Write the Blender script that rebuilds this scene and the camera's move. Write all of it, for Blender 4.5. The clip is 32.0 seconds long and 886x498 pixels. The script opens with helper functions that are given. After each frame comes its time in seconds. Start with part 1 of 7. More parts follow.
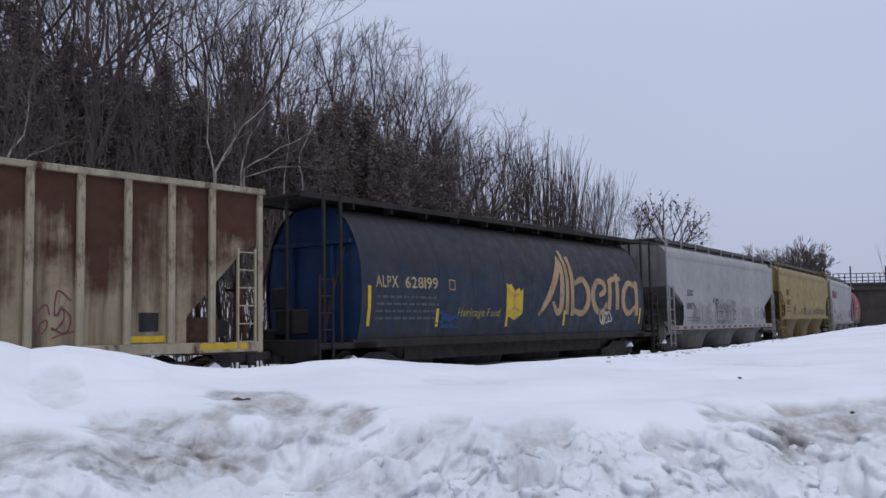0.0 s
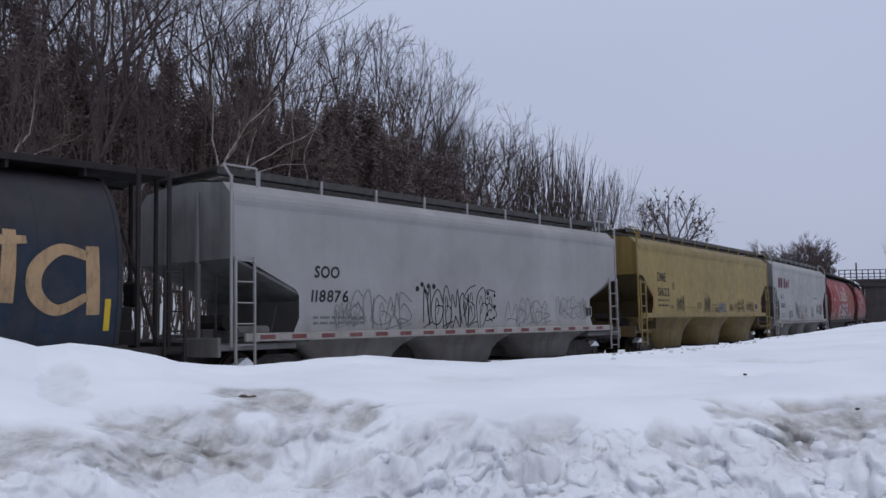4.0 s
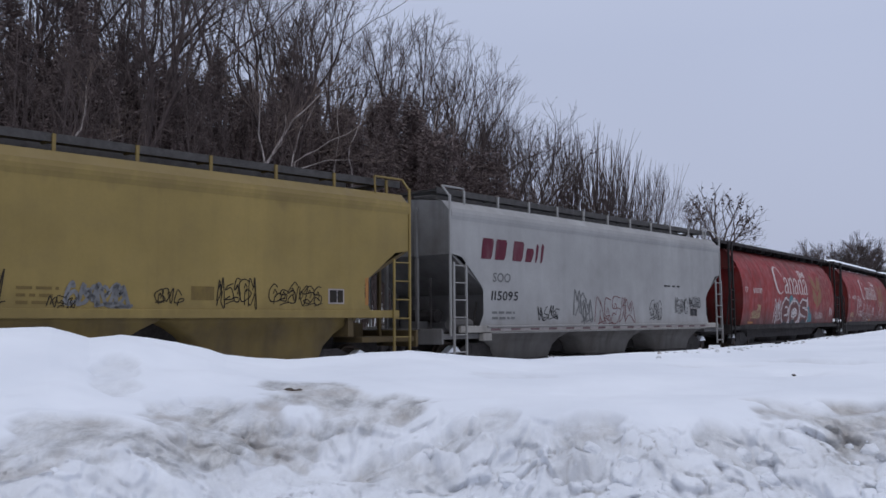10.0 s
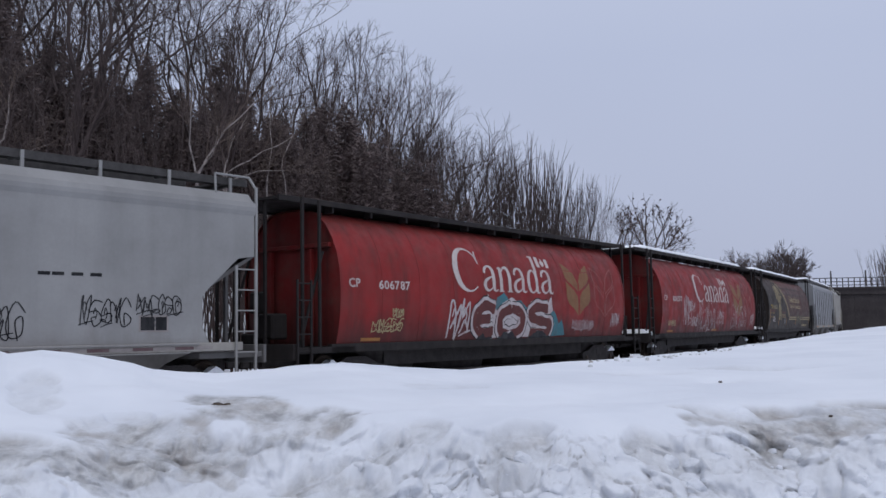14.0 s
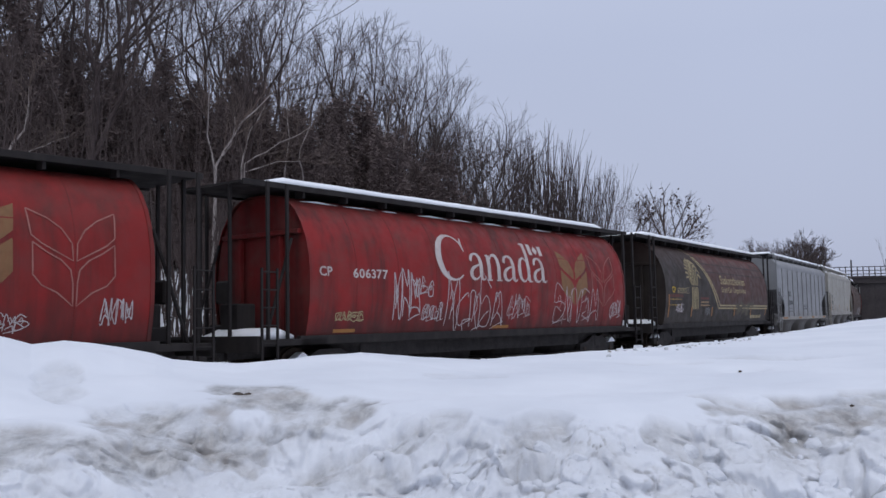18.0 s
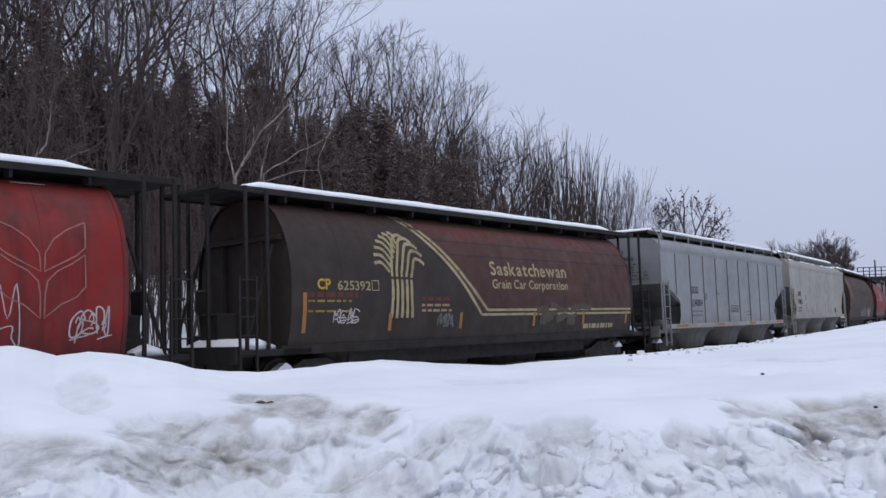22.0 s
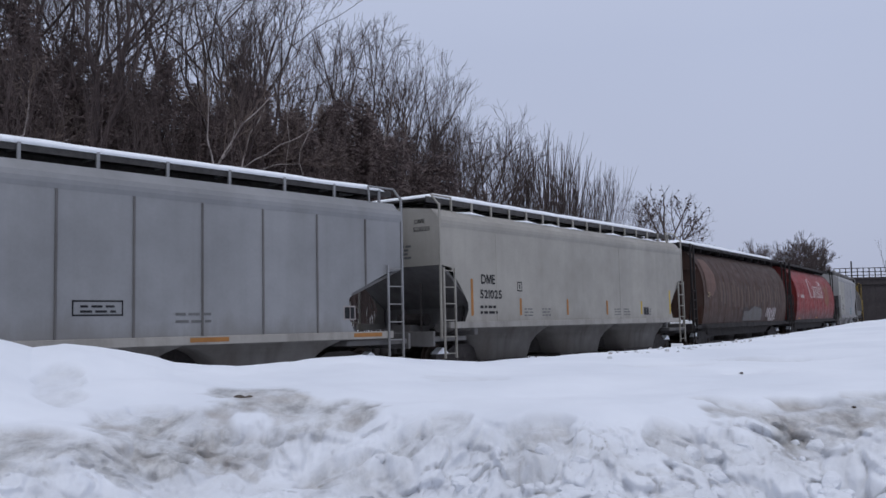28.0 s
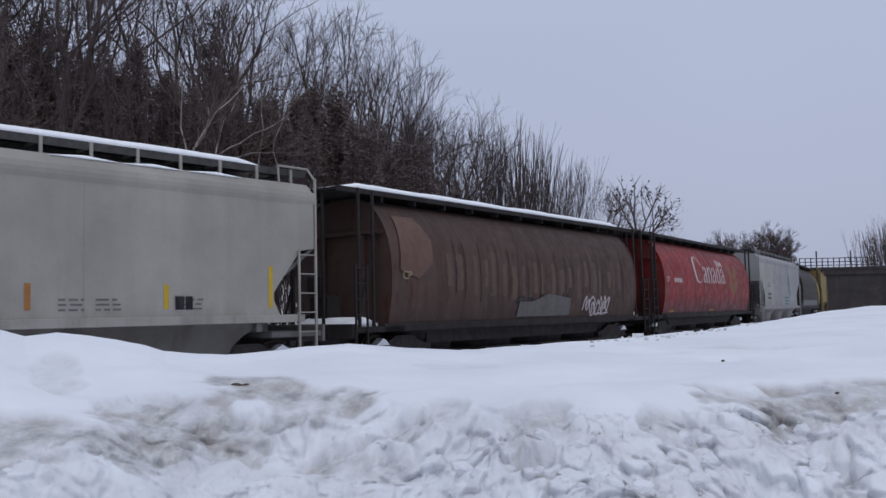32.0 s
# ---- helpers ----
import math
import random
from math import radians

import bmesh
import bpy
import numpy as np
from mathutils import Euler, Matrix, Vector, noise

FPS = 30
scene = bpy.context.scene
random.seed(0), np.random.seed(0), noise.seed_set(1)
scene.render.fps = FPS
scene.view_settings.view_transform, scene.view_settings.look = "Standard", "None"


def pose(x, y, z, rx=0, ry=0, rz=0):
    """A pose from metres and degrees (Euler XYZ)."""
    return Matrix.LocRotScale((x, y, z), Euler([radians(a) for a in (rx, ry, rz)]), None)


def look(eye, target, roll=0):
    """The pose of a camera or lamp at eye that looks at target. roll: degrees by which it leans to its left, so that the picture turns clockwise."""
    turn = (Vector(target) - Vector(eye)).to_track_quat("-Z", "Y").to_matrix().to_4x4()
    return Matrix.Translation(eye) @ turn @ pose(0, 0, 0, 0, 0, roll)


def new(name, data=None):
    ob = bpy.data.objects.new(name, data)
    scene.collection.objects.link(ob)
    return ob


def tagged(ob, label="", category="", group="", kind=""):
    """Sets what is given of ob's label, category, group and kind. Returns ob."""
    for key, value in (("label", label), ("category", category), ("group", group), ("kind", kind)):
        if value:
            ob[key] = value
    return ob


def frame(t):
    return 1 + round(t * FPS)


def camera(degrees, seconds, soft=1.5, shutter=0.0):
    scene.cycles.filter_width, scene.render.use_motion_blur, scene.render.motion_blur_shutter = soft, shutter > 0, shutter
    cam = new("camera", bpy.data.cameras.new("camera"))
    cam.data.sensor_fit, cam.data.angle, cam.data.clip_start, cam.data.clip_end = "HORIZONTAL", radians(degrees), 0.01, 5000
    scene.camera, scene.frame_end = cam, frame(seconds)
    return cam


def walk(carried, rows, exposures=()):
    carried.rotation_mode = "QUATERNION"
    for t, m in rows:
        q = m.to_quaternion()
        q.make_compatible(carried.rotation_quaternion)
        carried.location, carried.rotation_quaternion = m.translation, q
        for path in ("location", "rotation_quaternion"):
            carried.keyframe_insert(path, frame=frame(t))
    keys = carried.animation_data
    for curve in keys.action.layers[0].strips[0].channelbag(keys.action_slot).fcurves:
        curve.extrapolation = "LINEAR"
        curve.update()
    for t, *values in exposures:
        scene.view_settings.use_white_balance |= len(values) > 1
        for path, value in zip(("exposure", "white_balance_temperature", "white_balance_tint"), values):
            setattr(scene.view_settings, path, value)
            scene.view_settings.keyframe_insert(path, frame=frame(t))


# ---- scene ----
# Camera: hand-held on the roadside, z = 0 is the top of the rails
LENS = 51.11
EYE = 1.552
cam = camera(LENS, 32.0, soft=1.55)
PATH = [
    (0.0, pose(0.007, 0.011, EYE, 94.558, 0.575, 0.384)),
    (0.5, pose(0.010, 0.015, EYE, 94.413, 0.755, 0.250)),
    (1.0, pose(0.003, 0.013, EYE, 94.314, 0.657, 0.281)),
    (1.5, pose(0.003, 0.013, EYE, 94.333, 0.457, 0.352)),
    (2.0, pose(0.008, 0.007, EYE, 94.352, 0.643, 0.522)),
    (2.5, pose(0.010, -0.000, EYE, 94.465, 0.781, 0.763)),
    (4.5, pose(0.006, 0.000, EYE, 94.275, 0.534, 0.592)),
    (5.0, pose(0.006, 0.005, EYE, 94.059, 0.360, 0.500)),
    (5.5, pose(0.011, 0.007, EYE, 94.110, 0.458, 0.298)),
    (6.0, pose(0.009, 0.013, EYE, 94.015, 0.059, 0.071)),
    (6.5, pose(0.007, 0.016, EYE, 94.303, 0.008, -0.170)),
    (7.0, pose(0.002, 0.014, EYE, 94.508, -0.304, -0.245)),
    (7.5, pose(-0.001, 0.015, EYE, 94.634, -0.425, -0.156)),
    (8.0, pose(-0.002, 0.003, EYE, 94.894, -0.347, 0.071)),
    (8.5, pose(-0.002, -0.008, EYE, 95.050, -0.259, 0.529)),
    (9.0, pose(-0.002, -0.010, EYE, 95.062, -0.315, 1.358)),
    (9.5, pose(-0.011, -0.012, EYE, 94.546, -0.212, 2.587)),
    (10.0, pose(-0.010, -0.007, EYE, 94.159, 0.022, 3.313)),
    (10.5, pose(-0.009, 0.002, EYE, 94.194, 0.236, 3.516)),
    (11.0, pose(-0.003, 0.012, EYE, 94.206, 0.197, 2.917)),
    (11.5, pose(0.003, 0.008, EYE, 94.060, 0.330, 2.305)),
    (12.0, pose(0.015, -0.004, EYE, 94.137, 0.087, 1.264)),
    (12.5, pose(0.019, -0.001, EYE, 94.284, 0.165, 0.387)),
    (13.0, pose(0.021, 0.008, EYE, 94.454, 0.496, -0.186)),
    (13.5, pose(0.025, 0.015, EYE, 94.651, 0.523, -0.394)),
    (14.0, pose(0.023, 0.014, EYE, 94.812, 0.592, -0.634)),
    (14.5, pose(0.022, 0.013, EYE, 94.712, 0.500, -0.676)),
    (16.5, pose(0.015, 0.017, EYE, 94.492, 0.444, -0.118)),
    (17.0, pose(0.017, 0.014, EYE, 94.452, 0.829, 0.095)),
    (17.5, pose(0.014, 0.010, EYE, 94.359, 0.710, 0.267)),
    (18.0, pose(0.013, 0.009, EYE, 94.212, 0.706, 0.439)),
    (18.5, pose(0.015, 0.011, EYE, 94.209, 0.764, 0.451)),
    (19.0, pose(0.014, 0.008, EYE, 94.416, 0.801, 0.583)),
    (19.5, pose(0.016, 0.004, EYE, 94.623, 1.032, 0.623)),
    (20.0, pose(0.014, -0.004, EYE, 94.801, 1.081, 0.889)),
    (20.5, pose(0.009, -0.007, EYE, 94.733, 1.298, 1.170)),
    (21.0, pose(0.011, -0.011, EYE, 94.692, 1.537, 1.384)),
    (21.5, pose(0.017, -0.016, EYE, 94.629, 1.495, 1.497)),
    (22.0, pose(0.019, -0.017, EYE, 94.628, 1.485, 1.714)),
    (22.5, pose(0.019, -0.015, EYE, 94.457, 1.583, 1.693)),
    (23.0, pose(0.018, -0.009, EYE, 94.299, 1.458, 1.557)),
    (23.5, pose(0.013, -0.007, EYE, 94.175, 1.474, 1.505)),
    (24.0, pose(0.008, -0.004, EYE, 94.168, 1.392, 1.364)),
    (24.5, pose(0.010, 0.001, EYE, 94.245, 1.169, 1.157)),
    (25.0, pose(0.009, -0.000, EYE, 94.335, 1.206, 0.991)),
    (25.5, pose(0.011, 0.006, EYE, 94.224, 1.045, 0.934)),
    (26.0, pose(0.007, 0.006, EYE, 94.425, 0.760, 0.751)),
    (26.5, pose(0.003, 0.013, EYE, 94.418, 0.822, 0.533)),
    (28.5, pose(0.008, 0.013, EYE, 94.339, 0.870, 0.412)),
    (29.0, pose(0.011, 0.009, EYE, 94.678, 0.976, 0.255)),
    (29.5, pose(0.006, 0.005, EYE, 95.131, 0.695, 0.153)),
    (30.0, pose(0.001, -0.008, EYE, 95.075, 0.591, 0.046)),
    (30.5, pose(-0.032, -0.021, EYE, 94.636, 0.873, -0.622)),
    (31.0, pose(-0.100, -0.048, EYE, 94.271, 0.408, -0.723)),
    (31.5, pose(-0.156, -0.082, EYE, 93.847, 0.793, -0.903)),
    (32.0, pose(-0.183, -0.098, EYE, 93.662, 0.830, -1.438)),
]
# the camera's automatic exposure drifts a little
EXPOSURE = [(0.0, 0.08), (3.0, 0.0), (6.0, -0.07), (7.5, -0.08), (9.0, -0.05), (10.5, 0.0), (13.0, 0.0), (19.0, 0.06), (21.0, 0.13), (23.0, 0.2), (24.0, 0.18), (26.0, 0.07), (28.5, -0.03), (30.0, -0.07), (32.0, -0.08)]
walk(cam, PATH, EXPOSURE)

# The line: curvature at stations along it, a point and a heading at station 0
STATIONS = [-30.0, 0.0, 25.0, 50.0, 75.0, 100.0, 140.0, 200.0]
CURVES = [-0.00427, -0.00484, -0.00164, -0.00241, -0.00234, -0.00223, -0.00223, -0.00223]
LINE_X, LINE_Y, LINE_HEADING = 4.497, 32.468, 0.62006
GRADE, CANT = 0.00113, 0.0094
RUN = [(0.0, -0.00), (1.0, 5.25), (2.0, 10.46), (2.5, 13.06), (4.5, 23.43), (5.0, 26.02), (6.0, 31.16), (7.0, 36.28), (8.0, 41.36), (9.0, 46.38), (10.0, 51.44), (11.0, 56.45), (12.0, 61.33), (13.0, 66.23), (14.0, 71.17), (14.5, 73.65), (16.5, 83.80), (17.0, 86.25), (18.0, 91.14), (19.0, 96.00), (20.0, 100.82), (21.0, 105.69), (22.0, 110.61), (23.0, 115.49), (24.0, 120.30), (25.0, 125.15), (26.0, 129.99), (26.5, 132.39), (28.5, 141.94), (29.0, 144.34), (30.0, 149.15), (31.0, 154.00), (32.0, 158.84)]

# ---- light ----
world = bpy.data.worlds.new("overcast_sky")
scene.world = world
world.use_nodes = True
wn, wl = world.node_tree.nodes, world.node_tree.links
for n in list(wn):
    wn.remove(n)
w_out, w_bg = wn.new("ShaderNodeOutputWorld"), wn.new("ShaderNodeBackground")
w_sky = wn.new("ShaderNodeTexSky")
w_sky.sky_type, w_sky.sun_disc = "NISHITA", False
w_sky.sun_elevation, w_sky.sun_rotation = radians(38), radians(200)
w_sky.air_density, w_sky.dust_density, w_sky.ozone_density = 1.0, 4.0, 2.0
w_hue = wn.new("ShaderNodeHueSaturation")
w_hue.inputs["Saturation"].default_value, w_hue.inputs["Value"].default_value = 0.35, 0.10
# the cloud deck: brighter towards the zenith, with soft uneven patches
w_co, w_sep = wn.new("ShaderNodeTexCoord"), wn.new("ShaderNodeSeparateXYZ")
w_ramp = wn.new("ShaderNodeValToRGB")
w_ramp.color_ramp.elements[0].position, w_ramp.color_ramp.elements[0].color = 0.0, (0.452, 0.497, 0.660, 1)
w_ramp.color_ramp.elements[1].position, w_ramp.color_ramp.elements[1].color = 1.0, (0.80, 0.87, 1.06, 1)
e = w_ramp.color_ramp.elements.new(0.28)
e.color = (0.472, 0.532, 0.716, 1)
w_noise, w_mul = wn.new("ShaderNodeTexNoise"), wn.new("ShaderNodeMixRGB")
w_noise.inputs["Scale"].default_value, w_noise.inputs["Detail"].default_value = 2.2, 3.0
w_map = wn.new("ShaderNodeMapRange")
w_map.inputs["To Min"].default_value, w_map.inputs["To Max"].default_value = 0.95, 1.05
w_mul.blend_type, w_mul.inputs["Fac"].default_value = "MULTIPLY", 1.0
w_mix = wn.new("ShaderNodeMixRGB")
w_mix.inputs["Fac"].default_value = 0.9
wl.new(w_co.outputs["Generated"], w_sep.inputs[0])
wl.new(w_sep.outputs["Z"], w_ramp.inputs["Fac"])
wl.new(w_co.outputs["Generated"], w_noise.inputs["Vector"])
wl.new(w_noise.outputs["Fac"], w_map.inputs["Value"])
wl.new(w_ramp.outputs["Color"], w_mul.inputs["Color1"])
wl.new(w_map.outputs["Result"], w_mul.inputs["Color2"])
wl.new(w_sky.outputs["Color"], w_hue.inputs["Color"])
wl.new(w_hue.outputs["Color"], w_mix.inputs["Color1"])
wl.new(w_mul.outputs["Color"], w_mix.inputs["Color2"])
wl.new(w_mix.outputs["Color"], w_bg.inputs["Color"])
wl.new(w_bg.outputs[0], w_out.inputs["Surface"])
w_bg.inputs["Strength"].default_value = 1.0

sun_data = bpy.data.lights.new("sun", "SUN")
sun_data.energy, sun_data.angle, sun_data.color = 0.6, radians(40), (1.0, 0.96, 0.93)
sun = new("sun", sun_data)
sun.matrix_world = look((0, 0, 60), (-14, 34, 0))


# ---- materials ----
def material(name):
    m = bpy.data.materials.new(name)
    m.use_nodes = True
    bsdf = m.node_tree.nodes["Principled BSDF"]
    bsdf.inputs["Specular IOR Level"].default_value = 0.22
    return m, m.node_tree.nodes, m.node_tree.links, bsdf


def noise_node(nodes, links, scale, detail=4.0, rough=0.55, stretch=(1, 1, 1), random_shift=False):
    co, mp, tx = nodes.new("ShaderNodeTexCoord"), nodes.new("ShaderNodeMapping"), nodes.new("ShaderNodeTexNoise")
    mp.inputs["Scale"].default_value = stretch
    tx.inputs["Scale"].default_value, tx.inputs["Detail"].default_value, tx.inputs["Roughness"].default_value = scale, detail, rough
    if random_shift:
        info, mul = nodes.new("ShaderNodeObjectInfo"), nodes.new("ShaderNodeMath")
        mul.operation, mul.inputs[1].default_value = "MULTIPLY", 57.0
        links.new(info.outputs["Random"], mul.inputs[0])
        links.new(mul.outputs[0], mp.inputs["Location"])
    links.new(co.outputs["Object"], mp.inputs["Vector"])
    links.new(mp.outputs[0], tx.inputs["Vector"])
    return tx.outputs["Fac"]


def ramp_node(nodes, links, fac, lo, hi, a=0.0, b=1.0):
    r = nodes.new("ShaderNodeMapRange")
    r.inputs["From Min"].default_value, r.inputs["From Max"].default_value = lo, hi
    r.inputs["To Min"].default_value, r.inputs["To Max"].default_value = a, b
    links.new(fac, r.inputs["Value"])
    return r.outputs["Result"]


def mix_node(nodes, links, fac, a, b, mode="MIX"):
    m = nodes.new("ShaderNodeMixRGB")
    m.blend_type = mode
    for key, v in (("Fac", fac), ("Color1", a), ("Color2", b)):
        if isinstance(v, (int, float)):
            m.inputs[key].default_value = v
        elif isinstance(v, tuple):
            m.inputs[key].default_value = (*v, 1)
        else:
            links.new(v, m.inputs[key])
    return m.outputs["Color"]


def bump_node(nodes, links, bsdf, height, strength, distance):
    b = nodes.new("ShaderNodeBump")
    b.inputs["Strength"].default_value, b.inputs["Distance"].default_value = strength, distance
    links.new(height, b.inputs["Height"])
    links.new(b.outputs[0], bsdf.inputs["Normal"])


def paint(name, color, grime=0.35, rust=0.0, rough=0.55, dark=(0.045, 0.04, 0.036), streak=0.4, bands=()):
    """Weathered car paint: grain, broad fading, grime running down from the roof, road dirt, rust; bands of dirt and
    other tones (colour, height where full, height where gone, amount) with ragged edges.
    """
    m, n, l, b = material(name)
    fade = ramp_node(n, l, noise_node(n, l, 0.45, 3), 0.3, 0.7, 0.82, 1.12)
    c = mix_node(n, l, 1.0, color, fade, "MULTIPLY")
    fine = ramp_node(n, l, noise_node(n, l, 14, 5, 0.65), 0.3, 0.7, 0.965, 1.03)
    c = mix_node(n, l, 1.0, c, fine, "MULTIPLY")
    run = ramp_node(n, l, noise_node(n, l, 1.0, 5, 0.6, (2.6, 2.6, 0.16)), 0.47, 0.72, 0.0, streak)
    c = mix_node(n, l, run, c, dark)
    dirt = ramp_node(n, l, noise_node(n, l, 1.3, 6, 0.65), 0.45, 0.75, 0.0, grime)
    c = mix_node(n, l, dirt, c, (0.075, 0.06, 0.05))
    for tone, full, gone, much in bands:
        co, sp, edge = n.new("ShaderNodeTexCoord"), n.new("ShaderNodeSeparateXYZ"), n.new("ShaderNodeMath")
        l.new(co.outputs["Object"], sp.inputs[0])
        edge.operation, edge.inputs[1].default_value = "MULTIPLY_ADD", 1.6
        l.new(noise_node(n, l, 1.0, 6, 0.62, (1.3, 1.3, 0.35)), edge.inputs[0])
        l.new(sp.outputs["Z"], edge.inputs[2])
        c = mix_node(n, l, ramp_node(n, l, edge.outputs[0], gone + 0.8, full + 0.8, 0.0, much), c, tone)
    if rust:
        spots = ramp_node(n, l, noise_node(n, l, 1.7, 7, 0.7, (1.6, 1.6, 0.5)), 0.60 - 0.2 * rust, 0.68 - 0.12 * rust)
        if rust >= 1:
            co, sp, up = n.new("ShaderNodeTexCoord"), n.new("ShaderNodeSeparateXYZ"), n.new("ShaderNodeMath")
            l.new(co.outputs["Object"], sp.inputs[0])
            runs = noise_node(n, l, 1.0, 6, 0.68, (2.2, 2.2, 0.14))
            blot, drip, high = noise_node(n, l, 0.75, 5, 0.6), n.new("ShaderNodeMath"), n.new("ShaderNodeMath")
            drip.operation, drip.inputs[1].default_value = "MULTIPLY_ADD", 3.4
            high.operation, high.inputs[1].default_value = "MULTIPLY_ADD", 4.2
            up.use_clamp, up.operation, up.inputs[1].default_value, up.inputs[2].default_value = False, "MULTIPLY_ADD", 0.75, 0.0
            l.new(sp.outputs["Z"], up.inputs[0])
            l.new(blot, high.inputs[0])
            l.new(up.outputs[0], high.inputs[2])
            l.new(runs, drip.inputs[0])
            l.new(high.outputs[0], drip.inputs[2])
            spots = ramp_node(n, l, drip.outputs[0], 5.25, 6.2)
        tone = mix_node(n, l, noise_node(n, l, 5, 4), (0.028, 0.014, 0.011), (0.085, 0.036, 0.020))
        c = mix_node(n, l, spots, c, tone)
    l.new(c, b.inputs["Base Color"])
    l.new(ramp_node(n, l, noise_node(n, l, 3, 4), 0.3, 0.7, rough - 0.1, rough + 0.15), b.inputs["Roughness"])
    bump_node(n, l, b, noise_node(n, l, 1.1, 3, 0.5), 0.25, 0.03)
    return m


def decal(name, color, wear=0.45, under=None):
    """Lettering paint, faded and thin in patches."""
    m, n, l, b = material(name)
    c = mix_node(n, l, ramp_node(n, l, noise_node(n, l, 6, 5), 0.3, 0.7, 0.82, 1.1), (0, 0, 0), color)
    if under:
        c = mix_node(n, l, ramp_node(n, l, noise_node(n, l, 2.3, 6, 0.7, (1.5, 1.5, 0.5)), 0.48, 0.75, 0.0, wear), c, under)
    l.new(c, b.inputs["Base Color"])
    b.inputs["Roughness"].default_value = 0.6
    return m


def plain(name, color, rough=0.7, metal=0.0, spread=0.25, scale=4.0, bump=0.0, dist=0.02, random_shift=False):
    m, n, l, b = material(name)
    f = ramp_node(n, l, noise_node(n, l, scale, 5, 0.6, random_shift=random_shift), 0.3, 0.7, 1 - spread, 1 + spread)
    g = ramp_node(n, l, noise_node(n, l, scale * 7, 3, 0.6, random_shift=random_shift), 0.3, 0.7, 1 - spread / 2, 1 + spread / 2)
    c = mix_node(n, l, 1.0, mix_node(n, l, 1.0, color, f, "MULTIPLY"), g, "MULTIPLY")
    l.new(c, b.inputs["Base Color"])
    b.inputs["Roughness"].default_value, b.inputs["Metallic"].default_value = rough, metal
    if bump:
        bump_node(n, l, b, noise_node(n, l, scale * 3, 5, 0.65), bump, dist)
    return m


def snow_material():
    m, n, l, b = material("snow")
    attr = n.new("ShaderNodeAttribute")
    attr.attribute_name = "sand"
    sand = attr.outputs["Fac"]

    def times(a, f):
        k = n.new("ShaderNodeMath")
        k.operation = "MULTIPLY"
        l.new(a, k.inputs[0])
        if isinstance(f, float):
            k.inputs[1].default_value = f
        else:
            l.new(f, k.inputs[1])
        return k.outputs[0]

    patch = ramp_node(n, l, noise_node(n, l, 4.5, 6, 0.62, (1, 0.45, 1)), 0.36, 0.60, 0.4, 1.0)
    clean = mix_node(n, l, ramp_node(n, l, noise_node(n, l, 0.7, 4), 0.35, 0.65), (0.665, 0.69, 0.735), (0.735, 0.757, 0.797))
    dirty = mix_node(n, l, ramp_node(n, l, noise_node(n, l, 8.0, 7, 0.68, (1, 0.45, 1)), 0.38, 0.60), (0.23, 0.225, 0.218), (0.50, 0.495, 0.485))
    c = mix_node(n, l, times(sand, patch), clean, dirty)
    brown = ramp_node(n, l, noise_node(n, l, 2.6, 5, 0.62), 0.50, 0.63, 0.0, 0.75)
    c = mix_node(n, l, times(times(brown, sand), sand), c, (0.34, 0.31, 0.285))
    grit = ramp_node(n, l, noise_node(n, l, 26, 5, 0.75), 0.66, 0.74, 0.0, 0.7)
    c = mix_node(n, l, times(times(grit, sand), sand), c, (0.13, 0.115, 0.10))
    b.inputs["Roughness"].default_value = 0.75
    l.new(c, b.inputs["Base Color"])
    relief = n.new("ShaderNodeMath")
    relief.operation, relief.inputs[1].default_value = "MULTIPLY_ADD", 0.5
    l.new(noise_node(n, l, 30, 6, 0.7), relief.inputs[0])
    l.new(noise_node(n, l, 9, 5, 0.65), relief.inputs[2])
    bump_node(n, l, b, times(relief.outputs[0], ramp_node(n, l, sand, 0.0, 0.5, 0.10, 1.0)), 0.5, 0.03)
    return m


SNOW = snow_material()
ROOF_SNOW = plain("roof_snow", (0.85, 0.87, 0.9), 0.75, spread=0.06, scale=3, bump=0.3)
STEEL_DARK = plain("grimy_steel", (0.042, 0.037, 0.036), 0.75, 0.2, 0.4, 3)
RUSTY = plain("rusty_steel", (0.075, 0.042, 0.028), 0.85, 0.1, 0.45, 4, 0.3)
WHEEL_STEEL = plain("wheel_steel", (0.06, 0.045, 0.036), 0.6, 0.6, 0.3, 5)
WALKWAY = plain("galvanised_walkway", (0.070, 0.066, 0.064), 0.6, 0.5, 0.3, 5)
BARK = plain("grey_brown_bark", (0.080, 0.062, 0.060), 0.95, 0, 0.35, 3, 0.4, random_shift=True)
TWIG = plain("brown_twigs", (0.082, 0.064, 0.062), 0.95, 0, 0.3, 0.6, random_shift=True)
BIRCH_TWIG = plain("birch_twigs", (0.15, 0.115, 0.10), 0.95, 0, 0.3, 0.6, random_shift=True)
BRUSH = plain("dark_brush", (0.098, 0.075, 0.071), 0.95, 0, 0.3, 0.6)
SOIL = plain("dark_soil", (0.07, 0.055, 0.045), 0.95, 0, 0.4, 9, 0.6)
BIRCH = plain("pale_birch_bark", (0.34, 0.30, 0.285), 0.9, 0, 0.4, 2, 0.3, random_shift=True)
NEEDLES = plain("dark_needles", (0.148, 0.115, 0.110), 0.95, 0, 0.15, 0.9, random_shift=True)
LEAVES = plain("withered_leaves", (0.05, 0.033, 0.028), 0.9, 0, 0.3, 2)
BALLAST = plain("ballast", (0.10, 0.095, 0.09), 0.95, 0, 0.4, 12, 0.8, 0.05)
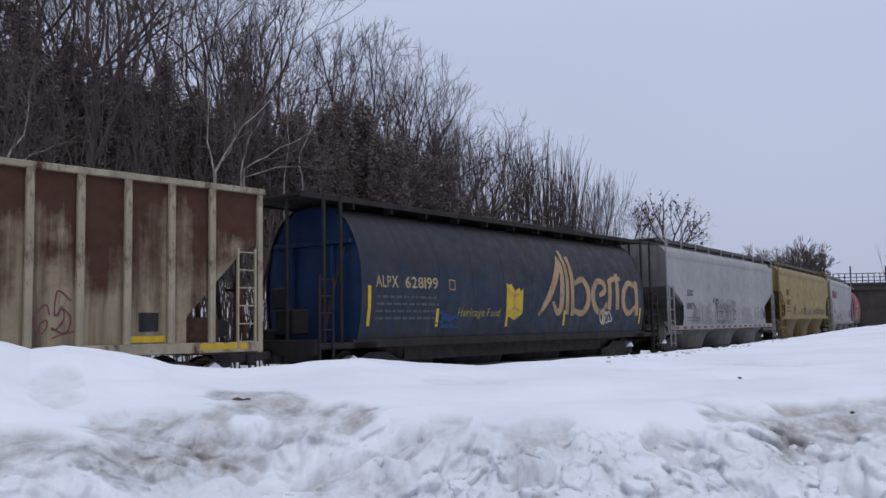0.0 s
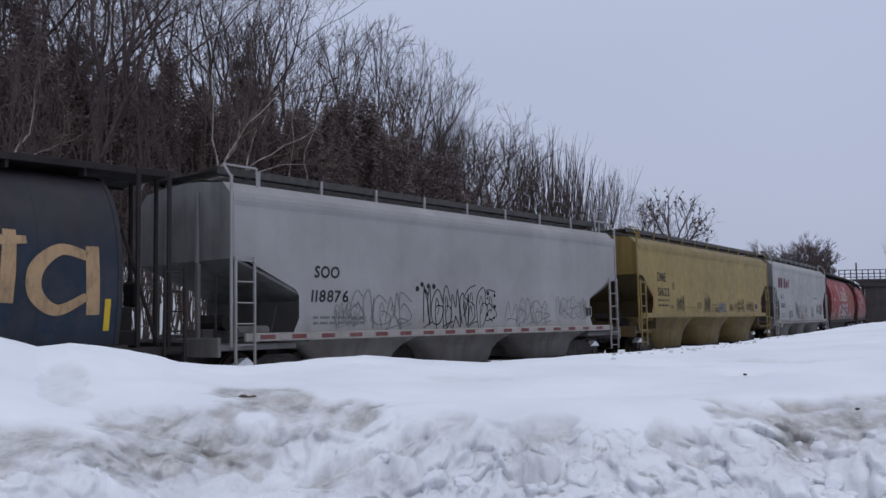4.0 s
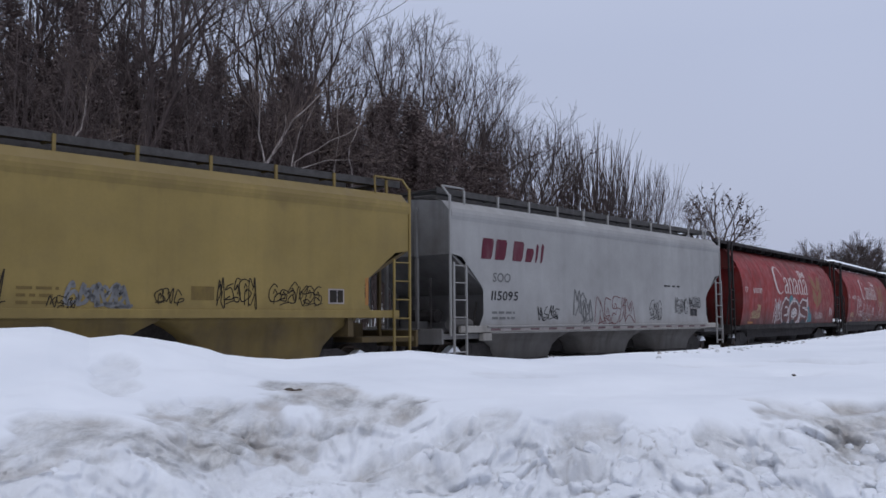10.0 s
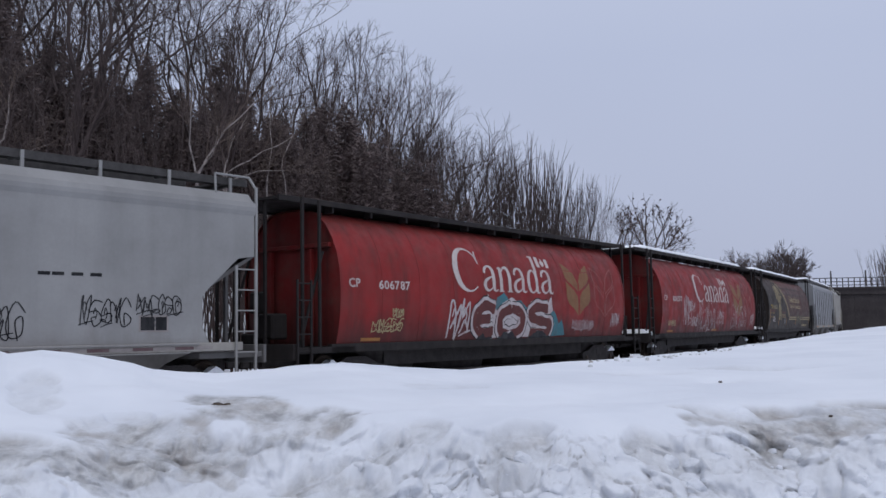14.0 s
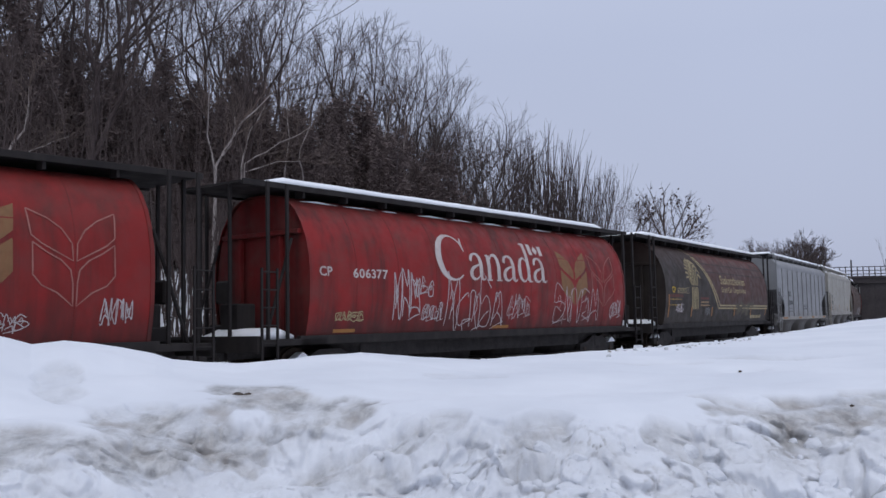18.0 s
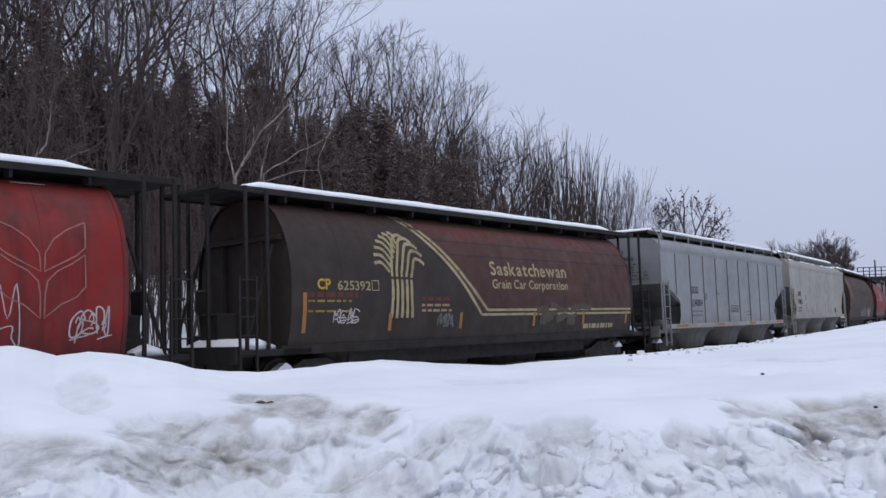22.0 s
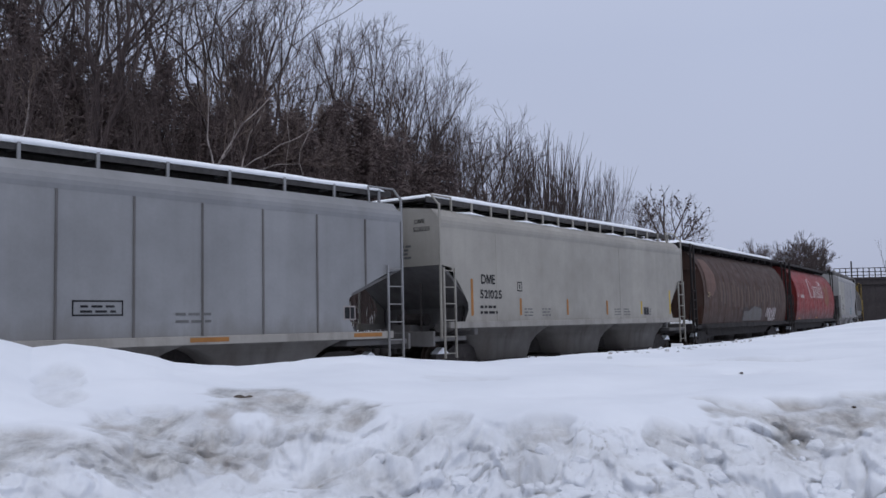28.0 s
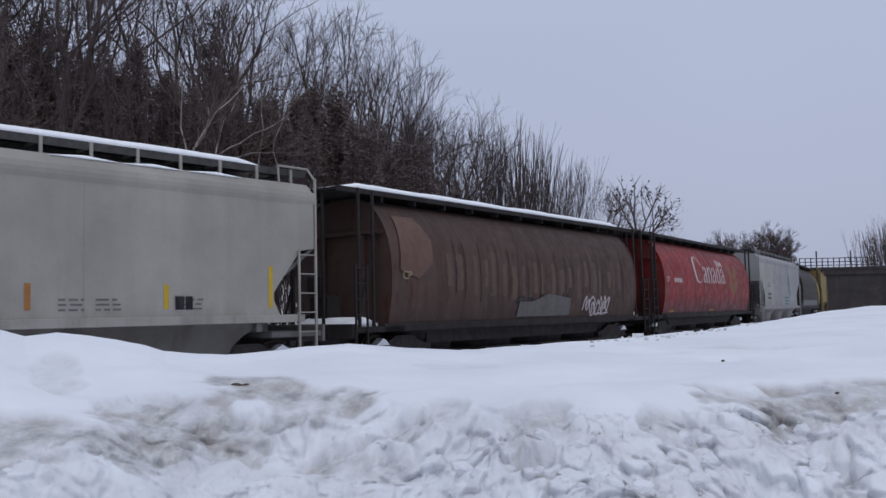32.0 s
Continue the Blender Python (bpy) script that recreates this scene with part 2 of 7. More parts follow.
CONCRETE = plain("dark_concrete", (0.046, 0.040, 0.040), 0.9, 0, 0.3, 0.5, 0.3)
TIE_WOOD = plain("sleeper_wood", (0.07, 0.055, 0.045), 0.9, 0, 0.35, 3, 0.4)


# ---- mesh helpers ----
def part(name, mesh, mat, parent=None, label="", m=None):
    """Links a mesh (or a bmesh, which it frees) as one object under parent; the material sits on the object."""
    if isinstance(mesh, bmesh.types.BMesh):
        bm, mesh = mesh, bpy.data.meshes.new(name)
        bm.to_mesh(mesh)
        bm.free()
    if not mesh.materials:
        mesh.materials.append(None)
    ob = new(name, mesh)
    ob.material_slots[0].link = "OBJECT"
    ob.material_slots[0].material = mat
    ob.parent = parent
    if m is not None:
        ob.matrix_basis = m
    if label:
        ob["label"] = label
    return ob


def thing(name, label, category, group="", m=None, kind=""):
    ob = new(name)
    if m is not None:
        ob.matrix_basis = m
    return tagged(ob, label, category, group, kind)


def box(bm, x0, x1, y0, y1, z0, z1):
    v = [bm.verts.new((x, y, z)) for x in (x0, x1) for y in (y0, y1) for z in (z0, z1)]
    for a in ((0, 1, 3, 2), (4, 6, 7, 5), (0, 4, 5, 1), (2, 3, 7, 6), (0, 2, 6, 4), (1, 5, 7, 3)):
        bm.faces.new([v[i] for i in a])
    return v


def boxes(*dims, bevel=0.0):
    bm = bmesh.new()
    for d in dims:
        box(bm, *d)
    if bevel:
        bmesh.ops.bevel(bm, geom=bm.edges[:], offset=bevel, segments=1, affect="EDGES")
    return bm


def prism(bm, pts, axis, a, b):
    """Extrudes a closed outline: axis 'y' takes (x, z) points, axis 'x' takes (y, z) points."""
    def at(p, k):
        return (p[0], k, p[1]) if axis == "y" else (k, p[0], p[1])
    va, vb = [bm.verts.new(at(p, a)) for p in pts], [bm.verts.new(at(p, b)) for p in pts]
    bm.faces.new(va)
    bm.faces.new(list(reversed(vb)))
    for i in range(len(pts)):
        j = (i + 1) % len(pts)
        bm.faces.new((va[j], va[i], vb[i], vb[j]))
    bmesh.ops.recalc_face_normals(bm, faces=bm.faces[:])


def rod(bm, p, q, r, sides=6):
    p, q = Vector(p), Vector(q)
    d = (q - p).normalized()
    u = d.cross(Vector((0, 0, 1)) if abs(d.z) < 0.9 else Vector((1, 0, 0))).normalized()
    w = d.cross(u)
    ring = [[bm.verts.new(c + r * (math.cos(t) * u + math.sin(t) * w)) for t in (2 * math.pi * i / sides for i in range(sides))] for c in (p, q)]
    for i in range(sides):
        j = (i + 1) % sides
        bm.faces.new((ring[0][i], ring[0][j], ring[1][j], ring[1][i]))
    bm.faces.new(list(reversed(ring[0])))
    bm.faces.new(ring[1])


def rods(*segments, r=0.02, sides=6):
    bm = bmesh.new()
    for p, q in segments:
        rod(bm, p, q, r, sides)
    return bm


MESHES = {}


def shared(key, make):
    """One mesh for alike pieces."""
    if key not in MESHES:
        bm, me = make(), bpy.data.meshes.new(key)
        bm.to_mesh(me)
        bm.free()
        me.materials.append(None)
        MESHES[key] = me
    return MESHES[key]


# ---- the line: where the rails run ----
STEP = 0.5
ALONG = np.arange(-90, 330, STEP)
_k = np.interp(ALONG, STATIONS, CURVES)
_h = np.cumsum(_k) * STEP
_o = int(np.searchsorted(ALONG, 0))
HEAD = _h - _h[_o] + LINE_HEADING
_x, _y = np.cumsum(np.sin(HEAD)) * STEP, np.cumsum(np.cos(HEAD)) * STEP
LX, LY = _x - _x[_o] + LINE_X, _y - _y[_o] + LINE_Y


def on_line(s, off=0.0):
    """Place on the line at station s, off metres to its far side, and the heading there."""
    h = float(np.interp(s, ALONG, HEAD))
    x, y = float(np.interp(s, ALONG, LX)), float(np.interp(s, ALONG, LY))
    return x - off * math.cos(h), y + off * math.sin(h), h


def car_pose(s):
    a, b = on_line(s - 6.3), on_line(s + 6.3)
    turn = math.degrees(math.atan2(b[1] - a[1], b[0] - a[0]))
    return pose((a[0] + b[0]) / 2, (a[1] + b[1]) / 2, GRADE * s + 0.75 * CANT, -math.degrees(CANT), 0, turn)


# ---- ground: one sheet from the road to the horizon ----
def off_line(px, py):
    """Signed distance to the far side of the line, and the station, for arrays of places."""
    off, sta = np.empty(len(px)), np.empty(len(px))
    for i in range(0, len(px), 4000):
        dx, dy = px[i:i + 4000, None] - LX[None], py[i:i + 4000, None] - LY[None]
        k = np.argmin(dx * dx + dy * dy, axis=1)
        r = np.arange(len(k))
        off[i:i + 4000] = -dx[r, k] * np.cos(HEAD[k]) + dy[r, k] * np.sin(HEAD[k])
        sta[i:i + 4000] = ALONG[k]
    return off, sta


CREST_AZ = [-60, -26.3, -25.3, -24.2, -22.5, -21.5, -19.3, -17.5, -16.5, -14.5, -12.9, -5.5, 1.8, 9.3, 16.0, 20.7, 26.0, 60]
CREST_DIST = [8.0, 8.15, 8.2, 8.3, 8.4, 8.45, 8.6, 8.7, 8.8, 9.0, 9.2, 9.8, 10.5, 12.0, 15.0, 20.0, 28.0, 30.0]
CREST_Z = [1.40, 1.43, 1.40, 1.355, 1.39, 1.375, 1.325, 1.25, 1.19, 1.14, 1.115, 1.18, 1.05, 1.085, 1.10, 1.20, 1.45, 1.45]


# holes trodden and dug into the bank: x, y, radius, depth
PITS = [(0.51, 5.33, 0.07, 0.16), (0.39, 5.30, 0.05, 0.12), (2.77, 8.78, 0.16, 0.16), (-1.53, 6.77, 0.07, 0.10), (-2.12, 6.26, 0.04, 0.05), (-1.32, 5.94, 0.04, 0.08), (-1.18, 5.88, 0.05, 0.07),
        (-1.61, 5.61, 0.05, 0.08), (-1.82, 5.57, 0.09, 0.05), (2.06, 6.52, 0.06, 0.07), (2.19, 6.42, 0.05, 0.06), (2.33, 5.49, 0.06, 0.12), (1.57, 5.55, 0.04, 0.08)]
# scarps where the crust has broken away and old dirty snow shows: x, y, half width, half reach, drop, dirt
SCARPS = [(-2.74, 6.54, 0.17, 0.59, 0.050, 0.29), (-1.97, 6.21, 0.15, 0.20, 0.050, 0.41), (-1.38, 6.73, 0.38, 0.48, 0.025, 0.85), (-0.87, 6.41, 0.42, 0.39, 0.028, 0.85), (-1.79, 5.77, 0.50, 0.50, 0.040, 0.90),
          (-2.31, 5.10, 0.40, 0.31, 0.050, 0.81), (-2.36, 4.76, 0.34, 0.28, 0.050, 0.72), (-1.92, 5.24, 0.30, 0.28, 0.040, 0.72), (-1.30, 5.89, 0.26, 0.28, 0.060, 0.72), (-0.69, 5.66, 0.24, 0.17, 0.080, 0.77), (-0.43, 5.50, 0.25, 0.20, 0.060, 0.54),
          (-0.25, 5.80, 0.16, 0.17, 0.070, 0.63), (-0.02, 5.89, 0.14, 0.17, 0.050, 0.45), (0.60, 5.62, 0.24, 0.20, 0.100, 0.68), (0.35, 5.41, 0.08, 0.20, 0.060, 0.45), (1.38, 5.64, 0.20, 0.25, 0.080, 0.54),
          (1.90, 6.18, 0.34, 0.25, 0.050, 0.68), (2.37, 6.10, 0.36, 0.50, 0.060, 0.90), (2.84, 6.20, 0.40, 0.50, 0.060, 0.90), (2.33, 5.31, 0.12, 0.17, 0.080, 0.81), (1.68, 5.68, 0.20, 0.14, 0.050, 0.45), (2.2, 9.6, 0.5, 0.35, 0.03, 0.25), (3.6, 10.4, 0.6, 0.5, 0.05, 0.35), (0.1, 8.2, 0.35, 0.3, 0.02, 0.18)]


def smooth(t):
    t = np.clip(t, 0, 1)
    return t * t * (3 - 2 * t)


def hill(off, sta):
    rise = (0.42 * np.clip(off - 4.5, 0, 9) + 0.16 * np.clip(off - 13.5, 0, 36)) * (1 - smooth((sta + 10) / 55))
    return rise


LIP_AZ = [-60, -27, -24, -21, -18, -15, -12, -9, -6, -3, 0, 4, 9, 14, 18.5, 21.5, 24, 60]
LIP_DIST = [5.6, 5.65, 5.8, 6.0, 6.2, 6.35, 6.45, 6.45, 6.35, 6.25, 6.2, 6.0, 5.9, 6.2, 6.6, 6.7, 6.7, 6.6]


def lip_at(px, py, r, az):
    """How far off the cut edge of the bank runs, with its small bays and noses."""
    lip = np.interp(az, LIP_AZ, LIP_DIST)
    for i in np.nonzero((r > 2.5) & (r < 10) & (np.abs(az) < 80))[0]:
        p = Vector((px[i], py[i], 0))
        lip[i] += 0.34 * noise.noise(p * 1.1) + 0.16 * noise.noise(p * 2.6 + Vector((4, 2, 0)))
    return lip


def lattice(ix, iy, seed):
    """A fixed random value between 0 and 1 for every cell of a grid."""
    h = (ix.astype(np.int64) * 374761393 + iy.astype(np.int64) * 668265263 + seed * 1442695041) & 0x7FFFFFFF
    h = ((h ^ (h >> 13)) * 1274126177) & 0x7FFFFFFF
    return ((h ^ (h >> 16)) & 0xFFFF) / 65535.0


def swell(x, y, seed):
    """Gradient noise over arrays, about -0.7 to 0.7."""
    ix, iy = np.floor(x), np.floor(y)
    fx, fy = x - ix, y - iy
    corner = []
    for cx in (0, 1):
        for cy in (0, 1):
            a = lattice(ix + cx, iy + cy, seed) * 2 * math.pi
            corner.append(np.cos(a) * (fx - cx) + np.sin(a) * (fy - cy))
    u, v = fx * fx * fx * (fx * (fx * 6 - 15) + 10), fy * fy * fy * (fy * (fy * 6 - 15) + 10)
    return (corner[0] * (1 - v) + corner[1] * v) * (1 - u) + (corner[2] * (1 - v) + corner[3] * v) * u


def blocks(x, y, f, seed):
    """Broken blocks of packed snow: tilted tops with cracks between them, 0 to about 1."""
    x, y = x * f + 0.45 * swell(x * f * 1.3, y * f * 1.3, seed + 1), y * f + 0.45 * swell(x * f * 1.3 + 7, y * f * 1.3, seed + 2)
    ix, iy = np.floor(x), np.floor(y)
    near, second, top = np.full(len(x), 9.0), np.full(len(x), 9.0), np.zeros(len(x))
    for cx in (-1, 0, 1):
        for cy in (-1, 0, 1):
            gx, gy = ix + cx, iy + cy
            dx, dy = x - gx - 0.1 - 0.8 * lattice(gx, gy, seed + 3), y - gy - 0.1 - 0.8 * lattice(gx, gy, seed + 4)
            # distances measured in a square manner give blunt corners
            d = np.maximum(np.abs(dx), np.abs(dy)) * 0.6 + np.hypot(dx, dy) * 0.4
            tilt = lattice(gx, gy, seed + 5) * 2 * math.pi
            own = 0.25 + 0.75 * lattice(gx, gy, seed + 6) + 0.55 * (np.cos(tilt) * dx + np.sin(tilt) * dy)
            closer = d < near
            second = np.where(closer, near, np.minimum(second, d))
            top = np.where(closer, own, top)
            near = np.where(closer, d, near)
    return top * smooth((second - near) / 0.30), smooth(1 - (second - near) / 0.16)


BLOCK_SIZES = ((2.3, 0.075, 21), (4.4, 0.060, 31), (9.0, 0.026, 41), (19.0, 0.008, 51))


def scarred(px, py):
    """How far each place drops behind the broken edges, and how dirty it is."""
    drop, dirt = np.zeros(len(px)), np.zeros(len(px))
    near = (np.hypot(px, py) < 13) & (py > 2)
    x, y = px[near], py[near]
    wob = 0.65 * swell(x * 3.1, y * 3.1, 71) + 0.45 * swell(x * 7.3, y * 7.3, 72) + 0.08 * swell(x * 17, y * 17, 73)
    got, soiled = np.zeros(len(x)), np.zeros(len(x))
    for cx, cy, hw, hr, deep, dirty in SCARPS:
        r = math.hypot(cx, cy)
        tx, ty, rx, ry = cy / r, -cx / r, cx / r, cy / r
        u, v = ((x - cx) * tx + (y - cy) * ty) / hw, ((x - cx) * rx + (y - cy) * ry) / hr
        m = 1.15 - u * u - np.where(v > 0, v ** 4, v * v) + 1.5 * wob
        got = np.maximum(got, deep * smooth(m / 0.7) * np.clip(0.62 + 0.38 * v, 0, 1))
        soiled = np.maximum(soiled, dirty * smooth(m / 0.75))
    drop[near], dirt[near] = got, soiled
    return drop, dirt


def ground_shape(px, py):
    """Height of the ground, and the relief of the bank by itself."""
    r, az = np.hypot(px, py), np.degrees(np.arctan2(px, py))
    off, sta = off_line(px, py)
    cd, cz = np.interp(az, CREST_AZ, CREST_DIST), np.interp(az, CREST_AZ, CREST_Z)
    # the plough has cut the bank back to a wandering lip and left broken ledges below it
    d = r - lip_at(px, py, r, az)
    bank = np.interp(d, [-2.9, -2.0, -1.4, -1.0, -0.6, -0.25, 0.0, 0.3], [-0.1, 0.20, 0.40, 0.55, 0.71, 0.84, 0.915, 0.985])
    lip = np.interp(az, LIP_AZ, LIP_DIST)
    bank = np.where(d > 0.3, 0.985 + (cz - 0.985) * np.clip((d - 0.3) / (cd - lip - 0.22), 0, 1) ** 0.85, bank)
    past = np.where(r > cd, np.clip((r - cd) / (4 + 0.5 * cd), 0, 1), 0)
    field = 0.25 + 0.0 * r
    near = bank * (1 - smooth(past)) + field * smooth(past)
    view = smooth((75 - np.abs(az)) / 20)
    near = near * view + (1 - view) * -0.1
    bed = -0.20 + 0 * r
    t = smooth((-off - 2.2) / 1.6)
    z = np.where(off < 0, bed * (1 - t) + near * t, 0)
    far = -0.45 + hill(off, sta)
    t = smooth((off - 2.2) / 1.5)
    z = np.where(off >= 0, bed * (1 - t) + far * t, z)
    z = z * smooth((2600 - r) / 1500)
    rough = np.where(off < -3, np.interp(r, [2.5, 3.5, 9.5, 20, 40], [0.02, 1.0, 0.5, 0.25, 0.1]), np.where(off > 4, 0.3, 0.0)) * (r < 120) * smooth((70 - np.abs(az)) / 30)
    for i in np.nonzero(rough > 0)[0]:
        z[i] += noise.fractal(Vector((px[i], py[i], 0.0)) * 0.9, 1.0, 2.0, 3) * 0.07 * rough[i]
    near = (r < 12) & (off < -3) & (py > 2) & (np.abs(az) < 70)
    dn, rn = d[near], r[near]
    x, y = px[near], py[near]
    e, g = 6.2 * np.radians(az[near]), 1.05 * rn
    # soft hummocks everywhere, packed blocks below the cut edge and mostly towards the bend
    broken = smooth(-dn / 0.4 + 0.3)
    bend = smooth((x + 0.9) / 1.5)
    soft = 0.065 * np.abs(swell(e * 1.7, g * 1.7, 11)) + 0.055 * np.abs(swell(e * 4.1, g * 4.1, 12)) + 0.022 * np.abs(swell(e * 9.3, g * 9.3, 13)) + 0.006 * swell(e * 21, g * 21, 14)
    hard = 0.0
    for f, h, seed in BLOCK_SIZES:
        some = smooth((swell(e * f * 0.4, g * f * 0.4, seed + 8) + 0.30) / 0.3)
        hard = hard + h * some * (blocks(e, g, f, seed)[0] - 0.4)
    crust = 0.010 * swell(x * 3.3, y * 3.3, 15) + 0.004 * swell(x * 8, y * 8, 16)
    lift = broken * (soft * (1.0 - 0.5 * bend) + hard * (0.75 + 0.25 * bend)) + (1 - broken) * crust * smooth((11 - rn) / 3)
    drop = scarred(x, y)[0]
    for hx, hy, hr, hd in PITS:
        drop = drop + hd * np.exp(-np.clip(((x - hx) ** 2 + (y - hy) ** 2) / (hr * hr), 0, 30))
    relief = np.zeros(len(z))
    relief[near] = lift * smooth((r[near] - 2.5) / 1.2)
    z[near] += 0.4 * relief[near] - drop
    return z, relief


def ground_height(px, py):
    return ground_shape(px, py)[0]


def build_ground():
    az = np.concatenate([np.arange(-180, -40, 5.0), np.arange(-40, -30, 1.0), np.arange(-29, 29, 0.1), np.arange(30, 40, 1.0), np.arange(40, 180, 5.0)])
    rr = [0.6, 1.4]
    while rr[-1] < 3200:
        r = rr[-1]
        rr.append(r * (1.25 if r < 2.5 else 1.02 if r < 3.8 else 1.003 if r < 7.2 else 1.006 if r < 9.5 else 1.012 if r < 12 else 1.02 if r < 60 else 1.06 if r < 300 else 1.25))
    rr = np.array(rr)
    A, R = np.meshgrid(np.radians(az), rr)
    px, py = (R * np.sin(A)).ravel(), (R * np.cos(A)).ravel()
    pz, relief = ground_shape(px, py)
    # lumps stand out from the slope, not straight up
    out = 1 - 1.1 * relief / np.maximum(np.hypot(px, py), 0.5)
    n, k = len(rr), len(az)
    i, j = np.meshgrid(np.arange(n - 1), np.arange(k), indexing="ij")
    j2 = (j + 1) % k
    quads = np.stack([i * k + j, i * k + j2, (i + 1) * k + j2, (i + 1) * k + j], -1).reshape(-1, 4)
    verts = np.vstack([np.stack([px * out, py * out, pz], 1), [[0, 0, -0.1]]])
    fan = [(n * k, (q + 1) % k, q) for q in range(k)]
    me = bpy.data.meshes.new("ground")
    me.from_pydata(verts.tolist(), [], quads.tolist() + fan)
    me.polygons.foreach_set("use_smooth", [True] * len(me.polygons))
    # old dirty snow shows where the crust has broken; the ploughed blocks below are greyer than the fresh cover
    r, azd = np.hypot(px, py), np.degrees(np.arctan2(px, py))
    d = r - lip_at(px, py, r, azd)
    ploughed = smooth((0.05 - d) / 0.5) * smooth((75 - np.abs(azd)) / 35) * smooth((r - 2.4) / 1.2)
    bits = np.clip(0.5 + 0.9 * swell(px * 2.3, py * 2.3, 81) + 0.6 * swell(px * 6.1, py * 6.1, 82), 0, 1)
    dirt = np.maximum(scarred(px, py)[1], ploughed * (0.05 + 0.40 * bits))
    # the cracks between the blocks are greyer than the block tops
    e, g = 6.2 * np.radians(azd), 1.05 * r
    bend = smooth((px + 0.9) / 1.5)
    for f, _, seed in BLOCK_SIZES[1:3]:
        some = smooth((swell(e * f * 0.3, g * f * 0.3, seed + 9) + 0.05) / 0.3)
        dirt = np.maximum(dirt, blocks(e, g, f, seed)[1] * some * ploughed * (0.25 + 0.4 * bend))
    sand = me.attributes.new("sand", "FLOAT", "POINT")
    sand.data.foreach_set("value", np.append(dirt, 0.0))
    ob = part("ground", me, SNOW)
    tagged(ob, "snow-covered ground with a ploughed sandy snow bank by the road", "snow", kind="structure")
    return ob


build_ground()


def height_at(x, y):
    return float(ground_height(np.array([x]), np.array([y]))[0])


# ---- track ----
def sweep(name, profile, off, s0, s1, step, mat, parent):
    bm, rows = bmesh.new(), []
    for s in np.arange(s0, s1 + 0.01, step):
        x, y, h = on_line(s, off)
        rows.append([bm.verts.new((x - p * math.cos(h), y + p * math.sin(h), q + GRADE * s)) for p, q in profile])
    for a, b in zip(rows, rows[1:]):
        for i in range(len(profile)):
            j = (i + 1) % len(profile)
            bm.faces.new((a[i], a[j], b[j], b[i]))
    bmesh.ops.recalc_face_normals(bm, faces=bm.faces[:])
    return part(name, bm, mat, parent)


track = thing("track", "railway track half buried in snow beside the bank", "track", kind="structure")
RAIL = [(-0.07, -0.17), (0.07, -0.17), (0.07, -0.15), (0.012, -0.13), (0.012, -0.04), (0.036, -0.03), (0.036, 0), (-0.036, 0), (-0.036, -0.03), (-0.012, -0.04), (-0.012, -0.13), (-0.07, -0.15)]
for o in (-0.7525, 0.7525):
    sweep("rail", RAIL, o, -70, 300, 3.0, WHEEL_STEEL, track)
sweep("ballast", [(-2.3, -0.6), (2.3, -0.6), (1.7, -0.19), (-1.7, -0.19)], 0, -70, 300, 3.0, BALLAST, track)
tie_mesh = shared("sleeper", lambda: boxes((-0.11, 0.11, -1.3, 1.3, -0.33, -0.165)))
for i in range(110):
    x, y, h = on_line(-42 + 0.55 * i)
    part("sleeper", tie_mesh, TIE_WOOD, track, m=pose(x, y, 0, 0, 0, 90 - math.degrees(h)))


# ---- rail cars: x along the car, -y the side towards the road, z up from the rails ----
def round_side(z):
    return float(np.interp(z, [1.15, 1.5, 1.9, 2.4, 2.9, 3.3, 3.65, 3.95, 4.15, 4.28], [1.44, 1.52, 1.58, 1.60, 1.57, 1.48, 1.33, 1.13, 0.92, 0.70]))


def flat_side(z):
    return 1.585 if z < 4.08 else 1.585 - (z - 4.08) * 0.85


def end_face(z):
    return 0.0


def lay(bm, side, cuts=True, lift=0.006):
    """Wraps flat artwork (x, z in the mesh's x, y) on to the near side of a car."""
    if cuts:
        zs = [v.co.y for v in bm.verts]
        if zs:
            z = math.ceil(min(zs) / 0.12) * 0.12
            while z < max(zs):
                bmesh.ops.bisect_plane(bm, geom=bm.verts[:] + bm.edges[:] + bm.faces[:], plane_co=(0, z, 0), plane_no=(0, 1, 0))
                z += 0.12
    for v in bm.verts:
        x, z = v.co.x, v.co.y
        v.co = (x, -side(z) - lift, z)
    return bm


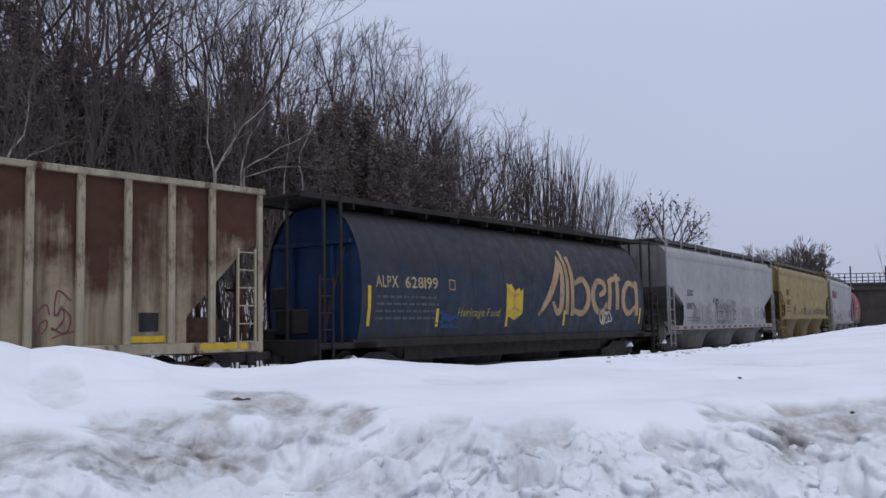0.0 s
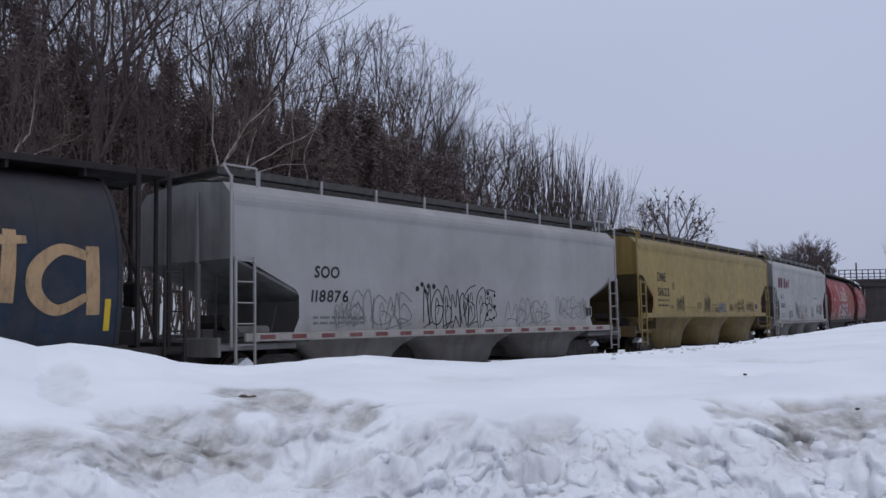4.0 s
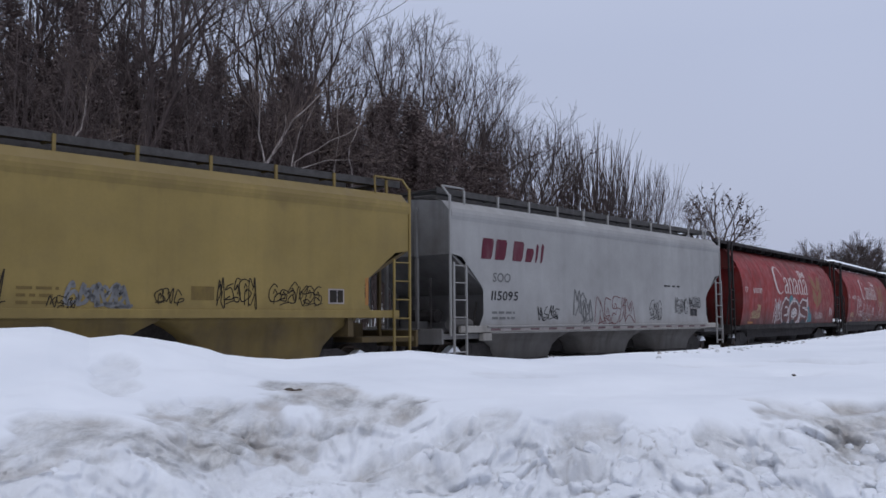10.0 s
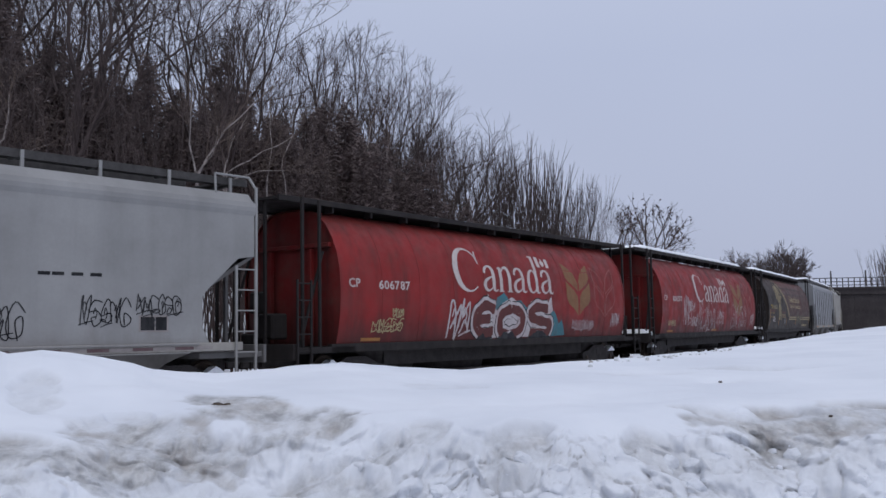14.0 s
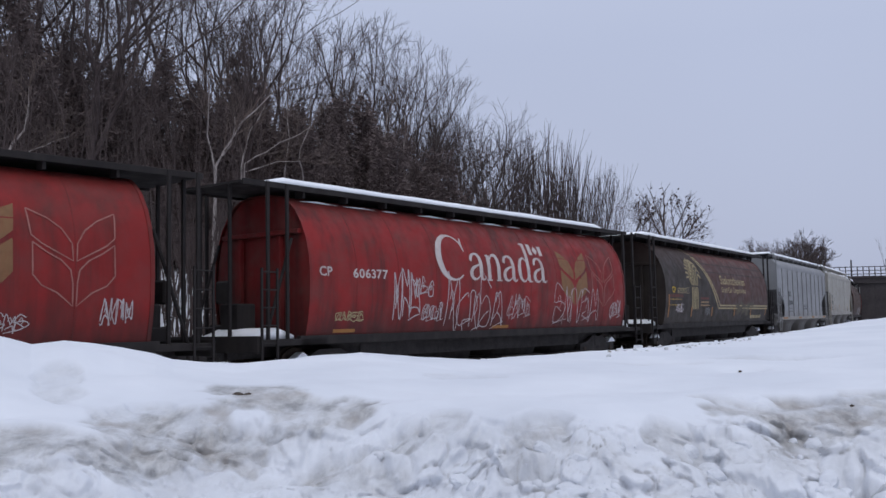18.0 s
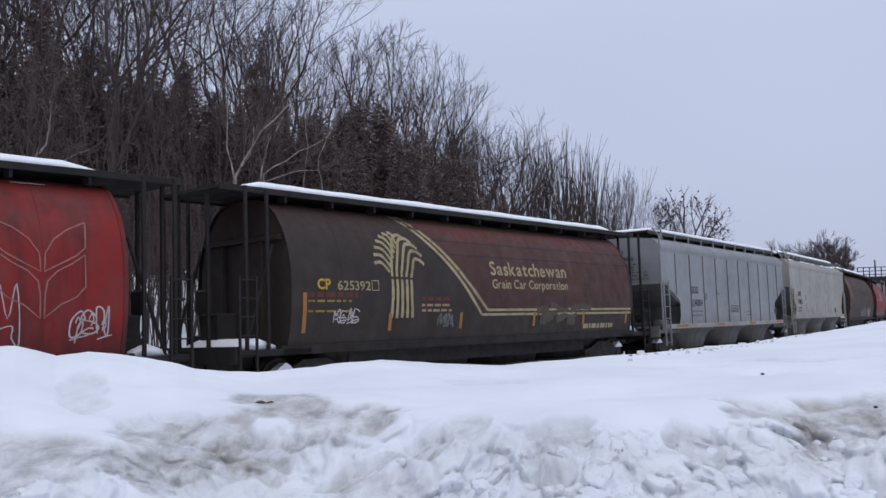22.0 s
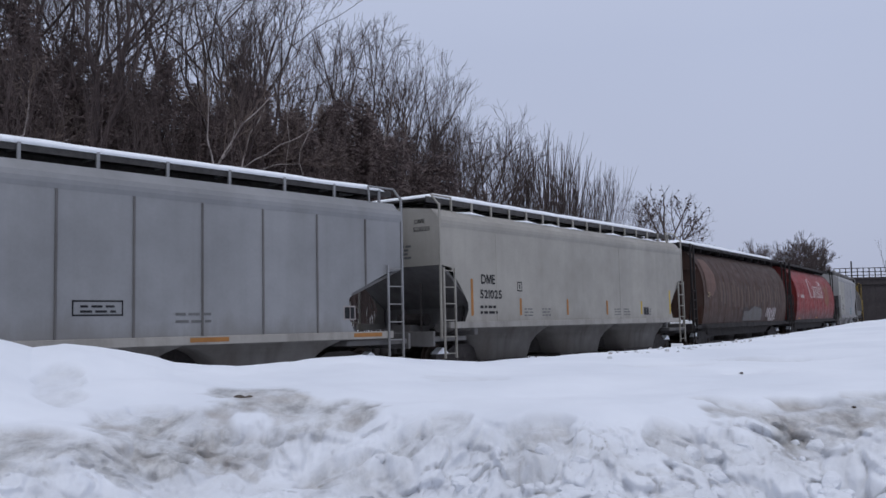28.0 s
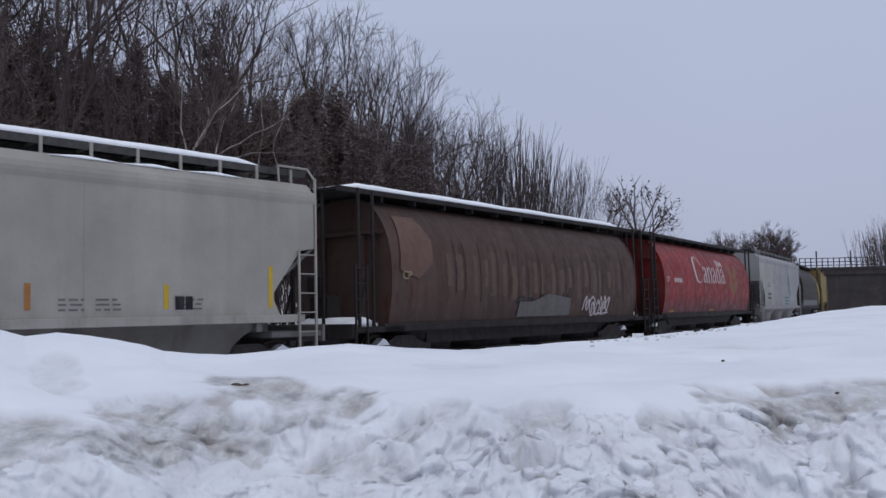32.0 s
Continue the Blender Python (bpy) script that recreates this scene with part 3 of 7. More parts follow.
def lettering(car, side, text, x, z, size, mat, wide=1.0, bold=0.0, slant=0.0, name="letter", lift=0.008, fit=None):
    """Painted words, letter by letter; x and z give the left end of the base line, size the height of a capital, fit the whole width."""
    glyphs, pen = [], 0.0
    for ch in text:
        if ch == " ":
            pen += 0.3 * size / 0.69
            continue
        if ch == "M":
            bm, k = bmesh.new(), size
            half_m = [[(0, 0), (0.16, 0), (0.16, 1), (0, 1)], [(0.16, 0.70), (0.46, 0), (0.53, 0), (0.53, 0.36), (0.30, 1), (0.16, 1)]]
            for outline in half_m + [[(1.06 - a, b) for a, b in reversed(q)] for q in half_m]:
                bm.faces.new([bm.verts.new((a * k, b * k, 0)) for a, b in outline])
            bmesh.ops.remove_doubles(bm, verts=bm.verts[:], dist=0.0005)
            for v in bm.verts:
                v.co.x += pen + slant * v.co.y
            glyphs.append(bm)
            pen += 1.17 * size
            continue
        cu = bpy.data.curves.new("glyph", "FONT")
        cu.body, cu.size, cu.offset, cu.shear, cu.resolution_u = ch, size / 0.69, bold, slant, 3
        ob = bpy.data.objects.new("glyph", cu)
        me = bpy.data.meshes.new_from_object(ob)
        bpy.data.objects.remove(ob)
        bm = bmesh.new()
        bm.from_mesh(me)
        bpy.data.meshes.remove(me)
        lo, hi = min(v.co.x for v in bm.verts), max(v.co.x for v in bm.verts)
        for v in bm.verts:
            v.co.x += pen - lo
        glyphs.append(bm)
        pen += hi - lo + 0.11 * size
    if fit:
        wide = fit / max(0.01, pen - 0.11 * size)
    for bm in glyphs:
        for v in bm.verts:
            v.co = (x + v.co.x * wide, z + v.co.y, 0)
        part(name, lay(bm, side, side is round_side, lift), mat, car)


def patch(car, side, outline, mat, name="painted_panel", lift=0.005, label=""):
    bm = bmesh.new()
    bm.faces.new([bm.verts.new((x, z, 0)) for x, z in outline])
    bmesh.ops.triangulate(bm, faces=bm.faces[:])
    return part(name, lay(bm, side, True, lift), mat, car, label)


def stroke_strip(bm, pts, width):
    """A brush stroke through points (x, z), thinner at its ends."""
    n = len(pts)
    left, right = [], []
    for i, p in enumerate(pts):
        a, b = pts[max(0, i - 1)], pts[min(n - 1, i + 1)]
        dx, dz = b[0] - a[0], b[1] - a[1]
        q = math.hypot(dx, dz) or 1
        w = width * (0.8 if i in (0, n - 1) else 0.94 + 0.1 * math.sin(i * 1.7)) / 2
        left.append(bm.verts.new((p[0] - dz / q * w, p[1] + dx / q * w, 0)))
        right.append(bm.verts.new((p[0] + dz / q * w, p[1] - dx / q * w, 0)))
    for i in range(n - 1):
        bm.faces.new((left[i], right[i], right[i + 1], left[i + 1]))


def glyph(car, side, strokes, x, z, sx, sz, mat, name="letter", lift=0.008):
    """One letter brushed from strokes of (across, up, breadth)."""
    bm = bmesh.new()
    for line in strokes:
        pts = curve_through([p[:2] for p in line], 6)
        n, left, right = len(pts), [], []
        for i, p in enumerate(pts):
            a, b = pts[max(0, i - 1)], pts[min(n - 1, i + 1)]
            dx, dz = b[0] - a[0], b[1] - a[1]
            q = math.hypot(dx, dz) or 1
            w = float(np.interp(i / (n - 1) * (len(line) - 1), range(len(line)), [c[2] for c in line])) / 2
            left.append(bm.verts.new((x + (p[0] - dz / q * w) * sx, z + (p[1] + dx / q * w) * sz, 0)))
            right.append(bm.verts.new((x + (p[0] + dz / q * w) * sx, z + (p[1] - dx / q * w) * sz, 0)))
        for i in range(n - 1):
            bm.faces.new((left[i], right[i], right[i + 1], left[i + 1]))
    return part(name, lay(bm, side, False, lift), mat, car)


def curve_through(pts, n=5):
    out = []
    for i in range(len(pts) - 1):
        p0, p1, p2, p3 = pts[max(0, i - 1)], pts[i], pts[i + 1], pts[min(len(pts) - 1, i + 2)]
        for k in range(n):
            t = k / n
            out.append(tuple(0.5 * (2 * p1[c] + (p2[c] - p0[c]) * t + (2 * p0[c] - 5 * p1[c] + 4 * p2[c] - p3[c]) * t * t + (3 * p1[c] - p0[c] - 3 * p2[c] + p3[c]) * t ** 3) for c in (0, 1)))
    out.append(pts[-1])
    return out


def stroke(car, side, pts, width, mat, name="painted_line", curved=True, lift=0.011):
    bm = bmesh.new()
    line = curve_through(pts) if curved else [pts[0]]
    if not curved:
        for a, b in zip(pts, pts[1:]):
            n = max(1, int(math.hypot(b[0] - a[0], b[1] - a[1]) / 0.12))
            line += [(a[0] + (b[0] - a[0]) * k / n, a[1] + (b[1] - a[1]) * k / n) for k in range(1, n + 1)]
    stroke_strip(bm, line, width)
    return part(name, lay(bm, side, False, lift), mat, car)


def scrawl(car, side, x, z, w, h, mat, seed, letters=4, width=0.045, label="sprayed graffiti scrawl"):
    """Sprayed outlines, loops and jags with no readable letters."""
    rng, bm = random.Random(seed), bmesh.new()
    step = w / letters
    for k in range(letters):
        cx, lean = x + step * (k + 0.5), rng.uniform(-0.12, 0.2) * step
        top, low = z + h * rng.uniform(0.82, 1.08), z + h * rng.uniform(-0.06, 0.14)
        mid, q = (top + low) / 2 + h * rng.uniform(-0.1, 0.1), step * rng.uniform(0.42, 0.62)
        kind = rng.randrange(4)
        if kind == 0:
            path = [(cx - q, low), (cx - q * 0.7 + lean, top), (cx - q * 0.1, mid), (cx + q * 0.5 + lean, top), (cx + q, low), (cx + q * 0.5, low + h * 0.1), (cx + lean, mid - h * 0.15), (cx - q * 0.5, low + h * 0.05), (cx - q, low)]
        elif kind == 1:
            path = [(cx + q + lean, top - h * 0.1), (cx - q * 0.4 + lean, top), (cx - q, mid), (cx + q * 0.3, mid + h * 0.05), (cx + q, mid - h * 0.15), (cx + q * 0.2, low), (cx - q, low + h * 0.1), (cx - q * 0.5, mid - h * 0.2), (cx + q * 0.4, low + h * 0.2)]
        elif kind == 2:
            path = [(cx - q, low), (cx - q * 0.8 + lean, top - h * 0.1), (cx - q * 0.3 + lean, top), (cx, mid), (cx + q * 0.6, low), (cx + q + lean, top), (cx + q * 0.4, top - h * 0.3), (cx - q * 0.2, low + h * 0.15)]
        else:
            path = [(cx + q * 0.8, mid + h * 0.2), (cx + lean, top), (cx - q + lean, mid + h * 0.1), (cx - q * 0.6, low), (cx + q * 0.7, low + h * 0.1), (cx + q * 0.9, mid), (cx - q * 0.2, mid - h * 0.05), (cx - q * 0.1, low - h * 0.1)]
        path = [(a + rng.uniform(-0.2, 0.2) * step, b + rng.uniform(-0.13, 0.13) * h) for a, b in path]
        stroke_strip(bm, curve_through(path, 4), width)
        if rng.random() < 0.7:
            stroke_strip(bm, curve_through([(cx - q * 0.3, mid), (cx, mid + h * 0.22), (cx + q * 0.35, mid), (cx, mid - h * 0.2)], 3), width * 0.8)
        if rng.random() < 0.35:
            stroke_strip(bm, [(cx - q, low - h * 0.1), (cx + q * 0.3, low), (cx + q * 1.4, low + h * 0.05)], width * 0.8)
    ob = part("graffiti", lay(bm, side, False, 0.010), mat, car, label)
    return tagged(ob, kind="stuff")


def bars(car, side, x, z, w, rows, mat, gap=0.1, thick=0.05, name="small_print", seed=1):
    """Small print as plain bars."""
    rng, bm = random.Random(seed), bmesh.new()
    for k in range(rows):
        q = x
        while q < x + w - 0.05:
            b = rng.uniform(0.10, 0.3)
            zz = z - k * gap
            bm.faces.new([bm.verts.new(c) for c in ((q, zz, 0), (min(q + b, x + w), zz, 0), (min(q + b, x + w), zz + thick, 0), (q, zz + thick, 0))])
            q += b + 0.06
    return tagged(part(name, lay(bm, side, False, 0.008), mat, car), kind="stuff")


def wheel_mesh():
    bm = bmesh.new()
    prof = [(-0.02, 0.0), (-0.02, 0.12), (0.03, 0.16), (0.04, 0.37), (0.0, 0.41), (-0.005, 0.49), (0.028, 0.49), (0.036, 0.46), (0.13, 0.455), (0.13, 0.40), (0.08, 0.37), (0.08, 0.16), (0.14, 0.12), (0.14, 0.0)]
    rings = []
    for i in range(20):
        a = 2 * math.pi * i / 20
        rings.append([bm.verts.new((r * math.cos(a), y, r * math.sin(a))) for y, r in prof])
    for i in range(20):
        a, b = rings[i], rings[(i + 1) % 20]
        for k in range(len(prof) - 1):
            bm.faces.new((a[k], a[k + 1], b[k + 1], b[k]))
    bmesh.ops.remove_doubles(bm, verts=bm.verts[:], dist=0.0005)
    bmesh.ops.recalc_face_normals(bm, faces=bm.faces[:])
    return bm


def side_frame():
    bm = bmesh.new()
    out = [(-1.15, 0.42), (-1.15, 0.62), (-0.75, 0.68), (-0.35, 0.86), (0.35, 0.86), (0.75, 0.68), (1.15, 0.62), (1.15, 0.42), (0.72, 0.42), (0.42, 0.22), (-0.42, 0.22), (-0.72, 0.42)]
    prism(bm, out, "y", -0.09, 0.09)
    return bm


def wheelset():
    """Two wheels pressed on one axle, about its middle."""
    bm = rods(((0, -1.12, 0), (0, 1.12, 0)), r=0.08, sides=8)
    for y, turn in ((-0.72, 180), (0.72, 0)):
        one = wheel_mesh()
        one.transform(pose(0, y, 0, 0, 0, turn))
        me = bpy.data.meshes.new("wheel")
        one.to_mesh(me)
        one.free()
        bm.from_mesh(me)
        bpy.data.meshes.remove(me)
    return bm


WHEELSETS = []


def truck(car, x, mat):
    """A two-axle truck: side frames, bolster, axles and wheels, springs."""
    base = part("truck_bolster", shared("bolster", lambda: boxes((-0.2, 0.2, -1.1, 1.1, 0.5, 0.82), bevel=0.03)), mat, car, m=pose(x, 0, 0))
    for y in (-1.0, 1.0):
        part("side_frame", shared("side_frame", side_frame), mat, base, m=pose(0, y, 0))
        part("spring_nest", shared("spring", lambda: rods(((-0.12, 0, 0.3), (-0.12, 0, 0.52)), ((0.12, 0, 0.3), (0.12, 0, 0.52)), r=0.07, sides=8)), RUSTY, base, m=pose(0, y * 1.02, 0))
    for ax in (-0.88, 0.88):
        def heap():
            bm = bmesh.new()
            prism(bm, [(-0.26, 0.0), (0.26, 0.0), (0.12, 0.12), (0.02, 0.17), (-0.10, 0.10)], "y", -0.12, 0.1)
            return bm
        if mat is STEEL_DARK and ax * x > 0:
            part("frame_snow", shared("frame_snow", heap), ROOF_SNOW, base, m=pose(ax * 1.05, -1.02, 0.645))
        WHEELSETS.append((part("wheelset", shared("wheelset", wheelset), WHEEL_STEEL, base, m=pose(ax, 0, 0.46)), ax))


def coupler(car, x, turn):
    def make():
        bm = boxes((0.0, 0.55, -0.09, 0.09, 0.75, 0.95), (0.45, 0.68, -0.17, 0.14, 0.68, 1.0), (-0.5, 0.0, -0.2, 0.2, 0.66, 1.02), bevel=0.03)
        return bm
    part("coupler", shared("coupler", make), STEEL_DARK, car, m=pose(x, 0, 0, 0, 0, turn))


def ladder(car, x, y, z0, z1, mat, rungs, w=0.42, along=True, name="ladder"):
    """Two rails and their rungs."""
    key = (name, round(z1 - z0, 2), w)
    rail = shared("rail_%s_%s" % key[1:], lambda: boxes((-0.022, 0.022, -0.022, 0.022, 0, z1 - z0)))
    rung = shared("rung_%s" % w, lambda: rods(((-w / 2, 0, 0), (w / 2, 0, 0)), r=0.016, sides=5))
    base = part(name, rail, mat, car, m=pose(x, y, z0, 0, 0, 0 if along else 90))
    part("ladder_rail", rail, mat, base, m=pose(w, 0, 0))
    for k in range(rungs):
        part("rung", rung, mat, base, m=pose(w / 2, 0, 0.12 + k * (z1 - z0 - 0.2) / max(1, rungs - 1)))


def chutes(car, xs, mat, half, y=1.42, z0=0.42, z1=1.1, foot=0.55):
    """Discharge bays below the sill, wide above and narrow at the gate."""
    def make():
        bm = bmesh.new()
        top = [(-half, -y), (half, -y), (half, y), (-half, y)]
        bot = [(-foot, -y * 0.86), (foot, -y * 0.86), (foot, y * 0.86), (-foot, y * 0.86)]
        a = [bm.verts.new((*p, z1)) for p in top]
        b = [bm.verts.new((*p, z0)) for p in bot]
        # the sheets curve in towards the gate
        rings = [a]
        for down, kept in ((0.07, 0.94), (0.13, 0.80), (0.21, 0.62), (0.33, 0.42), (0.56, 0.18)):
            rings.append([bm.verts.new((q[0] + (p[0] - q[0]) * kept, q[1] + (p[1] - q[1]) * min(1, kept + 0.05), z1 + (z0 - z1) * down)) for p, q in zip(top, bot)])
        rings.append(b)
        for u, v in zip(rings, rings[1:]):
            for i in range(4):
                j = (i + 1) % 4
                bm.faces.new((u[i], u[j], v[j], v[i])).smooth = True
        bm.faces.new(b)
        bm.faces.new(a)
        bmesh.ops.recalc_face_normals(bm, faces=bm.faces[:])
        return bm
    me = shared("bay_%s_%s_%s" % (half, y, z1), make)
    gate = shared("gate_%s" % foot, lambda: boxes((-foot - 0.1, foot + 0.1, -1.25, 1.25, z0 - 0.08, z0 - 0.004), bevel=0.015))
    for x in xs:
        bay = part("discharge_bay", me, mat, car, m=pose(x, 0, 0))
        part("gate", gate, STEEL_DARK, bay)


def roof_snow(car, x0, x1, y0, y1, z, seed, gaps=(), thick=0.14):
    """A ragged strip of old snow, lumpy along its edges."""
    bm, prev = bmesh.new(), None
    n = int((x1 - x0) / 0.3)
    for i in range(n + 1):
        x = x0 + (x1 - x0) * i / n
        t = thick * (0.85 + 0.16 * noise.noise(Vector((x * 0.6, seed, 0))) + 0.06 * noise.noise(Vector((x * 2.3, seed, 2)))) * min(1, 0.25 + min(i, n - i) * 0.4)
        if any(a < x < b for a, b in gaps):
            t *= 0.25
        e = 0.025 * noise.noise(Vector((x * 1.9, seed, 5)))
        ring = [bm.verts.new(c) for c in ((x, y0 - e, z), (x, y0 + 0.03 - e, z + t * 0.8), (x, y0 + 0.2, z + t), (x, y1 - 0.2, z + t), (x, y1 - 0.03 + e, z + t * 0.8), (x, y1 + e, z))]
        if prev:
            for k in range(6):
                j = (k + 1) % 6
                bm.faces.new((prev[k], prev[j], ring[j], ring[k]))
        else:
            bm.faces.new(ring)
        prev = ring
    bm.faces.new(prev)
    bmesh.ops.recalc_face_normals(bm, faces=bm.faces[:])
    for f in bm.faces:
        f.smooth = True
    return part("roof_snow", bm, ROOF_SNOW, car, "strip of snow lying on the roof walkway")


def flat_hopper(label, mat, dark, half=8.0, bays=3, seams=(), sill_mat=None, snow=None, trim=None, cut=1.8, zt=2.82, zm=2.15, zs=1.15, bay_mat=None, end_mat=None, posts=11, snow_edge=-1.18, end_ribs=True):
    """Covered hopper with smooth flat sides, cut-away lower ends and a long roof hatch."""
    car = thing("covered_hopper_car", label, "rail car", "cars of the train")
    trim = trim or mat
    y = 1.585
    key = "flat_%s_%s" % (half, cut)
    zb = zs + 0.17

    def shell():
        bm = bmesh.new()
        sec = [(-y, zb), (-y, 4.08), (-y + 0.03, 4.15), (-1.34, 4.38), (-1.12, 4.42), (-0.6, 4.48), (0, 4.5), (0.6, 4.48), (1.12, 4.42), (1.34, 4.38), (y - 0.03, 4.15), (y, 4.08), (y, zb)]
        rows = []
        for x in (-half, -half + 0.05, half - 0.05, half):
            rows.append([bm.verts.new((x, p * (0.985 if abs(x) == half else 1), q)) for p, q in sec])
        for a, b in zip(rows, rows[1:]):
            for i in range(len(sec) - 1):
                if 0 < i < len(sec) - 2:
                    bm.faces.new((a[i], a[i + 1], b[i + 1], b[i]))
        # side sheets with the lower corners cut away
        for s in (-1, 1):
            left = [(-half + 0.05, 4.08), (-half + 0.05, zt), (-half + 0.45, zt - 0.06), (-half + cut - 0.1, zm + 0.08), (-half + cut, zm - 0.06), (-half + cut, zb + 0.3), (-half + cut - 0.16, zb)]
            pts = left + [(-a, b) for a, b in reversed(left)]
            bm.faces.new([bm.verts.new((a, s * y, b)) for a, b in pts])
        bmesh.ops.remove_doubles(bm, verts=bm.verts[:], dist=0.001)
        bmesh.ops.recalc_face_normals(bm, faces=bm.faces[:])
        return bm

    def slope():
        bm = bmesh.new()
        pts = [(-half + 0.02, zt), (-half + 0.10, zt + 0.02), (-half + cut + 0.45, zm - 0.1), (-half + cut + 0.45, 1.12), (-half + cut + 0.3, 1.12), (-half + cut + 0.3, zm - 0.15)]
        prism(bm, pts, "y", -y + 0.03, y - 0.03)
        return bm

    def end_sheet():
        bm = bmesh.new()
        arch = [(-1.56, 4.08), (-1.53, 4.15), (-1.32, 4.37), (-0.6, 4.46), (0, 4.48), (0.6, 4.46), (1.32, 4.37), (1.53, 4.15), (1.56, 4.08)]
        prism(bm, [(-1.56, zt)] + arch + [(1.56, zt)], "x", -half + 0.005, -half + 0.04)
        return bm

    part("body", shared(key + "_body", shell), mat, car)
    for s in (0, 180):
        end = part("end_sheet", shared(key + "_end", end_sheet), end_mat or mat, car, m=pose(0, 0, 0, 0, 0, s))
        for q in (-0.52, 0.52) if end_ribs else ():
            part("end_stiffener", shared(key + "_rib", lambda: boxes((-half - 0.07, -half + 0.004, -0.05, 0.05, zt - 0.05, 4.25), bevel=0.015)), end_mat or mat, end, m=pose(0, q, 0))
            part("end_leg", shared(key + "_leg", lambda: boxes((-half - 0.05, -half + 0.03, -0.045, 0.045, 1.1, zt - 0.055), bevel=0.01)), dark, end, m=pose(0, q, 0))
        # dark is a dimmed copy of the side paint, shade put into colour
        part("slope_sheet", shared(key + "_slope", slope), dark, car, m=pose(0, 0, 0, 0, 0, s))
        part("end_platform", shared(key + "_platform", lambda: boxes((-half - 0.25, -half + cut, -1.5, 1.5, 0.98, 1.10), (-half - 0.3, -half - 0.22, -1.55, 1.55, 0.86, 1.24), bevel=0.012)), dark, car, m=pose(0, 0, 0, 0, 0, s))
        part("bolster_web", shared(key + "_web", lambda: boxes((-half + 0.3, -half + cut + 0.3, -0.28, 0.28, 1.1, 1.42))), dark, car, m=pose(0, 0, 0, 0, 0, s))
        gear = part("brake_gear", shared("flat_gear", lambda: rods(((0.0, -0.55, 1.55), (0.0, 0.35, 1.55)), r=0.17, sides=10)), STEEL_DARK, car, m=pose(0, 0, 0, 0, 0, s) @ pose(-half + 0.75, 0, 0))
        part("air_pipe", shared("flat_pipe", lambda: rods(((-0.5, -1.3, 1.14), (0.5, -1.3, 1.30)), ((0.5, -1.3, 1.30), (0.7, -1.25, 1.9)), ((-0.45, -0.7, 1.2), (-0.45, -0.7, 2.5)), r=0.03, sides=5)), STEEL_DARK, gear)
        part("reservoir", shared("flat_tank", lambda: rods(((-0.35, -1.2, 1.34), (0.45, -1.2, 1.34)), r=0.14, sides=10)), dark, gear)
    sill = shared(key + "_sill", lambda: boxes((-half + 0.35, half - 0.35, -y - 0.035, -y + 0.05, zs, zb), bevel=0.012))
    part("side_sill", sill, sill_mat or mat, car)
    part("side_sill", sill, sill_mat or mat, car, m=pose(0, 0, 0, 0, 0, 180))
    width = 2 * (half - cut) / bays
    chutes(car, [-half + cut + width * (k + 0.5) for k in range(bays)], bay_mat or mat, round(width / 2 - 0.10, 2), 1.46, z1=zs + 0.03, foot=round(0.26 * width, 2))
    # the second box is an added filler that darkens the gaps between the bays
    part("centre_sill", shared(key + "_centre", lambda: boxes((-half - 0.1, half + 0.1, -0.3, 0.3, 0.7, 1.0), (-half + cut, half - cut, -0.5, 0.5, 0.5, zs))), STEEL_DARK, car)
    # corner posts and ladders
    post = shared(key + "_post", lambda: boxes((-0.028, 0.028, -0.025, 0.025, 1.05, 4.5), bevel=0.006))
    for sx in (-1, 1):
        for sy in (-1, 1):
            part("corner_post", post, trim, car, m=pose(sx * half, sy * (y + 0.0), 0))
            ladder(car, -half + 0.06 if sx < 0 else half - 0.06 - 0.48, sy * (y + 0.06), 0.55, 2.85, trim, 6, 0.48)
            part("grab_rail", shared(key + "_grab", lambda: rods(((0, 0, 4.45), (0, 0.25, 4.74)), ((0, 0.25, 4.74), (0.85, 0.25, 4.74)), ((0.85, 0.25, 4.74), (0.85, 0.22, 4.32)), r=0.026, sides=6)), trim, car, m=pose(sx * half, sy * y, 0, 0, 0, 0) @ Matrix.Diagonal((-sx, -sy, 1, 1)))
    chord = [(-y - 0.003, 3.90), (-y - 0.035, 3.99), (-y - 0.042, 4.07), (-y - 0.012, 4.17), (-y + 0.05, 4.16)]
    for s in (0, 180):
        def top_chord():
            bm = bmesh.new()
            prism(bm, chord, "x", -half + 0.03, half - 0.03)
            return bm
        part("top_chord", shared(key + "_chord", top_chord), mat, car, m=pose(0, 0, 0, 0, 0, s))
    # roof hatch, walkways and their brackets
    part("hatch_trough", shared(key + "_hatch", lambda: boxes((-half + 0.9, half - 0.9, -0.42, 0.42, 4.46, 4.74), bevel=0.05)), WALKWAY, car)
    walk_mesh = shared(key + "_walk", lambda: boxes((-half - 0.05, half + 0.05, -1.18, -0.62, 4.63, 4.67)))
    rail_post = shared("walk_bracket", lambda: boxes((-0.03, 0.03, -0.02, 0.02, 4.30, 4.70), (-0.03, 0.03, 0, 0.5, 4.58, 4.62)))
    for s in (0, 180):
        wk = part("roof_walkway", walk_mesh, WALKWAY, car, m=pose(0, 0, 0, 0, 0, s))
        part("edge_angle", shared(key + "_edge", lambda: boxes((-half - 0.05, half + 0.05, -1.21, -1.183, 4.56, 4.71))), WALKWAY, wk)
        for k in range(posts):
            x = -half + 1.0 + (2 * half - 1.4) * k / (posts - 1)
            part("walkway_bracket", rail_post, trim, wk, m=pose(x, -1.235, 0))
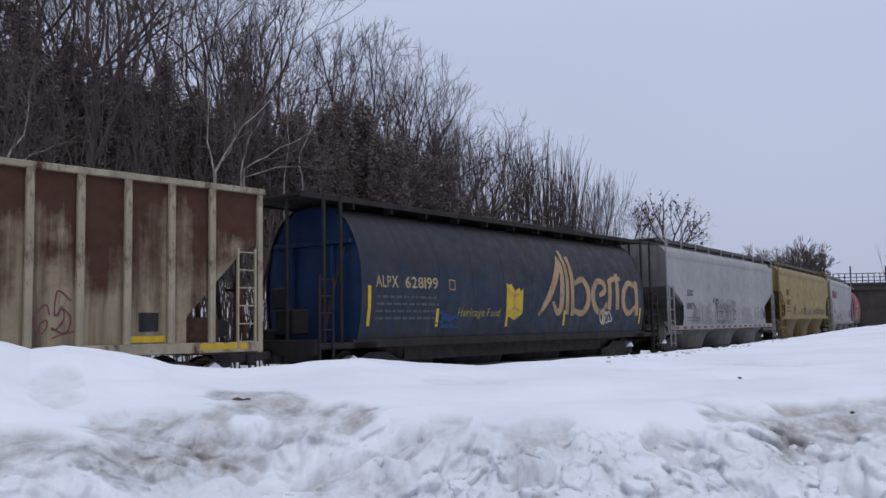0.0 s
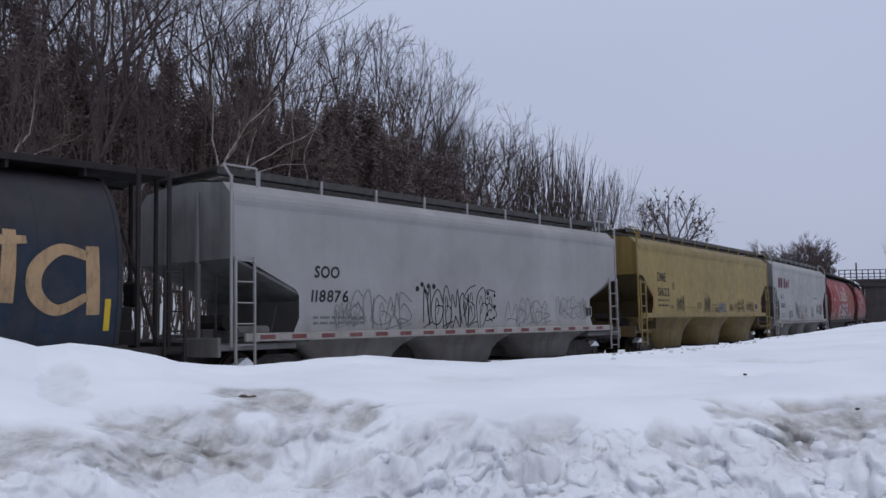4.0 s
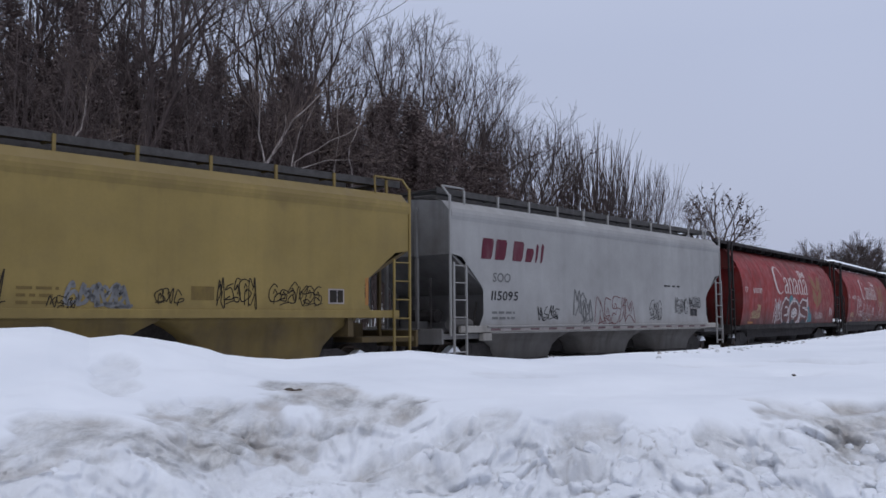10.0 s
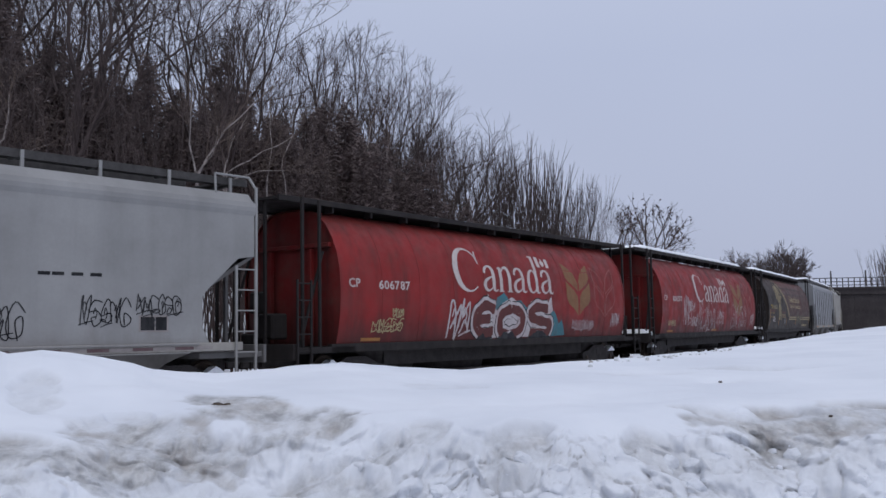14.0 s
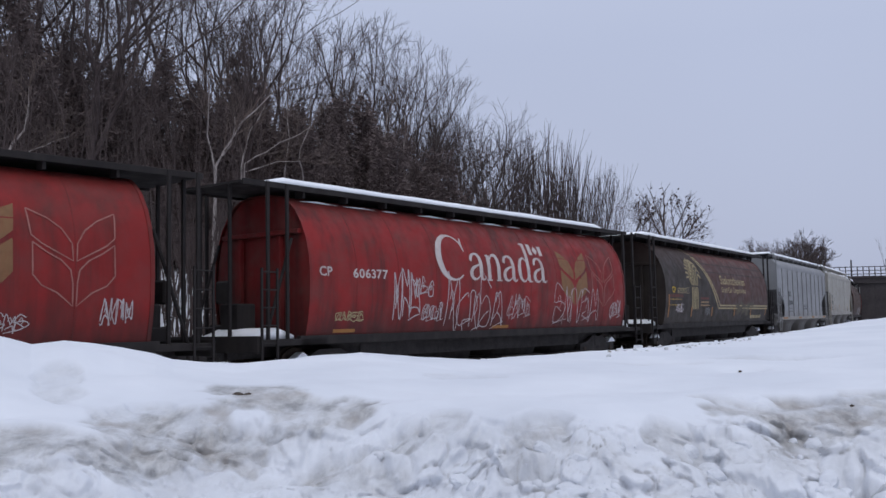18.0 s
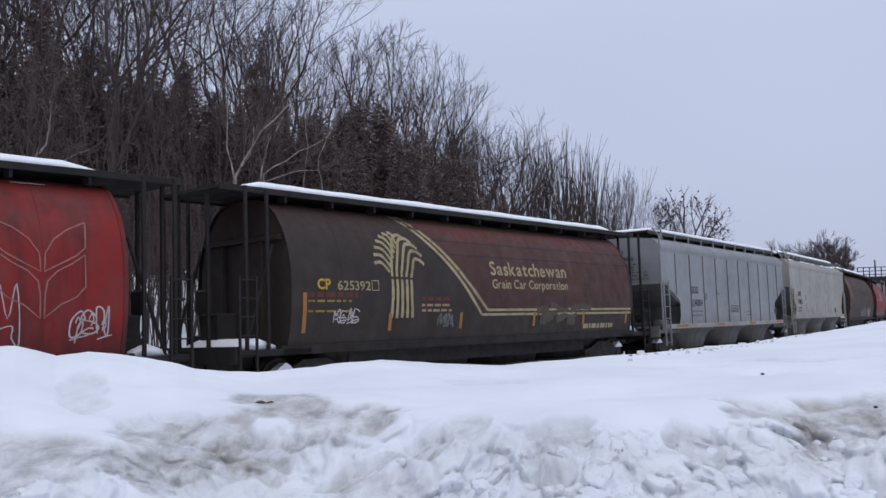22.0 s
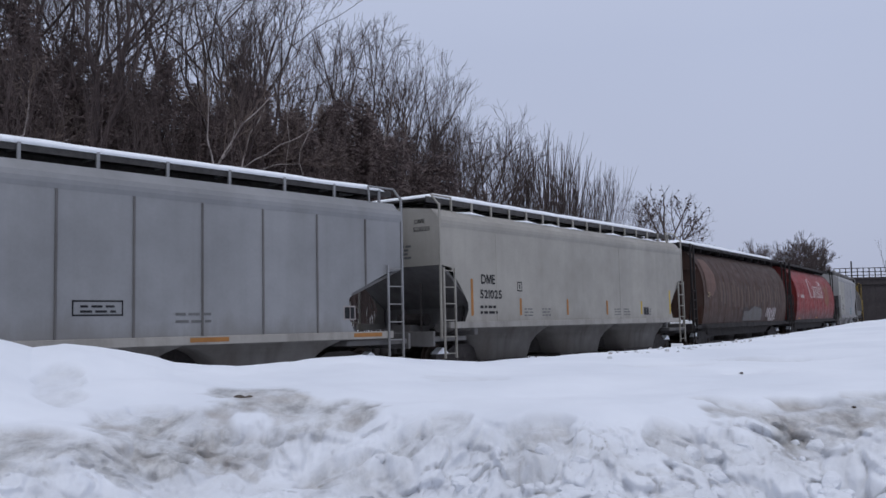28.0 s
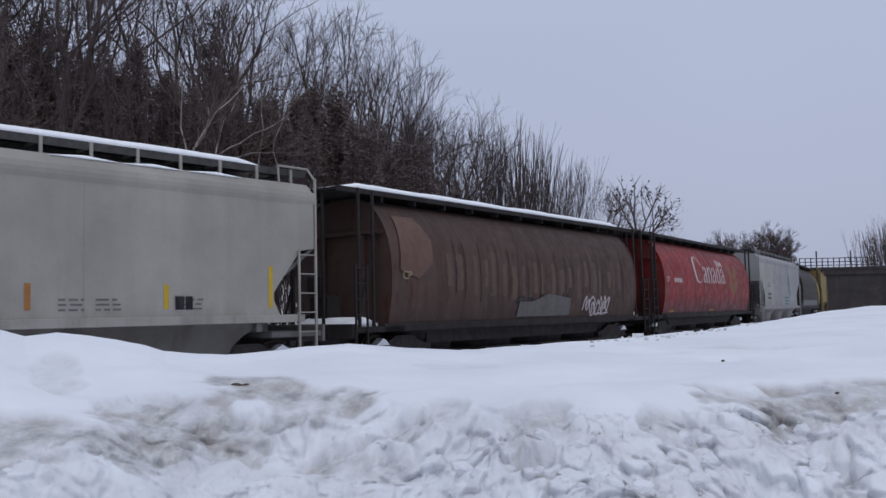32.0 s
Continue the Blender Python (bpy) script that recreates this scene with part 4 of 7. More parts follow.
        part("cross_walk", shared(key + "_cross", lambda: boxes((-half - 0.05, -half + 0.45, -1.2, 1.2, 4.625, 4.665))), WALKWAY, car, m=pose(0, 0, 0, 0, 0, s))
    thin = 0.022 if len(seams) > 4 else 0.035
    for x in seams:
        lowest = zb if abs(x) < half - cut else zm + 0.25
        # close-set seams take the dark paint: their edge shadow and rust as colour
        part("side_seam", boxes((x - thin, x + thin, -y - 0.03, -y - 0.001, lowest, 3.9), bevel=0.008), dark if len(seams) > 4 else mat, car)
    truck(car, -6.35, STEEL_DARK)
    truck(car, 6.35, STEEL_DARK)
    coupler(car, half + 0.25, 0)
    coupler(car, -half - 0.25, 180)
    if snow:
        roof_snow(car, -half + snow[0], half - snow[1], snow_edge, 1.15, 4.68, snow[2], thick=0.16 if len(snow) < 4 else 0.22)
        for k in range(9 if len(snow) > 3 else 0):
            x = -half + 1.1 + (2 * half - 1.4) * k / 10
            if (k * 7 + snow[2]) % 4:
                drift = roof_snow(car, x, x + 1.3, -1.40, -0.95, 4.355, snow[2] + k, thick=0.09)
                drift.name = "roof_drift"
                drift["label"] = "small drift of snow under the walkway"
    return car


def round_hopper(label, mat, dark, end_mat=None, half=7.4, seams=9, snow=None, ribs=False):
    """Covered hopper with bulging cylindrical sides, open end platforms and an overhanging roof walkway."""
    car = thing("covered_hopper_car", label, "rail car", "cars of the train")
    key = "round_%s" % half
    zs = [1.15, 1.3, 1.5, 1.7, 1.9, 2.15, 2.4, 2.65, 2.9, 3.1, 3.3, 3.48, 3.65, 3.8, 3.95, 4.05, 4.15, 4.22, 4.28]
    sec = [(-round_side(z), z) for z in zs] + [(-0.4, 4.34), (0, 4.36), (0.4, 4.34)] + [(round_side(z), z) for z in reversed(zs)]

    def shell():
        bm = bmesh.new()
        a, b = ([bm.verts.new((x, p, q)) for p, q in sec] for x in (-half, half))
        for i in range(len(sec) - 1):
            bm.faces.new((a[i], a[i + 1], b[i + 1], b[i])).smooth = True
        bmesh.ops.recalc_face_normals(bm, faces=bm.faces[:])
        bmesh.ops.reverse_faces(bm, faces=bm.faces[:]) if bm.faces[2].normal.y > 0 else None
        return bm

    def bulkhead():
        bm = bmesh.new()
        prism(bm, [(p * 0.985, q - 0.01) for p, q in sec], "x", -half + 0.05, -half + 0.10)
        return bm

    def rim():
        bm, n = bmesh.new(), len(sec)
        loops = [[bm.verts.new((x, p * k, 2.7 + (q - 2.7) * k)) for p, q in sec] for x, k in ((-half - 0.02, 1.0), (-half - 0.02, 1.008), (-half + 0.06, 1.008), (-half + 0.06, 1.0))]
        for u, v in zip(loops, loops[1:] + loops[:1]):
            for i in range(n - 1):
                bm.faces.new((u[i], u[i + 1], v[i + 1], v[i]))
        bmesh.ops.recalc_face_normals(bm, faces=bm.faces[:])
        return bm

    part("body", shared(key + "_body", shell), mat, car)
    for s in (0, 180):
        m = pose(0, 0, 0, 0, 0, s)
        part("bulkhead", shared(key + "_bulkhead", bulkhead), end_mat or mat, car, m=m)
        part("end_rim", shared(key + "_rim", rim), mat, car, m=m)
        part("end_stiffener", shared(key + "_stiff", lambda: boxes((-half - 0.08, -half + 0.04, -1.3, 1.3, 3.42, 3.52), (-half - 0.08, -half + 0.04, -0.72, -0.62, 1.2, 3.4), (-half - 0.08, -half + 0.04, 0.62, 0.72, 1.2, 3.4), bevel=0.01)), end_mat or mat, car, m=m)
        part("end_platform", shared(key + "_platform", lambda: boxes((-8.75, -half + 0.6, -1.5, 1.5, 0.98, 1.12), (-8.8, -8.7, -1.5, 1.5, 0.85, 1.2), bevel=0.012)), dark, car, m=m)
        for y in (-1.42, -0.5, 0.5, 1.42):
            part("end_post", shared("end_post", lambda: boxes((-0.035, 0.035, -0.035, 0.035, 1.1, 4.45), bevel=0.008)), dark, car, m=m @ pose(-8.45 if abs(y) > 1 else -8.7, y, 0))
        for y in (-1.36, 1.36):
            part("end_brace", shared("end_brace", lambda: rods(((0, 0, 1.12), (0.75, 0, 3.3)), r=0.035, sides=6)), dark, car, m=m @ pose(-8.35, y * 0.9, 0))
            part("end_post", shared("end_post", lambda: boxes((-0.035, 0.035, -0.035, 0.035, 1.1, 4.45))), dark, car, m=m @ pose(-7.85, y, 0))
        ladder(car, *((-8.72, -1.54) if s == 0 else (8.3, -1.54)), 0.55, 2.6, dark, 6, 0.42)
        part("brake_gear", shared("brake_gear", lambda: boxes((-8.3, -7.8, -0.3, 0.35, 1.3, 1.9), (-8.5, -8.4, -0.25, 0.25, 1.9, 2.4), (-8.1, -7.6, 0.5, 1.0, 1.12, 1.45), bevel=0.04)), dark, car, m=m)
    sill = shared("round_sill", lambda: boxes((-7.6, 7.6, -1.50, -1.36, 0.98, 1.18), bevel=0.012))
    for s in (0, 180):
        part("side_sill", sill, dark, car, m=pose(0, 0, 0, 0, 0, s))
    # bays in near-black steel: the shade under the car put into colour
    chutes(car, (-4.9, -1.65, 1.65, 4.9), STEEL_DARK, 1.55, 1.05, foot=0.9)
    # the wide second box is added filler, keeping the underside dark
    part("centre_sill", shared("centre_sill", lambda: boxes((-8.6, 8.6, -0.3, 0.3, 0.7, 1.0), (-5.2, 5.2, -1.0, 1.0, 0.62, 1.0))), STEEL_DARK, car)
    deck = part("roof_walkway", shared("round_walk", lambda: boxes((-8.8, 8.8, -1.0, 1.0, 4.44, 4.49))), dark, car)
    for s in (0, 180):
        part("edge_angle", shared("round_edge", lambda: boxes((-8.8, 8.8, -1.06, -1.003, 4.39, 4.52), bevel=0.008)), dark, deck, m=pose(0, 0, 0, 0, 0, s))
    hatch = shared("hatch", lambda: boxes((-0.55, 0.55, -0.4, 0.4, 4.49, 4.58), bevel=0.03))
    if not snow:
        for k in range(10):
            part("hatch", hatch, dark, car, m=pose(-6.3 + 1.4 * k, 0, 0))
    bracket = shared("round_bracket", lambda: boxes((-0.03, 0.03, -1.0, -0.75, 4.26, 4.44)))
    for k in range(11):
        for s in (0, 180):
            part("walkway_bracket", bracket, dark, car, m=pose(0, 0, 0, 0, 0, s) @ pose(-7 + 1.4 * k, 0, 0))

    def seam(w, t):
        bm, prev = bmesh.new(), None
        for z in zs:
            q = round_side(z)
            cur = [bm.verts.new(c) for c in ((-w, -q + 0.004, z), (-w, -q - t, z), (w, -q - t, z), (w, -q + 0.004, z))]
            if prev:
                for i in range(3):
                    bm.faces.new((prev[i], prev[i + 1], cur[i + 1], cur[i]))
            prev = cur
        bmesh.ops.recalc_face_normals(bm, faces=bm.faces[:])
        return bm
    for k in range(seams):
        x = -half + 2 * half * (k + 1) / (seams + 1)
        part("rib" if ribs else "weld_seam", shared("rib_bar" if ribs else "weld_seam", lambda: seam(0.035, 0.028) if ribs else seam(0.012, 0.004)), mat, car, m=pose(x, 0, 0))
    truck(car, -6.3, STEEL_DARK)
    truck(car, 6.3, STEEL_DARK)
    coupler(car, 8.8, 0)
    coupler(car, -8.8, 180)
    if snow:
        for x0, x1, q in ((-8.6, -7.6, -0.35), (7.7, 8.4, -0.3)):
            heap = roof_snow(car, x0, x1, q - 0.95, q + 0.95, 1.12, snow[2] + 40, thick=0.42)
            heap.name = "platform_snow"
            heap["label"] = "heap of snow on the end platform"
        roof_snow(car, -8.6 + snow[0], 8.6 - snow[1], -1.03, 1.0, 4.495, snow[2], thick=0.22)
    return car


def ribbed_hopper(label, mat, dark, post_mat):
    """Older hopper with flat sides stiffened by upright outside posts."""
    car = thing("ribbed_hopper_car", label, "rail car", "cars of the train")
    half, y = 7.9, 1.50

    def shell():
        bm = bmesh.new()
        left = [(-half, 4.30), (-half, 3.25), (-half + 0.5, 3.0), (-half + 1.75, 1.72), (-half + 1.75, 1.2)]
        pts = left + [(-a, b) for a, b in reversed(left)]
        prism(bm, pts, "y", -y, y)
        return bm
    part("body", shell(), mat, car)
    part("top_rim", boxes((-half - 0.05, half + 0.05, -y - 0.1, -y + 0.02, 4.24, 4.36), (-half - 0.05, half + 0.05, y - 0.02, y + 0.1, 4.24, 4.36), bevel=0.015), post_mat, car)
    sill = boxes((-half, half, -y - 0.09, -y + 0.04, 1.02, 1.22), bevel=0.015)
    part("side_sill", sill, post_mat, car)
    post = shared("outside_post", lambda: boxes((-0.07, 0.07, -0.10, 0.0, 1.2, 4.26), bevel=0.02))
    for k in range(16):
        x = 6.69 - 0.9 * k
        part("side_post", post, post_mat, car, m=pose(x, -y, 0))
        part("side_post", post, post_mat, car, m=pose(x, y + 0.10, 0))
    for s in (-1, 1):
        for q in (-1, 1):
            part("corner_post", shared("corner_post_old", lambda: boxes((-0.06, 0.06, -0.06, 0.06, 1.0, 4.26), bevel=0.01)), post_mat, car, m=pose(s * (half - 0.06), q * (y + 0.02), 0))
            ladder(car, half - 0.62 if s > 0 else -half + 0.2, q * (y + 0.08), 1.1, 3.1, post_mat, 6)
        part("end_platform", boxes((s * half - 1.7 * (s > 0), s * half + 1.7 * (s < 0), -1.45, 1.45, 0.98, 1.1), bevel=0.01), dark, car)
        part("bolster_plate", boxes((s * (half - 1.25) - 0.4, s * (half - 1.25) + 0.4, -1.25, 1.25, 1.1, 1.72), bevel=0.02), dark, car)
        part("brake_cylinder", rods(((s * (half - 0.55), -0.9, 1.5), (s * (half - 0.55), 0.4, 1.5)), r=0.2, sides=10), STEEL_DARK, car)
        part("hand_brake", rods(((s * (half - 0.1), -0.75, 1.1), (s * (half - 0.1), -0.75, 2.6)), ((s * (half - 0.1), -1.05, 2.3), (s * (half - 0.1), -0.45, 2.3)), r=0.04), dark, car)
        for q in (-1.2, -0.4, 0.4, 1.2):
            part("end_brace", rods(((s * (half - 0.15), q, 1.1), (s * (half - 0.4), q, 3.1)), r=0.05), dark, car)
    chutes(car, (-4.2, -1.4, 1.4, 4.2), dark, 1.35, 1.4, foot=0.6)
    truck(car, -6.1, STEEL_DARK)
    truck(car, 6.1, STEEL_DARK)
    coupler(car, half + 0.2, 0)
    coupler(car, -half - 0.2, 180)
    return car


# paints of the cars
BEIGE = paint("rusted_beige_paint", (0.27, 0.222, 0.15), 0.5, 1.0, 0.7, (0.036, 0.018, 0.012), 0.95)
BEIGE_POST = paint("beige_post_paint", (0.33, 0.28, 0.20), 0.4, 0.3, 0.7)
NAVY = paint("dirty_blue_paint", (0.015, 0.026, 0.045), 0.45, 0, 0.55, (0.02, 0.018, 0.017), 0.6, (((0.030, 0.025, 0.025), 3.3, 2.5, 0.55), ((0.040, 0.020, 0.016), 4.2, 3.7, 0.25), ((0.020, 0.019, 0.020), 1.15, 1.55, 0.7)))
BLUE_END = paint("blue_end_paint", (0.012, 0.035, 0.10), 0.2, 0, 0.5, (0.01, 0.012, 0.02), 0.4)
GREY_A = paint("light_grey_paint", (0.272, 0.268, 0.268), 0.09, 0, 0.5, (0.17, 0.168, 0.165), 0.18, (((0.17, 0.155, 0.145), 1.3, 1.65, 0.5), ((0.17, 0.165, 0.16), 4.12, 3.9, 0.12)))
GREY_D = paint("panelled_grey_paint", (0.245, 0.249, 0.257), 0.10, 0, 0.5, (0.15, 0.148, 0.145), 0.2, (((0.15, 0.14, 0.13), 1.3, 1.65, 0.5), ((0.14, 0.137, 0.13), 4.12, 3.9, 0.12)))
GREY_B = paint("pale_grey_paint", (0.285, 0.283, 0.279), 0.12, 0, 0.5, (0.17, 0.17, 0.165), 0.25, (((0.19, 0.175, 0.165), 1.3, 1.6, 0.4), ((0.18, 0.175, 0.17), 4.12, 3.9, 0.12)))
GREY_C = paint("warm_grey_paint", (0.31, 0.295, 0.264), 0.12, 0, 0.5, (0.2, 0.19, 0.17), 0.25, (((0.18, 0.165, 0.145), 1.35, 1.7, 0.45), ((0.18, 0.17, 0.155), 4.12, 3.9, 0.12)))
YELLOW = paint("mustard_paint", (0.238, 0.174, 0.058), 0.12, 0, 0.5, (0.14, 0.10, 0.04), 0.25, (((0.13, 0.095, 0.038), 1.6, 1.9, 0.4), ((0.14, 0.10, 0.04), 4.1, 3.85, 0.5)))
# bay paint: a darker mustard than the sides, blotchier
BAY_YELLOW = paint("darker_bay_mustard", (0.175, 0.125, 0.045), 0.5, 0, 0.65, (0.07, 0.05, 0.025), 0.5)
# low band of RED and RED_DIRTY: road dirt plus painted shade of the bulging side
RED = paint("weathered_red_paint", (0.225, 0.017, 0.016), 0.3, 0, 0.5, (0.05, 0.018, 0.014), 0.6, (((0.045, 0.017, 0.015), 1.25, 1.95, 0.75), ((0.05, 0.02, 0.016), 4.2, 3.75, 0.6)))
# bulkheads: darker than the sides, darkest towards the bottom
END_RED = paint("darker_end_red", (0.17, 0.015, 0.014), 0.5, 0, 0.6, (0.03, 0.012, 0.011), 0.8, (((0.025, 0.013, 0.012), 1.2, 2.3, 0.8),))
RED_DIRTY = paint("dirty_red_paint", (0.225, 0.018, 0.017), 0.45, 0, 0.55, (0.04, 0.016, 0.014), 0.75, (((0.045, 0.017, 0.015), 1.25, 1.85, 0.75), ((0.05, 0.02, 0.016), 4.2, 3.7, 0.6)))
DARK_BROWN = paint("dark_brown_paint", (0.035, 0.028, 0.024), 0.35, 0, 0.6, (0.02, 0.016, 0.014), 0.5, (((0.052, 0.024, 0.019), 4.1, 3.2, 0.5),))
RED_BROWN = paint("red_brown_paint", (0.074, 0.030, 0.024), 0.4, 0, 0.55, (0.034, 0.018, 0.015), 0.6, (((0.135, 0.032, 0.024), 4.15, 3.75, 0.7), ((0.040, 0.027, 0.023), 1.8, 2.6, 0.5)))
RIB_BROWN = paint("rusty_brown_paint", (0.076, 0.045, 0.036), 0.5, 0.12, 0.65, (0.035, 0.022, 0.016), 0.7, (((0.042, 0.028, 0.024), 4.1, 3.2, 0.7), ((0.04, 0.024, 0.021), 1.2, 1.8, 0.6)))
END_BROWN = paint("brown_end_paint", (0.075, 0.042, 0.034), 0.4, 0.2, 0.65)
# dim copy of the grey paint: shade of the cut-away ends as colour
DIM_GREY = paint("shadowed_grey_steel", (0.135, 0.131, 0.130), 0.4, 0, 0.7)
# bay paint: about half as bright as the grey sides, blotchier
BAY_GREY = paint("darker_bay_grey", (0.142, 0.134, 0.127), 0.5, 0, 0.65, (0.06, 0.055, 0.05), 0.5)
SILL_GREY = paint("sill_grey_paint", (0.30, 0.285, 0.262), 0.3, 0, 0.6, (0.12, 0.11, 0.1), 0.4)
# end sheets: darker than the sides, painting in the end's shade along with grime
END_GREY = paint("shaded_grimy_end_grey", (0.165, 0.165, 0.167), 0.5, 0, 0.65, (0.05, 0.048, 0.046), 0.6)
# mustard ends likewise carry their shade in the base colour, with grime
END_YELLOW = paint("shaded_grimy_end_mustard", (0.185, 0.128, 0.038), 0.5, 0, 0.65, (0.05, 0.035, 0.015), 0.6)
# dim mustard for the cut-away ends: their shade painted in, plus grime
DIM_YELLOW = paint("shadowed_grimy_mustard", (0.088, 0.062, 0.026), 0.5, 0, 0.7)
DARK_UNDER = paint("grimy_black_steel", (0.020, 0.017, 0.017), 0.12, 0, 0.75)
INK = decal("black_lettering", (0.012, 0.012, 0.014), 0.18, (0.20, 0.2, 0.2))
INK_YELLOW = decal("black_lettering_worn", (0.018, 0.014, 0.010), 0.2, (0.2, 0.14, 0.04))
FAINT = decal("faint_grey_print", (0.12, 0.12, 0.12), 0.6, (0.21, 0.21, 0.21))
FAINT_YELLOW = decal("faint_brown_print", (0.13, 0.09, 0.03), 0.6, (0.2, 0.14, 0.036))
FAINT_NAVY = decal("faint_navy_print", (0.075, 0.078, 0.085), 0.6, (0.035, 0.04, 0.05))
SPRAY_BLACK = decal("black_spray", (0.015, 0.015, 0.018), 0.3, (0.2, 0.2, 0.2))
SPRAY_RED = decal("red_spray", (0.14, 0.045, 0.05), 0.5, (0.22, 0.2, 0.2))
SPRAY_GREY = decal("grey_spray", (0.135, 0.135, 0.137), 0.7, (0.21, 0.21, 0.212))
SPRAY_WHITE = decal("white_spray", (0.46, 0.42, 0.42), 0.55, (0.22, 0.05, 0.04))
WHITE_ON_RED = decal("white_lettering", (0.50, 0.45, 0.43), 0.55, (0.30, 0.11, 0.09))
GOLD_ON_RED = decal("gold_leaf_emblem", (0.20, 0.105, 0.05), 0.65, (0.20, 0.06, 0.03))
PINK_ON_RED = decal("faded_pink_outline", (0.30, 0.13, 0.11), 0.7, (0.18, 0.03, 0.025))
CREAM = decal("cream_lettering", (0.36, 0.295, 0.165), 0.7, (0.10, 0.07, 0.045))
TAN = decal("tan_lettering", (0.35, 0.235, 0.13), 0.85, (0.075, 0.055, 0.045))
STRIPE_YELLOW = decal("yellow_reflector", (0.50, 0.34, 0.03), 0.25, (0.2, 0.14, 0.04))
STRIPE_ORANGE = decal("orange_reflector", (0.32, 0.145, 0.045), 0.5, (0.2, 0.12, 0.05))
DULL_RED = decal("faded_reflector", (0.135, 0.085, 0.088), 0.5, (0.25, 0.21, 0.21))
STRIPE_RED = decal("red_reflector", (0.135, 0.046, 0.045), 0.4, (0.3, 0.2, 0.2))
STRIPE_WHITE = decal("white_reflector", (0.29, 0.26, 0.25), 0.4, (0.3, 0.28, 0.26))
RED_BLOCK = decal("crimson_emblem", (0.085, 0.009, 0.022), 0.25, (0.22, 0.18, 0.18))
TEAL = decal("teal_spray", (0.05, 0.16, 0.19), 0.4, (0.16, 0.06, 0.05))
DARK_FILL = decal("maroon_spray", (0.10, 0.03, 0.028), 0.4, (0.2, 0.05, 0.04))
RUST_MARK = decal("red_print", (0.12, 0.034, 0.026), 0.9, (0.045, 0.03, 0.025))


def rect(x0, z0, x1, z1):
    return [(x0, z0), (x1, z0), (x1, z1), (x0, z1)]


def reflectors(car, side, z0, z1, x0, x1, n, mats, lift=0.04):
    step = (x1 - x0) / n
    for k in range(n):
        patch(car, side, rect(x0 + k * step, z0, x0 + (k + 0.94) * step, z1), mats[k % len(mats)], "reflector_strip", lift)


def data_plate(car, side, x0, z0, x1, z1, mat):
    """A dark stencil panel in a white frame, split in two fields."""
    patch(car, side, rect(x0 - 0.035, z0 - 0.03, x1 + 0.035, z1 + 0.03), STRIPE_WHITE, "data_plate", 0.005)
    mid = x0 + 0.55 * (x1 - x0)
    patch(car, side, rect(x0, z0, mid - 0.012, z1), mat, "data_field", 0.0085)
    patch(car, side, rect(mid + 0.012, z0, x1, z1), mat, "data_field", 0.0085)


def end_print(car, half, *lines):
    """The owner's mark and number on the leading end of a car; gives back that end."""
    end = [ob for ob in car.children if ob.name.startswith("end_sheet")][0]
    for text, x, z, size, fit in lines:
        lettering(end, end_face, text, x, z, size, INK, fit=fit)
    for ob in end.children:
        if ob.name.startswith("letter"):
            ob.matrix_basis = pose(-half, 0, 0, 0, 0, -90)
    return end


CARS = []


def beige_car():
    car = ribbed_hopper("rusty beige ribbed hopper car with brown streaks", BEIGE, RUSTY, BEIGE_POST)
    side = lambda z: 1.5
    scrawl(car, side, 3.2, 1.35, 0.65, 0.8, SPRAY_RED, 4, 2, 0.03)
    patch(car, side, rect(4.95, 1.25, 5.7, 1.37), STRIPE_YELLOW, "reflector_strip", 0.012)
    patch(car, side, rect(5.15, 1.45, 5.55, 1.8), INK, "notice_plate", 0.012)
    patch(car, side, rect(6.4, 1.08, 7.5, 1.2), STRIPE_YELLOW, "reflector_strip", 0.095)
    return car


